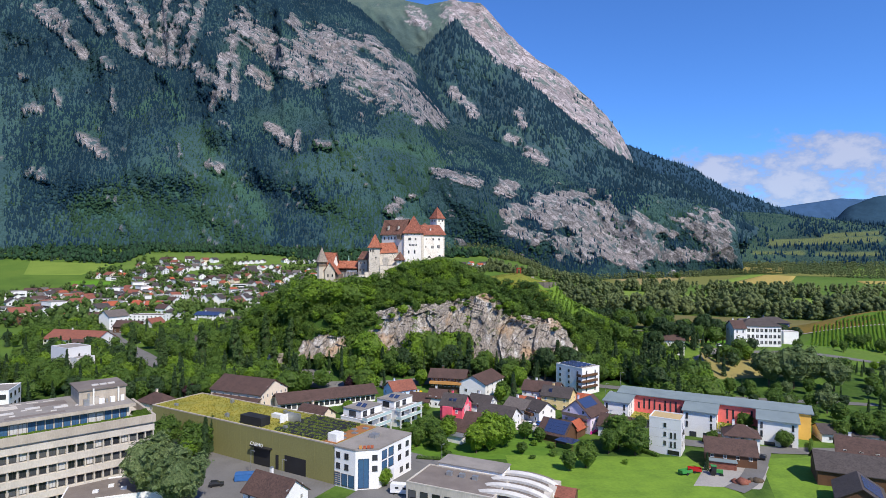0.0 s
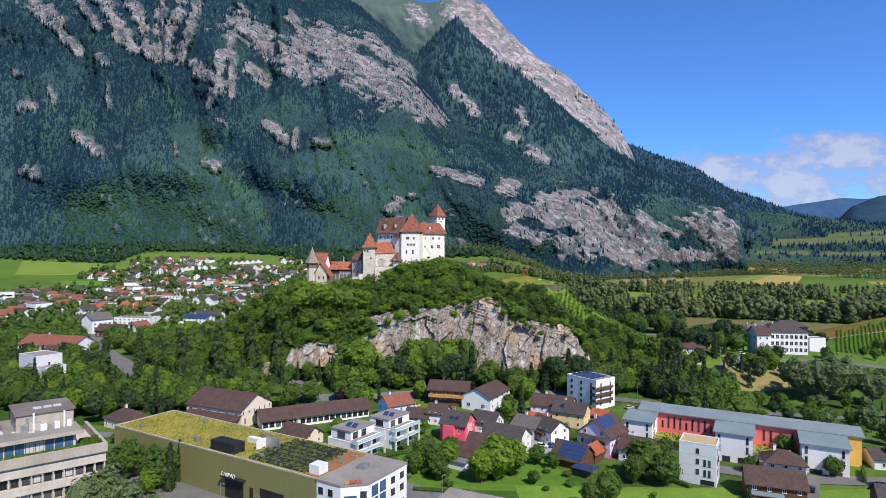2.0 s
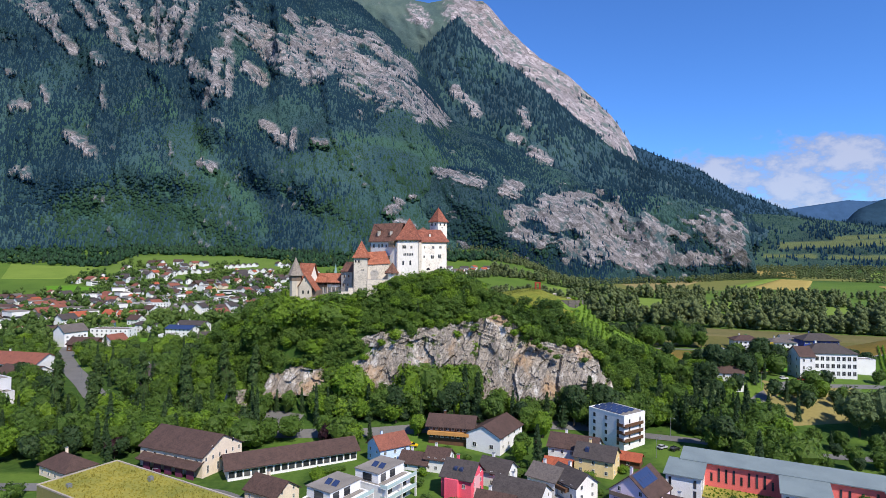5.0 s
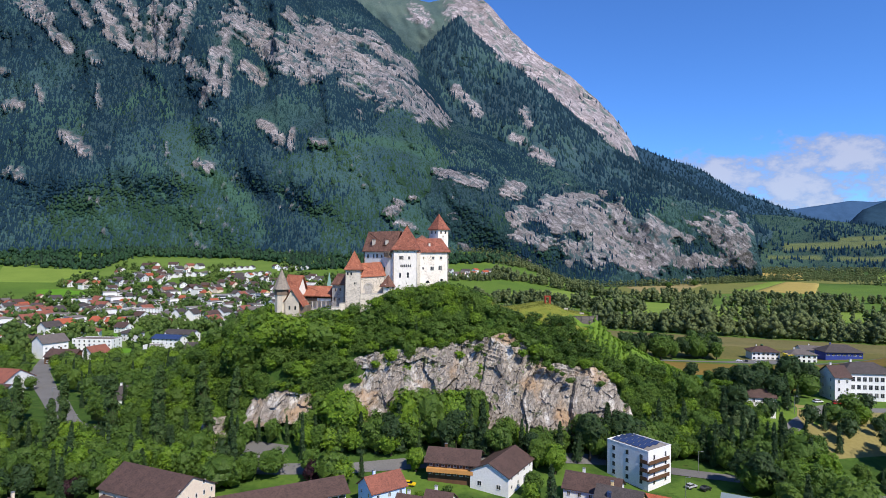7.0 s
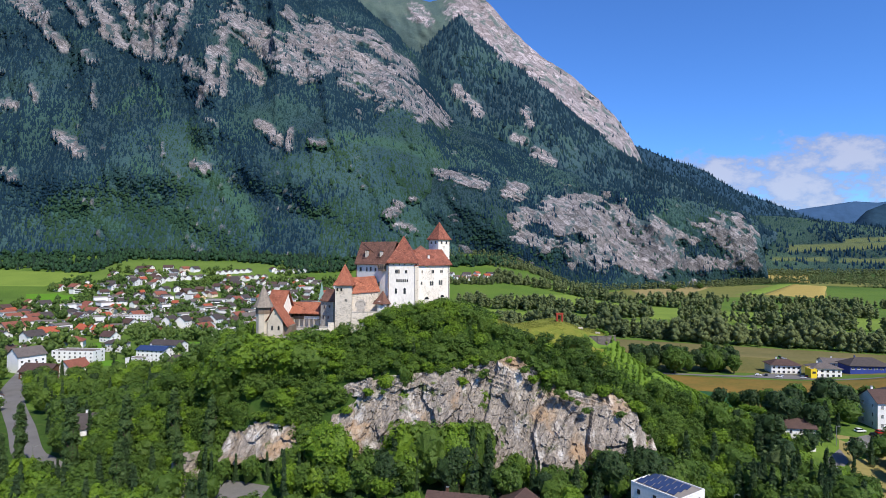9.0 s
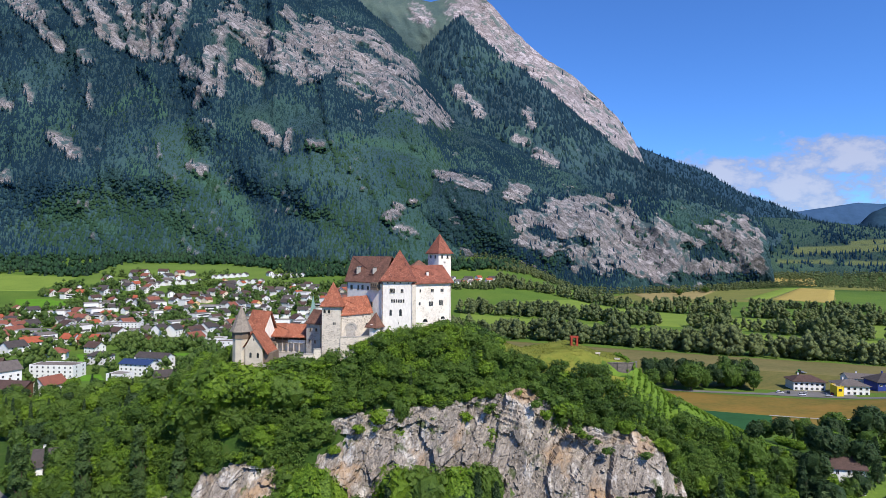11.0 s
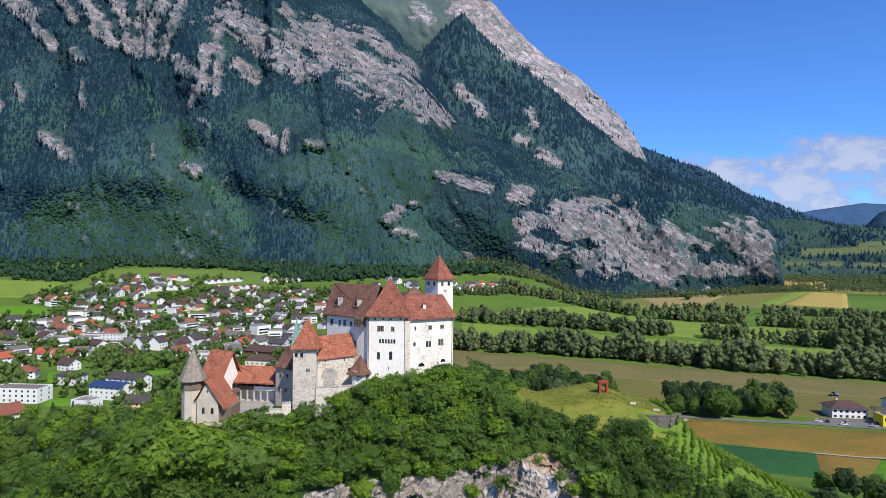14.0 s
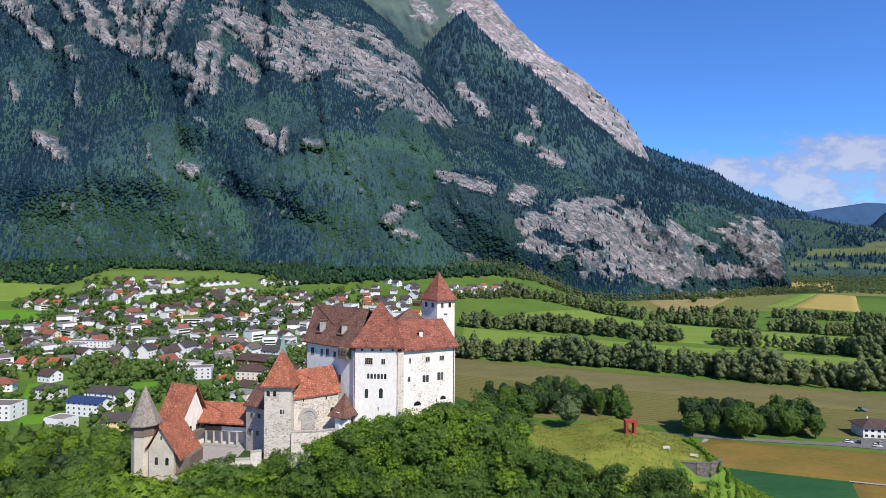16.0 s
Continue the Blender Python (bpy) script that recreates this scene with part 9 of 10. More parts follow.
# gardens of the near village
for kind, x, y, h in (("light", 17, 209, 15), ("light", 22, 213, 13), ("light", 12, 206, 11), ("broad", 63, 211, 14), ("broad", 67, 205, 11), ("broad", 58, 206, 9), ("broad", -3, 214, 10), ("broad", -9, 212, 8), ("fir", -80, 199, 14), ("broad", -84, 200, 12), ("broad", -90, 212, 10), ("light", 2, 220, 9), ("broad", 152, 214, 12), ("broad", 158, 212, 10), ("broad", 146, 216, 9), ("broad", 116, 226, 8), ("broad", 47, 193, 9.5), ("broad", 41, 190, 7), ("broad", -7, 220, 9), ("broad", -1, 208, 8),
                      ("broad", 3, 228, 8), ("broad", -5, 232, 7), ("broad", -83, 204, 11), ("fir", -80, 206, 12), ("light", -84, 196, 8), ("willow", -80, 164, 20), ("willow", -70, 158, 18), ("broad", -97, 207, 13), ("broad", -101, 203, 10), ("light", -17, 177, 6),
                      ("fir", 33, 272, 15), ("light", 27, 276, 8), ("broad", 29, 283, 9), ("purple", -44, 290, 9), ("purple", -118, 276, 8), ("broad", 77, 229, 7), ("broad", 121, 209, 7), ("fir", 85, 190, 6), ("broad", 36, 218, 6), ("broad", 31, 222, 7), ("broad", 28, 205, 5),
                      ("light", -40, 252, 7), ("broad", 72, 222, 8), ("broad", 69, 218, 7), ("broad", 98, 214, 6), ("broad", 84, 236, 5), ("broad", 160, 238, 9), ("broad", 150, 240, 8), ("broad", 172, 232, 8)):
    plant(kind, x, y, h)
for x, y in spread(-20, 60, 200, 290, 9.5, 51):
    if clear(x, y, 0.8) and rnd.random() < 0.7:
        plant("bush", x, y, rnd.uniform(1.5, 3.4))
for x, y in spread(60, 170, 178, 245, 15.0, 52):
    if clear(x, y, 1.0) and not (x < 92 and y < 203) and not (100 < x < 142 and y < 200):
        plant("bush", x, y, rnd.uniform(1.2, 3.0))
for x, y in spread(-140, -40, 150, 262, 13.0, 53):
    if clear(x, y, 1.0) and y > 236:
        plant(rnd.choice(["bush", "broad"]), x, y, rnd.uniform(2.0, 5.0))
for x, y in spread(24, 118, 590, 616, 7.0, 81) + spread(138, 216, 548, 566, 6.0, 82) + spread(60, 100, 625, 640, 8.0, 83):
    plant(rnd.choices(["broad", "pine"], [2.2, 4])[0], x, y, rnd.uniform(13, 22) * (0.85 if x < 120 else 1.0), squash=rnd.uniform(0.6, 0.85), near=False)
for i in range(8):                        # tall trees along the valley road
    x = rnd.choice([rnd.uniform(24, 112), rnd.uniform(128, 212)])
    plant(rnd.choice(["broad", "broad", "willow"]), x, (566 if x < 120 else 546) + rnd.uniform(-8, 10), rnd.uniform(14, 22))
for i in range(24):
    plant(rnd.choice(["broad", "light", "willow"]), 14 + 4.6 * i + rnd.uniform(-3, 3), 480 + rnd.uniform(-26, 30), rnd.uniform(8, 13), near=False)


def tufts(label, x0, x1, y0, y1, n, size, mat, seed):
    """Uneven long grass on open ground."""
    rng = np.random.default_rng(seed)
    x, y = rng.uniform(x0, x1, n), rng.uniform(y0, y1, n)
    ok = fbm(x / 5, y / 5, 3, seed) > rng.uniform(0.2, 0.6, n)
    x, y = x[ok], y[ok]
    c = np.column_stack([x, y, land(x, y) + 0.35])
    v, f = leaves(c, rng.uniform(0.6, 1.4, len(c)) * size, rng, np.tile([0.0, -0.5, 1.0], (len(c), 1)), 0.9, 3)
    solid("long_grass", mesh_from("long_grass", v, f, M[mat]), label, "grass", "stuff")


tufts("sunny uneven long grass on the castle knoll", 21, 66, 345, 377, 16000, 0.16, "meadow_blades", 91)
tufts("green uneven grass between the vine rows", 68, 120, 346, 396, 10000, 0.22, "leaf_light", 92)
for x, y, rz in ((53.6, 353.2, 12), (60.5, 353.6, -20)):
    bench = thing("bench", "pale wooden bench on the grassy knoll", "bench", pose(x, y, float(land(x, y)) + 0.28, 0, 0, rz), "knoll benches")
    for q in (-0.7, 0.6):
        part("leg", one_box(q, -0.2, -0.2, q + 0.1, 0.2, 0.42), M["stone_frame"], bench)
    part("seat", one_box(-0.95, -0.25, 0.42, 0.95, 0.25, 0.5), M["stone_frame"], bench)
    part("backrest", one_box(-0.95, 0.2, 0.55, 0.95, 0.27, 0.95), M["stone_frame"], bench)
for x, y in ((528, 1487), (619, 1559)):
    plant("broad", x, y, 17, squash=1.2)
join_rough_trees()


# ---- woods too far to count: joined crowns ----
def wood(name, label, spires_c=None, lumps_c=None, mats=("far_needle", "far_leaf"), seed=1):
    rng = np.random.default_rng(seed)
    obs = []
    if spires_c is not None and len(spires_c[0]):
        v, f = spires(*spires_c, rng, 5, ((0.0, 1.0, 1.0),)) if len(spires_c[0]) > 3000 else spires(*spires_c, rng)
        obs.append(solid(name, mesh_from(name, v, f, M[mats[0]], True), label + ", spruces", "forest", "stuff"))
    if lumps_c is not None and len(lumps_c[0]):
        v, f = domes(*lumps_c, rng) if mats[1].startswith("mount") else crowns(*lumps_c, rng) if len(lumps_c[0]) > 2000 else lumps(*lumps_c, rng, 0.3)
        obs.append(solid(name, mesh_from(name, v, f, M[mats[1]], True), label + ", broadleaf crowns", "forest", "stuff"))
    return obs


def on_face_points(X, Y, Z, mask, n, seed, u0, u1):
    """Random places on a mountain face, even by area, clear of bare rock."""
    rng = np.random.default_rng(seed)
    P = np.stack([X, Y, Z], 2)
    a, b, c = P[:-1, :-1], P[:-1, 1:], P[1:, :-1]
    area = np.linalg.norm(np.cross(b - a, c - a), axis=2)
    U = (X[:-1, :-1] - VIEW[0]) / (Y[:-1, :-1] - VIEW[1]) * UNIT
    area = area * (U > u0) * (U < u1) * (1 - 0.96 * np.clip(mask[:-1, :-1] * 1.25, 0, 1))
    area[int(len(area) * 0.9):] = 0
    p = (area / area.sum()).ravel()
    i = rng.choice(len(p), n, p=p)
    s, t = rng.uniform(0, 1, (n, 1)), rng.uniform(0, 1, (n, 1))
    a, b, c = a.reshape(-1, 3)[i], b.reshape(-1, 3)[i], c.reshape(-1, 3)[i]
    return a + (b - a) * s + (c - a) * t, rng


def mountain_wood(name, label, X, Y, Z, mask, n, seed, u0, u1, size, tree_line=1500, beech=(), spruce=()):
    """Forest on a mountain face: knots of dark spruce, lighter broadleaf stands between them, the lightest along the given lines."""
    p, rng = on_face_points(X, Y, Z, mask, n, seed, u0, u1)
    u, e = ((p[:, i] - VIEW[i]) / (p[:, 1] - VIEW[1]) * UNIT for i in (0, 2))

    def near_lines(lines):
        out = np.zeros(n)
        for x0, e0, x1, e1, w in lines:
            ax, ay = x1 - x0, e1 - e0
            t = np.clip(((u - x0) * ax + (e - e0) * ay) / (ax * ax + ay * ay), 0, 1)
            out = np.maximum(out, np.exp(-(np.hypot(u - x0 - t * ax, e - e0 - t * ay) / w) ** 2))
        return out
    fresh = near_lines(beech)
    patch = fbm(p[:, 0] / 130, p[:, 2] / 90, 4, seed)
    con = rng.uniform(0, 1, n) < np.clip(0.30 + p[:, 2] / 1500 + (patch - 0.5) * 3.4 - 0.75 * fresh - 0.14 * (1 - ss(120, 520, p[:, 2])) + 0.5 * near_lines(spruce), 0.03, 0.97)
    keep_ = p[:, 2] < tree_line + rng.normal(0, 60, n)
    # low crowns take the greener tone, upper ones keep the painted haze blue
    light = fresh + 0.42 * (1 - ss(120, 520, p[:, 2])) + 0.9 * (fbm(p[:, 0] / 60, p[:, 2] / 45, 3, seed + 1) - 0.5) + rng.normal(0, 0.12, n) > 0.52
    h = rng.uniform(0.75, 1.3, n) * size * 3.0
    r = rng.uniform(0.7, 1.2, (n, 1)) * size * np.array([[1.15, 1.15, 1.75]])
    a, b, c = con & keep_, ~con & keep_ & ~light, ~con & keep_ & light
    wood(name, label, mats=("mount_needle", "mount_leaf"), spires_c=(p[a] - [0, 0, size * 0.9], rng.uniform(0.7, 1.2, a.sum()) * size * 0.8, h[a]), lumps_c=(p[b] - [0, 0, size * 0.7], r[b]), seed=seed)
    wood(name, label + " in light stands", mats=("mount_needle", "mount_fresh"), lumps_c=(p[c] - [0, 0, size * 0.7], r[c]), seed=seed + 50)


MAIN_BEECH = [(-560, 262, -470, 200, 45), (-470, 200, -425, 110, 40), (-425, 110, -370, 40, 45), (-680, 60, -430, 20, 50), (-250, 180, -20, 140, 45), (-160, 270, 0, 190, 32), (-200, 60, -60, 20, 40), (-120, 440, -60, 370, 26), (-700, 240, -640, 200, 20)]
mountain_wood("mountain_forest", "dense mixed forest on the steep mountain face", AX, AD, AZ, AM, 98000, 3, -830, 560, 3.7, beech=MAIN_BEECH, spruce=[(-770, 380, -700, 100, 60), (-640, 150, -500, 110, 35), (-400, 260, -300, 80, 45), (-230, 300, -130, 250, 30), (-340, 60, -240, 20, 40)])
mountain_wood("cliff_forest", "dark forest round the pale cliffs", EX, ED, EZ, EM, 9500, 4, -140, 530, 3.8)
mountain_wood("valley_forest", "dark forest closing the valley", VX, VD, VZ, VM, 4200, 7, 520, 1050, 8.0)
mountain_wood("peak_forest", "dark spruce forest on the pyramid peak", BX, BD, BZ, BM, 9000, 5, -130, 570, 9.0)
mountain_wood("summit_forest", "thin forest under the bare summit", CX, CD_, CZ, CM, 2500, 6, -60, 360, 9.0, 1250)
# spruce line spans the whole ridge so its crowns carry the haze blue
mountain_wood("ridge_forest", "distant spruce forest on the falling ridge", NX, ND, NZ, NM, 5000, 8, 250, 760, 9.0, 3000, spruce=[(250, 200, 760, 20, 400)])


def belt(name, label, pts, width, n, seed, size=6.6, fine=1):
    """A belt of trees along plan points: each crown a handful of lumps with sprays round them, some tall and narrow."""
    rng = np.random.default_rng(seed)
    p = np.array(pts, dtype=float)
    d = np.concatenate([[0], np.cumsum(np.linalg.norm(np.diff(p, axis=0), axis=1))])
    s = rng.uniform(0, d[-1], n)
    thin = fbm(s / 22, s * 0 + seed, 3, seed)
    s = s[thin > 0.24]                    # gaps
    n, thin = len(s), thin[thin > 0.24]
    x = np.interp(s, d, p[:, 0]) + rng.uniform(-0.5, 0.5, n) * width
    y = np.interp(s, d, p[:, 1]) + rng.uniform(-0.5, 0.5, n) * width
    z = land(x, y)
    big = rng.uniform(0.78, 1.15, n) * size * np.clip(0.55 + thin * 0.85, 0.75, 1.15)
    slim = np.where(rng.uniform(0, 1, n) < 0.3, 0.7, 1.0)
    k = 11 if fine else 3
    bigk, slimk = np.repeat(big, k), np.repeat(slim, k)
    up = np.tile(np.linspace(0.16, 0.95, k), n) + rng.uniform(-0.04, 0.04, n * k)     # lumps one over another, widest at half height
    girth = np.sin(np.pi * np.clip(up * 0.8 + 0.16, 0, 1)) ** 0.8
    turn_ = rng.uniform(0, 6.283, n * k)
    out = rng.uniform(0.15, 1.0, n * k) * 0.46 * bigk * slimk * girth
    c = np.repeat(np.stack([x, y, z], 1), k, 0) + np.stack([out * np.cos(turn_), out * np.sin(turn_), up * bigk * 1.95], 1)
    r = (rng.uniform(0.24, 0.44, n * k) * bigk * (0.55 + 0.45 * girth))[:, None] * np.array([[0.9, 0.9, 1.0]])
    q = 64 if fine else 8
    own = rng.integers(0, n * k, n * q)
    dd = rng.normal(0, 1, (n * q, 3))
    dd /= np.linalg.norm(dd, axis=1)[:, None]
    v, f = join(crowns(c, r, rng), leaves(c[own] + dd * r[own] * 1.08, (0.085 if fine else 0.13) * bigk[own] + 0.22, rng, dd, 0.7, 3))
    me = mesh_from(name, v, f, M["belt_leaf"], True)
    tone = rng.uniform(0, 1, n) ** 1.3
    attribute(me, "tone", np.concatenate([np.repeat(np.repeat(tone, k), 6), np.repeat(np.repeat(tone, k)[own], 3)]))
    solid(name, me, label, "woodland", "stuff")


belt("tree_belt", "thick belt of trees along the valley fields", [(-60, 818), (14, 801), (110, 776), (159, 762), (202, 738), (241, 716), (277, 696), (338, 675), (480, 612), (640, 540)], 22, 560, 61, 10.5)
belt("tree_belt", "thick belt of trees along the river", [(-20, 1002), (26, 988), (146, 960), (272, 921), (378, 873), (438, 828), (600, 740), (860, 590)], 26, 560, 62, 10.0)
belt("tree_belt", "belt of trees beyond the pale strip", [(90, 1230), (217, 1186), (344, 1110), (433, 1038), (600, 930), (960, 740)], 28, 500, 63, 9.5)
belt("tree_belt", "broken line of trees along a field edge", [(200, 1240), (380, 1225), (586, 1190), (700, 1110), (1000, 930)], 16, 260, 68, 7.5)
belt("tree_belt", "far belt of trees under the cliffs", [(150, 1500), (420, 1590), (640, 1660), (900, 1790)], 40, 600, 64, 6, 0)
belt("tree_belt", "wood at the foot of the cliffs", [(0, 1490), (400, 1545), (640, 1600), (880, 1740), (1000, 1800)], 50, 900, 65, 7, 0)
belt("tree_belt", "scattered trees across the far fields", [(1000, 1860), (1200, 1800), (1600, 1700)], 90, 420, 66, 7, 0)
belt("tree_belt", "far hedgerows up the valley", [(920, 2000), (1300, 2200), (1900, 2200)], 160, 520, 67, 8, 0)
def wood_apron(label, front, back, n, seed, size):
    """Forest between two lines in plan, thick along its front edge."""
    rng = np.random.default_rng(seed)
    f, b = np.array(front, dtype=float), np.array(back, dtype=float)
    s, t = rng.uniform(0, len(f) - 1, n), rng.uniform(0, 1, n) ** 1.5
    k = np.arange(len(f))
    x, y = (np.interp(s, k, f[:, i]) * (1 - t) + np.interp(s, k, b[:, i]) * t for i in (0, 1))
    x, y = x + rng.normal(0, 9, n), y + rng.normal(0, 6, n)
    con = rng.uniform(0, 1, n) < 0.2
    big = rng.uniform(0.6, 1.25, n) * size
    p = np.stack([x, y, land(x, y)], 1)
    q = p[~con] + np.array([0, 0, 0.9]) * big[~con][:, None]
    q = np.concatenate([q, q + rng.normal(0, 0.55, q.shape) * big[~con][:, None]])
    r = np.concatenate([big[~con]] * 2)[:, None] * rng.uniform(0.5, 0.95, (len(q), 1)) * np.array([[1, 1, 1.1]])
    wood("forest_edge", label, (p[con], big[con] * 0.7, big[con] * 3.0), (q, r), ("far_needle", "edge_leaf"), seed)


wood_apron("wood along the foot of the mountain", [(-1300, 1330), (-1050, 1310), (-916, 1302), (-813, 1287), (-699, 1261), (-718, 1364), (-701, 1425), (-640, 1412), (-585, 1423), (-520, 1405), (-467, 1414), (-410, 1380), (-354, 1372), (-310, 1320), (-277, 1281), (-180, 1300), (-60, 1340), (60, 1370), (150, 1400)],
           [(-1300, 1460), (-1050, 1470), (-916, 1470), (-813, 1470), (-720, 1470), (-718, 1475), (-701, 1480), (-640, 1480), (-585, 1480), (-520, 1475), (-467, 1475), (-410, 1465), (-354, 1455), (-310, 1450), (-277, 1445), (-180, 1440), (-60, 1435), (60, 1440), (150, 1480)], 3000, 69, 5.9)
belt("tree_belt", "woodland between village and cliffs", [(90, 1400), (170, 1430), (240, 1440)], 60, 240, 73, 6)
belt("tree_belt", "hedgerow woods across the right of the valley", [(820, 1120), (1150, 1060), (1600, 960)], 70, 420, 74, 7, 0)
belt("tree_belt", "woods between the far fields", [(1080, 1640), (1250, 1560), (1700, 1400)], 70, 420, 75, 7, 0)
belt("tree_belt", "woods behind the far fields", [(960, 1760), (1300, 1720), (1800, 1560)], 90, 420, 76, 9, 0)
belt("tree_belt", "wood along the far end of the valley", [(1050, 2050), (1500, 2000), (2100, 1850)], 130, 420, 77, 11, 0)
belt("tree_belt", "copse at the edge of the far village", [(-60, 1180), (60, 1190), (160, 1210)], 30, 120, 72, 6)


# ---- the far village on the other side of the hill ----
far_kinds = []
for i, (wall, roof, w, d, e, r, lab) in enumerate((
        ("white", "dark_tile", 12, 10, 5.4, 8.8, "white house with dark grey gabled roof"), ("white", "brown_tile", 13, 10, 5.6, 9.0, "white house with brown gabled roof"), ("white", "red_tile", 12, 9, 5.4, 8.6, "white house with orange-red roof"),
        ("cream", "rust_tile", 14, 11, 5.6, 9.2, "cream house with red-brown roof"), ("white", "grey_tile", 11, 9, 5.2, 8.2, "white house with grey roof"), ("grey_white", "dark_tile", 15, 11, 5.8, 9.4, "pale grey house with dark roof"),
        ("white", "rust_tile", 12, 10, 5.6, 9.2, "white house with old red roof"), ("wood", "brown_tile", 13, 10, 4.6, 8.2, "timber house with brown roof"), ("yellow", "red_tile", 12, 9, 5.2, 8.4, "yellow house with red roof"))):
    t = thing("house", lab + " in the far village", "house", pose(0, -900, -300), "far village houses")
    part("wall", gable_wall(w, d, e, r), M[wall], t)
    part("roof", gable_roof(w, d, e, r, 0.7), M[roof], t)
    bm = one_box(-0.6, -0.06, 0, 0.6, 0.0, 1.4)
    pane = bm_mesh("window", bm, M["glass"])
    for face, run in (("f", w), ("l", d), ("r", d)):
        for s_ in (1.0, 3.6):
            for k in ((-0.25, 0.25) if face != "f" else (-0.3, 0.3)):
                if face == "l" or (face == "f" and s_ < 2):
                    continue
                part("window", pane, None, t, "", on_face(face, w, d, run * k, s_))
    far_kinds.append(t)
for i, (w, d, e, lab) in enumerate(((16, 13, 9.0, "white flat-roofed apartment house"), (20, 12, 6.5, "white modern flat-roofed house"))):
    t = thing("apartment_house", lab + " in the far village", "house", pose(0, -900, -300), "far village houses")
    part("wall", one_box(-w / 2, -d / 2, -2, w / 2, d / 2, e), M["white"], t)
    part("roof", one_box(-w / 2 - 0.2, -d / 2 - 0.2, e, w / 2 + 0.2, d / 2 + 0.2, e + 0.3), M["dark_flat" if i else "grey_roof"], t)
    pane = bm_mesh("window", one_box(-w * 0.38, -0.06, 0, w * 0.38, 0.0, 1.6), M["glass"])
    for s_ in np.arange(1.0, e - 2, 3.0):
        part("window", pane, None, t, "", pose(0, -d / 2, float(s_)))
        part("window", pane, None, t, "", on_face("r", w, d, 0, float(s_)) @ Matrix.Diagonal((d / w * 0.9, 1, 1, 1)))
    far_kinds.append(t)
used_far = set()
FARH, DISTANT = [], []


def far_house(k, x, y, rz, s=1.0):
    m = pose(x, y, ground_at(x, y), 0, 0, rz) @ Matrix.Diagonal((s, s, s, 1))
    FARH.append((x, y))
    if y > 960:
        DISTANT.append((k, m))
        return
    if k not in used_far:
        used_far.add(k)
        far_kinds[k].matrix_basis = m
        return
    copy_thing(far_kinds[k], pose(0, 0, 0)).matrix_basis = m


VILLAGE_LAWNS = [[(-298, 616), (-276, 624), (-303, 668), (-326, 662)], [(-256, 555), (-244, 559), (-257, 578), (-268, 574)], [(-232, 631), (-222, 645), (-233, 675), (-249, 671)], [(-600, 962), (-552, 1000), (-600, 1070), (-670, 1056)]]
for q in VILLAGE_LAWNS:
    sheet("lawn", "bright green lawn between houses of the far village", "lawn", q, "playing_field", 0.3, 6)
frnd = random.Random(5)
for x, y in spread(-640, 0, 560, 1300, 29, 77):
    w_ = fbm(np.array([x / 90]), np.array([y / 90]), 2, 8)[0]
    if w_ < 0.36 or (-380 < x < -180 and 545 < y < 700) or x > -0.05 * y + 10 or x < -0.80 * y + 40 or not clear(x, y, 7):
        continue
    if (x > -0.2 * y + 40 and y < 860) or (x > -460 and y < 780 and frnd.random() < 0.45) or (y > 1180 and frnd.random() < 0.45):
        continue
    if any(min(p[0] for p in q) < x < max(p[0] for p in q) and min(p[1] for p in q) < y < max(p[1] for p in q) for q in VILLAGE_LAWNS):
        continue
    far_house(frnd.choices(range(11), [5, 5.5, 1.2, 1.8, 3.0, 2.8, 2.2, 1.6, 0.8, 2.8 * (y < 1120), 2.8 * (y < 1120)])[0], x, y, frnd.choice([-30, 60, -20, 70, 10, -50]) + frnd.uniform(-8, 8), frnd.uniform(0.9, 1.35))
for x0, y0, x1, y1, n in ((-522, 1181, -462, 1209, 7), (-440, 1257, -390, 1281, 6), (-330, 1272, -279, 1286, 6), (-385, 1205, -340, 1222, 5)):
    for i in range(n):                    # stepped rows of white gabled houses below the meadow
        far_house(0 if i % 2 else 4, x0 + (x1 - x0) * i / (n - 1), y0 + (y1 - y0) * i / (n - 1), 84, 0.95)
for x, y in ((20, 1230), (34, 1240), (55, 1235), (78, 1245), (100, 1240), (124, 1250), (-20, 1225), (-60, 1230), (-95, 1215), (-130, 1245), (10, 1262), (60, 1268), (30, 1216), (46, 1222), (68, 1218), (88, 1226), (0, 1240), (112, 1230), (-30, 1250), (-74, 1258), (40, 1254), (86, 1260)):
    far_house(frnd.choice([0, 1, 2, 4, 5]), x, y, frnd.uniform(-40, 60))


def join_distant_houses():
    """Houses too far and too many to count: one object for each building material."""
    by_mat = {}
    for k, m in DISTANT:
        for ch in far_kinds[k].children:
            me = ch.data
            a = np.array(m @ ch.matrix_basis)
            co = np.empty(len(me.vertices) * 3)
            me.vertices.foreach_get("co", co)
            vs, fs = by_mat.setdefault(me.materials[0].name, ([], []))
            o = sum(len(q) for q in vs)
            vs.append(co.reshape(-1, 3) @ a[:3, :3].T + a[:3, 3])
            fs.extend([tuple(i + o for i in p.vertices) for p in me.polygons])
    for name, (vs, fs) in by_mat.items():
        me = bpy.data.meshes.new("distant_houses")
        me.from_pydata([tuple(p) for p in np.concatenate(vs)], [], fs)
        me.materials.append(bpy.data.materials[name])
        solid("distant_houses", me, "white houses of the far village, roofs and walls", "houses", "stuff")


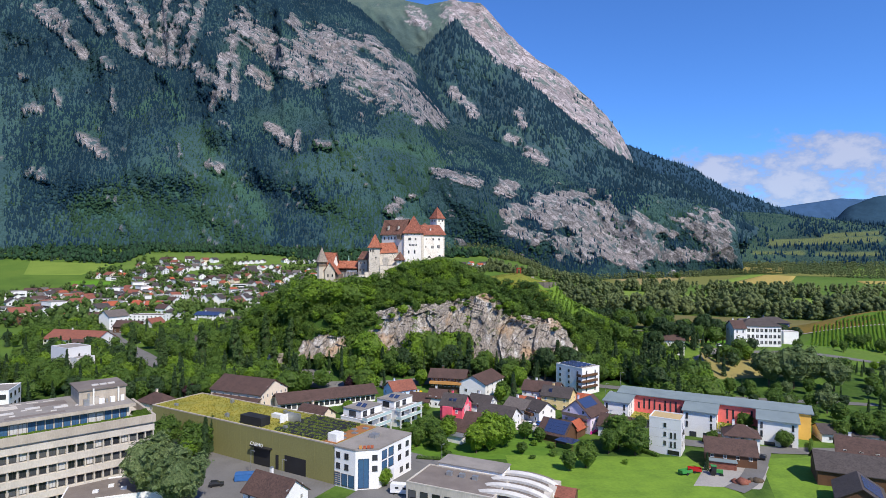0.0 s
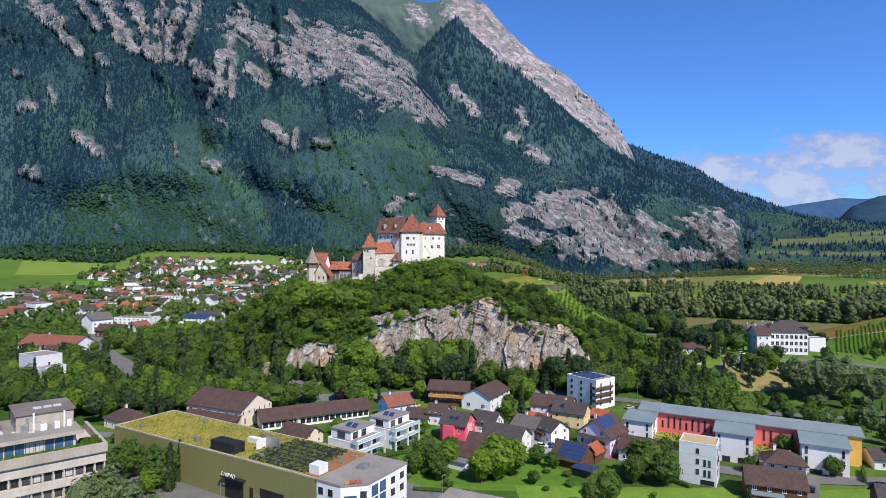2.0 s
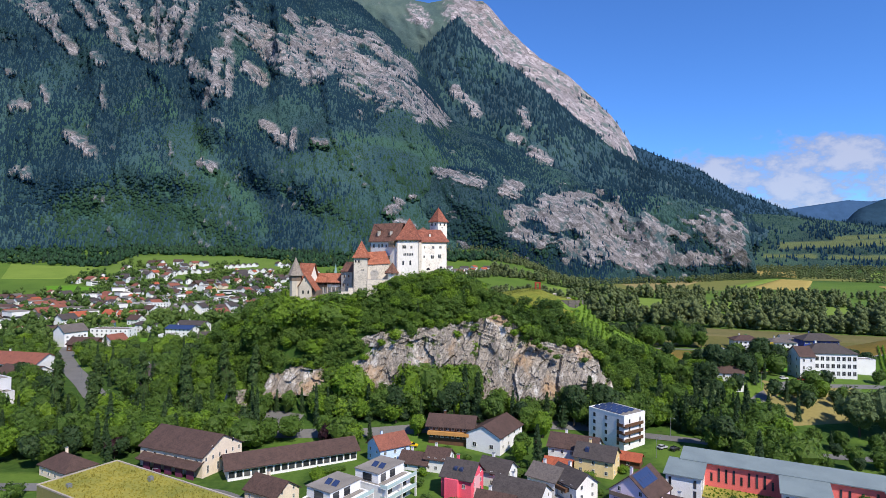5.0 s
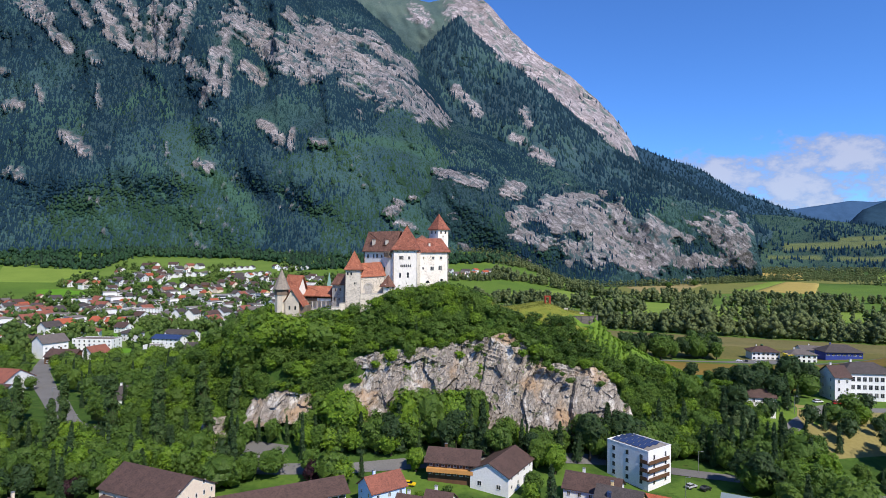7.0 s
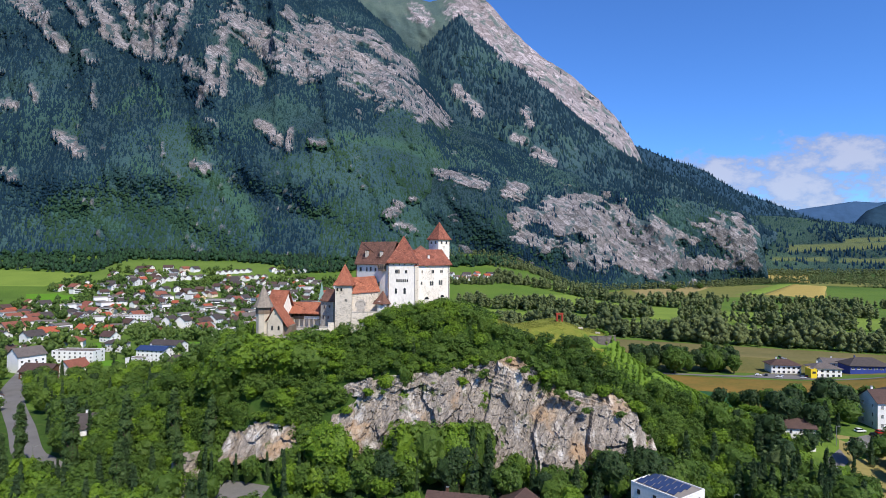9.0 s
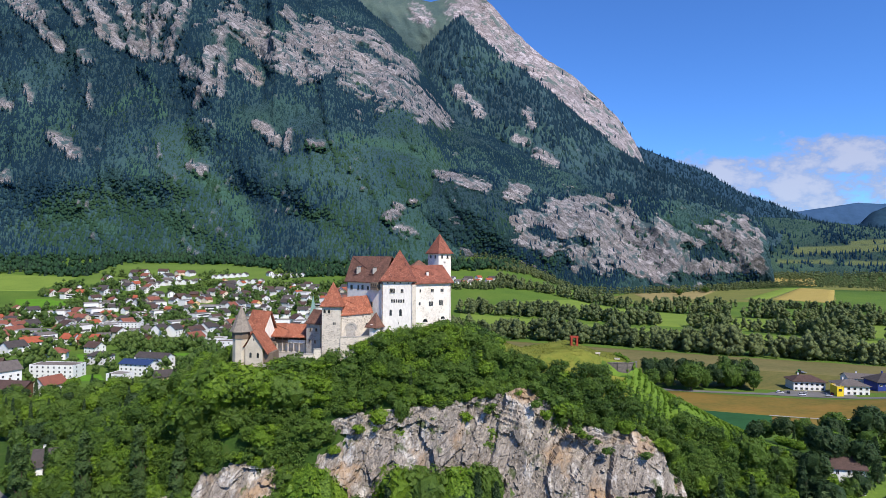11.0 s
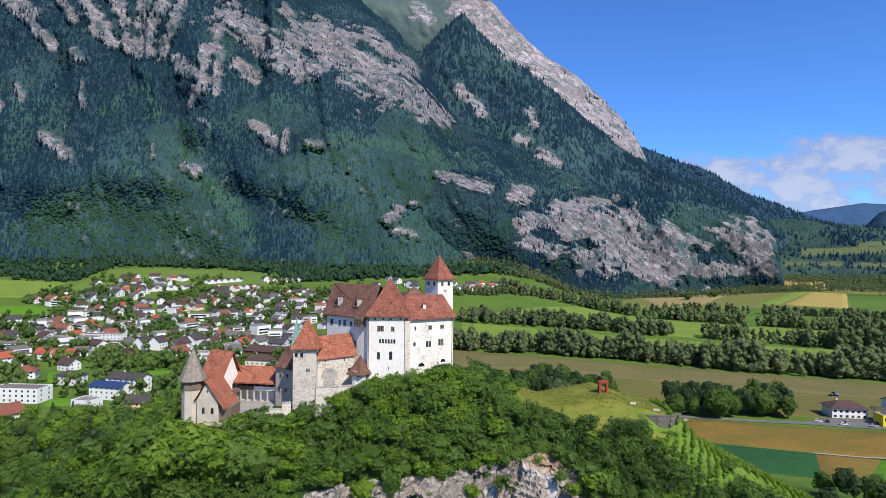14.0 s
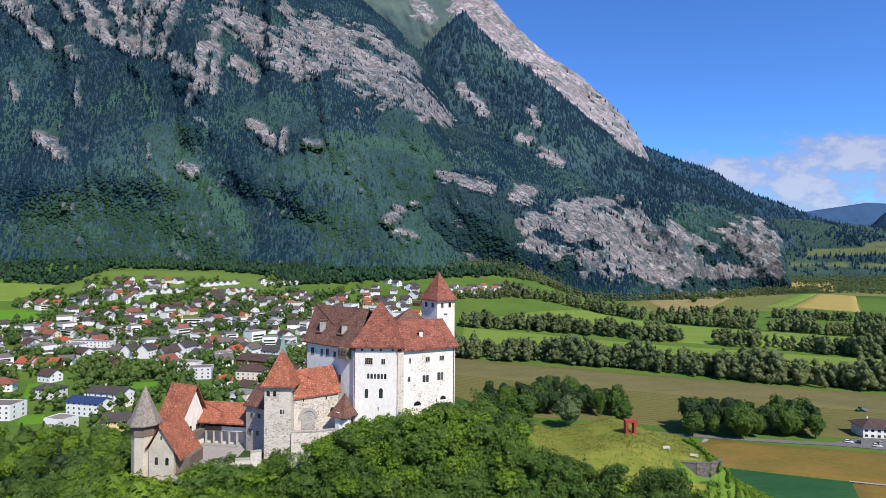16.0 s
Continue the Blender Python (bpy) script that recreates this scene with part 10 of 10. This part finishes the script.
join_distant_houses()
rng = np.random.default_rng(90)
vx, vy = rng.uniform(-660, 60, 6500), rng.uniform(530, 1330, 6500)
ok = (vx < -0.17 * vy + 60)
hx = np.array(FARH)
ok &= np.array([np.min((hx[:, 0] - a) ** 2 + (hx[:, 1] - b) ** 2) > 70 for a, b in zip(vx, vy)])
ok &= np.array([clear(a, b, 3.0) for a, b in zip(vx, vy)])
ok &= fbm(vx / 45, vy / 45, 3, 19) > 0.47 + 0.09 * (vy > 1200) - 0.11 * (vy < 780)
for q in VILLAGE_LAWNS:
    (qx, qy) = zip(*q)
    ok &= ~((vx > min(qx)) & (vx < max(qx)) & (vy > min(qy)) & (vy < max(qy)))
vx, vy = vx[ok], vy[ok]
big = rng.uniform(0.4, 1.2, len(vx)) ** 1.3 * 6.2
k = 6
b4 = np.repeat(big, k)
cc = np.repeat(np.stack([vx, vy, land(vx, vy) + big * 0.95], 1), k, 0) + rng.normal(0, 1, (len(b4), 3)) * b4[:, None] * np.array([[0.34, 0.34, 0.42]])
rr = (rng.uniform(0.26, 0.5, len(cc)) * b4)[:, None] * np.array([[1, 1, 1.1]])
own = rng.integers(0, len(cc), len(big) * 26)
dd = rng.normal(0, 1, (len(own), 3))
dd /= np.linalg.norm(dd, axis=1)[:, None]
v, f = join(crowns(cc, rr, rng), leaves(cc[own] + dd * rr[own] * 1.08, 0.09 * b4[own] + 0.25, rng, dd, 0.7, 3))
me = mesh_from("garden_trees", v, f, M["garden_leaf"], True)
tone = np.repeat(rng.uniform(0, 1, len(big)), k)
attribute(me, "tone", np.concatenate([np.repeat(tone, 6), np.repeat(tone[own], 3)]))
solid("garden_trees", me, "garden trees between the far village houses", "woodland", "stuff")


# ---- vineyards and terraces ----
def vine_rows(label, origin, along_dir, across, n, length, gap, seed, h=1.4):
    """Rows of vines that follow the land, joined as one planting."""
    rng = np.random.default_rng(seed)
    o, a, c = np.array(origin, dtype=float), np.array(along_dir, dtype=float), np.array(across, dtype=float)
    a, c = a / np.linalg.norm(a), c / np.linalg.norm(c)
    pts = []
    for i in range(n):
        s = np.arange(0, length * rng.uniform(0.85, 1.0), 0.9)
        q = o + c * gap * i + a * s[:, None]
        pts.append(q + rng.normal(0, 0.12, q.shape))
    p = np.concatenate(pts)
    z = land(p[:, 0], p[:, 1])
    cc = np.column_stack([p, z + h * 0.55])
    v, f = lumps(cc, np.full((len(cc), 3), 1.0) * np.array([0.55, 0.55, h * 0.55]), rng, 0.35)
    return solid("vineyard", mesh_from("vineyard", v, f, M["leaf_light"]), label, "vineyard", "stuff")


def curved_vines(label, centre, first, gap, n, a0, a1, seed):
    """Vine rows on terraces that bend round a knoll."""
    rng = np.random.default_rng(seed)
    p = []
    for i in range(n):
        r = first + gap * i
        ang = np.radians(np.arange(a0, a1, 38.0 / r))
        p.append(np.stack([centre[0] + r * np.cos(ang), centre[1] + r * np.sin(ang)], 1) + rng.normal(0, 0.12, (len(ang), 2)))
    p = np.concatenate(p)
    cc = np.column_stack([p, land(p[:, 0], p[:, 1]) + 0.7])
    v, f = lumps(cc, rng.uniform(0.7, 1.25, (len(cc), 1)) * np.array([0.6, 0.6, 0.75]), rng, 0.35)
    return solid("vineyard", mesh_from("vineyard", v, f, M["leaf_light"]), label, "vineyard", "stuff")


curved_vines("terraced vine rows bending round the castle knoll", (46, 360), 19.5, 2.1, 8, -45, 25, 3)
curved_vines("lower vine rows on the slope beside the knoll", (46, 360), 37.0, 2.5, 13, -9, 34, 5)
sheet("field", "grassy ground of the striped vineyard", "field", [(236, 392), (330, 372), (400, 440), (300, 470)], "garden_grass", 0.2, 5.0)
vine_rows("striped vineyard on the valley slope", (246, 394), (0.55, 0.83), (0.97, -0.2), 40, 82, 2.6, 4, 1.5)

# ---- vehicles ----


def car(label, x, y, rz, paint, length=4.3, width=1.8, height=1.45, van=False, name="car"):
    t = thing(name, label, name if name == "car" else "vehicle", pose(x, y, ground_at(x, y) + 0.22, 0, 0, rz), "parked vehicles")
    l, w = length / 2, width / 2
    bm = bmesh.new()
    prof = [(-l, 0.3), (l, 0.3), (l, 0.72), (l * 0.62, 0.88), (-l * 0.96, 0.92), (-l, 0.75)]
    a, b = [bm.verts.new((p[0], -w, p[1])) for p in prof], [bm.verts.new((p[0], w, p[1])) for p in prof]
    bm.faces.new(a), bm.faces.new(b[::-1])
    for i in range(len(prof)):
        bm.faces.new((a[i], b[i], b[(i + 1) % len(prof)], a[(i + 1) % len(prof)]))
    bmesh.ops.bevel(bm, geom=list(bm.edges), offset=0.07, segments=1, affect="EDGES")
    part("body", bm, M[paint], t)
    bm = bmesh.new()
    prof = [(-l * 0.92, 0.88), (l * 0.45, 0.88), (l * 0.12, height), (-l * 0.72, height)] if not van else [(-l * 0.98, 0.88), (l * 0.8, 0.88), (l * 0.6, height), (-l * 0.98, height)]
    a, b = [bm.verts.new((p[0], -w * 0.9, p[1])) for p in prof], [bm.verts.new((p[0], w * 0.9, p[1])) for p in prof]
    bm.faces.new(a), bm.faces.new(b[::-1])
    for i in range(4):
        bm.faces.new((a[i], b[i], b[(i + 1) % 4], a[(i + 1) % 4]))
    part("cabin", bm, M["glass"] if not van else M[paint], t)
    part("car_roof", one_box(-l * 0.70, -w * 0.84, height - 0.02, l * 0.10, w * 0.84, height + 0.05), M[paint], t)
    for sx in (-0.62, 0.62):
        for sy in (-1, 1):
            bm = bmesh.new()
            bmesh.ops.create_cone(bm, segments=12, radius1=0.32, radius2=0.32, depth=0.2, cap_ends=True, matrix=pose(sx * l, sy * (w - 0.08), 0.1, 90, 0, 0))
            part("wheel", bm, M["rubber"], t)
    return t


for nm, col in (("car_white", (0.75, 0.75, 0.75)), ("car_black", (0.015, 0.016, 0.018)), ("car_red", (0.45, 0.02, 0.02)), ("car_blue", (0.02, 0.10, 0.35)), ("car_silver", (0.45, 0.46, 0.48)), ("car_yellow", (0.75, 0.5, 0.02)), ("tractor_green", (0.05, 0.25, 0.06)), ("skip_blue", (0.04, 0.14, 0.38))):
    M[nm] = surface(nm + "_paint", col, shade(col, 0.85), 0.6, 6, 0.25, spec=0.5, relief=0.02)
for lab, x, y, rz, p in (("black car on the lane by the farm", 108, 199, 55, "car_black"), ("white car beside the village yard", 36, 239, -20, "car_white"), ("blue car beside the village yard", 40, 239.5, 30, "car_blue"),
                         ("black car parked before the casino", -67, 176, 20, "car_black"), ("dark car beside the camper van", -8, 165, 60, "car_black"), ("yellow car at the edge of the wood", -12, 290, -10, "car_yellow"),
                         ("red car below the school house", 176, 356, 0, "car_red"), ("white car below the school house", 166, 354, 10, "car_white"), ("dark car below the school house", 170, 351, 5, "car_black"),
                         ("white car on the valley road", 232, 529, -20, "car_white"), ("silver car on the valley road", 246, 524, -20, "car_silver"), ("dark car in the lane", 140, 206, 0, "car_black"), ("silver car under the school", 124, 214, -28, "car_silver"),
                         ("silver car beside the apartment block", 84, 292, 30, "car_silver"), ("dark car beside the apartment block", 88, 290, 30, "car_black"), ("white car on the road by the vineyard", 262, 344, 0, "car_white"), ("white van parked by the valley road", 222, 537, -20, "car_white"), ("dark car parked by the valley road", 227, 536, 60, "car_black"), ("silver car parked by the valley road", 238, 535, 62, "car_silver"),
                         ("red car parked by the valley road", 252, 530, 60, "car_red"), ("white car parked in the casino yard", -52, 164, 60, "car_white"), ("silver car parked in the casino yard", -56, 160, 60, "car_silver"), ("red car on the village street", 70, 221, 0, "car_red"), ("white car on the village street", -24, 213, -40, "car_white"),
                         ("white car on the road under the wood", -72, 305, 10, "car_white")):
    car(lab, x, y, rz, p)
camper = car("white camper van parked by the block", -11.5, 171.5, -10, "car_white", 6.6, 2.3, 2.8, True, "camper_van")
part("cab_window", one_box(2.55, -0.9, 1.3, 2.75, 0.9, 2.0), M["glass"], camper)
for u in (-1.8, 0.4):
    part("side_window", one_box(u, -1.08, 1.5, u + 1.0, -1.03, 2.1), M["glass"], camper)

# farm yard: tractor, trailer and heaps
tr = thing("tractor", "green farm tractor with red trailer in the yard", "tractor", pose(86, 186, ground_at(86, 186) + 0.2, 0, 0, -15))
part("bonnet", one_box(0.2, -0.5, 0.7, 2.2, 0.5, 1.6), M["tractor_green"], tr)
part("cab", one_box(-1.2, -0.75, 0.8, 0.2, 0.75, 2.7), M["glass"], tr)
part("cab_roof", one_box(-1.35, -0.85, 2.7, 0.35, 0.85, 2.85), M["tractor_green"], tr)
for x_, r_ in ((-0.8, 0.85), (1.7, 0.5)):
    for s_ in (-1, 1):
        bm = bmesh.new()
        bmesh.ops.create_cone(bm, segments=14, radius1=r_, radius2=r_, depth=0.4, cap_ends=True, matrix=pose(x_, s_ * 0.85, r_ - 0.2, 90, 0, 0))
        part("wheel", bm, M["rubber"], tr)
for x, y, rz, m_, lab in ((80.5, 188.5, -15, "car_red", "red farm trailer with low sides"), (77.0, 187.0, 20, "tractor_green", "green farm implement on wheels")):
    t = thing("farm_trailer", lab, "trailer", pose(x, y, ground_at(x, y) + 0.1, 0, 0, rz))
    part("bed", one_box(-2.0, -1.0, 0.6, 2.0, 1.0, 0.8), M[m_], t)
    for q in ((-2.0, -1.0, 2.0, -0.9), (-2.0, 0.9, 2.0, 1.0), (-2.0, -0.9, -1.9, 0.9), (1.9, -0.9, 2.0, 0.9)):
        part("side", one_box(q[0], q[1], 0.8, q[2], q[3], 1.5), M[m_], t)
    for s_ in (-1, 1):
        bm = bmesh.new()
        bmesh.ops.create_cone(bm, segments=12, radius1=0.4, radius2=0.4, depth=0.25, cap_ends=True, matrix=pose(0, s_ * 1.0, 0.35, 90, 0, 0))
        part("wheel", bm, M["rubber"], t)
for x, y, r_, m_, lab in ((91, 179, 2.2, "rust_tile", "heap of red-brown earth by the yard"), (96, 180, 1.8, "bark", "heap of dark compost by the yard")):
    rng = np.random.default_rng(int(x))
    v, f = lumps(np.array([[0, 0, 0.2], [0.8, 0.4, 0.1], [-0.7, 0.5, 0.1]]) * r_, np.array([[1, 1, 0.55], [0.7, 0.7, 0.4], [0.7, 0.8, 0.4]]) * r_, rng, 0.2)
    solid("earth_heap", mesh_from("earth_heap", v, f, M[m_], True), lab, "heap", m=pose(x, y, ground_at(x, y)))
sk = thing("skip", "blue waste skip in the casino yard", "skip", pose(-60, 181, ground_at(-60, 181) + 0.12, 0, 0, 10))
bm = bmesh.new()
slab(bm, (-3, -1.4, 0.3), (3, -1.4, 0.3), (3, 1.4, 0.3), (-3, 1.4, 0.3), 0.2)
part("floor_plate", bm, M["skip_blue"], sk)
for q in ((-3, -1.4, 3, -1.25), (-3, 1.25, 3, 1.4), (-3, -1.25, -2.85, 1.25), (2.85, -1.25, 3, 1.25)):
    part("side", one_box(q[0], q[1], 0.3, q[2], q[3], 2.0), M["skip_blue"], sk)
part("cover", one_box(-3.05, -1.45, 2.0, 3.05, 1.45, 2.1), M["skip_blue"], sk)

ft = thing("tractor", "dark green tractor with a hay rake on the mown field", "tractor", pose(276, 607, ground_at(276, 607) + 0.7, 0, 0, 200))
part("bonnet", one_box(0.2, -0.5, 0.6, 2.2, 0.5, 1.5), M["tractor_green"], ft)
part("cab", one_box(-1.4, -0.75, 0.8, 0.2, 0.75, 2.7), M["black"], ft)
part("cab_roof", one_box(-1.5, -0.85, 2.7, 0.3, 0.85, 2.85), M["tractor_green"], ft)
part("hay_rake", one_box(-6.0, -2.2, 0.3, -2.0, 2.2, 0.9), M["steel"], ft)
part("drawbar", one_box(-2.0, -0.1, 0.5, -1.4, 0.1, 0.7), M["steel"], ft)
for x_, r_ in ((-0.8, 0.85), (1.7, 0.5)):
    for s_ in (-1, 1):
        bm = bmesh.new()
        bmesh.ops.create_cone(bm, segments=14, radius1=r_, radius2=r_, depth=0.4, cap_ends=True, matrix=pose(x_, s_ * 0.85, r_ - 0.2, 90, 0, 0))
        part("wheel", bm, M["rubber"], ft)

# street lamps
lamp = thing("street_lamp", "slim grey street lamp with a flat head", "street lamp", pose(-105, 244, 0.0), "street lamps")
bm = bmesh.new()
bmesh.ops.create_cone(bm, segments=8, radius1=0.11, radius2=0.07, depth=7.6, cap_ends=True, matrix=Matrix.Translation((0, 0, 3.8)))
part("pole", bm, M["steel"], lamp)
part("arm", one_box(0, -0.05, 7.5, 1.3, 0.05, 7.6), M["steel"], lamp)
part("lamp_head", one_box(0.9, -0.15, 7.42, 1.7, 0.15, 7.58), M["steel"], lamp)
for x, y, rz in ((-118, 318, 30), (-160, 344, 40), (-60, 186, -30), (-48, 178, -30), (-90, 247, 0), (118, 212, 0), (100, 214, 30), (78, 282, 0), (92, 305, 0), (-205, 398, 40), (0, 192, 60), (148, 341, 20)):
    copy_thing(lamp, pose(x, y, ground_at(x, y) - 0.05, 0, 0, rz))

# hedges and garden fences
def hedge(label, p, q, h=1.4, w=1.0, seed=1):
    rng = np.random.default_rng(seed)
    ln = math.hypot(q[0] - p[0], q[1] - p[1])
    n = max(3, int(ln / 0.6))
    s = np.linspace(0, 1, n)
    x, y = p[0] + (q[0] - p[0]) * s, p[1] + (q[1] - p[1]) * s
    c = np.column_stack([x, y, land(x, y) + h * 0.5])
    v, f = lumps(c, np.full((n, 3), 1.0) * np.array([w * 0.6, w * 0.6, h * 0.6]), rng, 0.2)
    dd = rng.normal(0, 1, (n * 12, 3))
    dd /= np.linalg.norm(dd, axis=1)[:, None]
    v, f = join((v, f), leaves(np.repeat(c, 12, 0) + dd * [w * 0.6, w * 0.6, h * 0.6], 0.2, rng, dd))
    return solid("hedge", mesh_from("hedge", v, f, M["leaf"]), label, "hedge")


for i, (p, q, h) in enumerate((((127, 204), (133, 213), 2.2), ((-8, 200), (8, 198), 1.3), ((30, 228), (36, 238), 1.2), ((-42, 262), (-34, 267), 1.8), ((66, 214), (74, 203), 1.6), ((152, 337), (172, 345), 1.3), ((-22, 225), (-12, 232), 1.3), ((40, 262), (46, 258), 1.4))):
    hedge("clipped green garden hedge by the houses", p, q, h, 1.1, 60 + i)
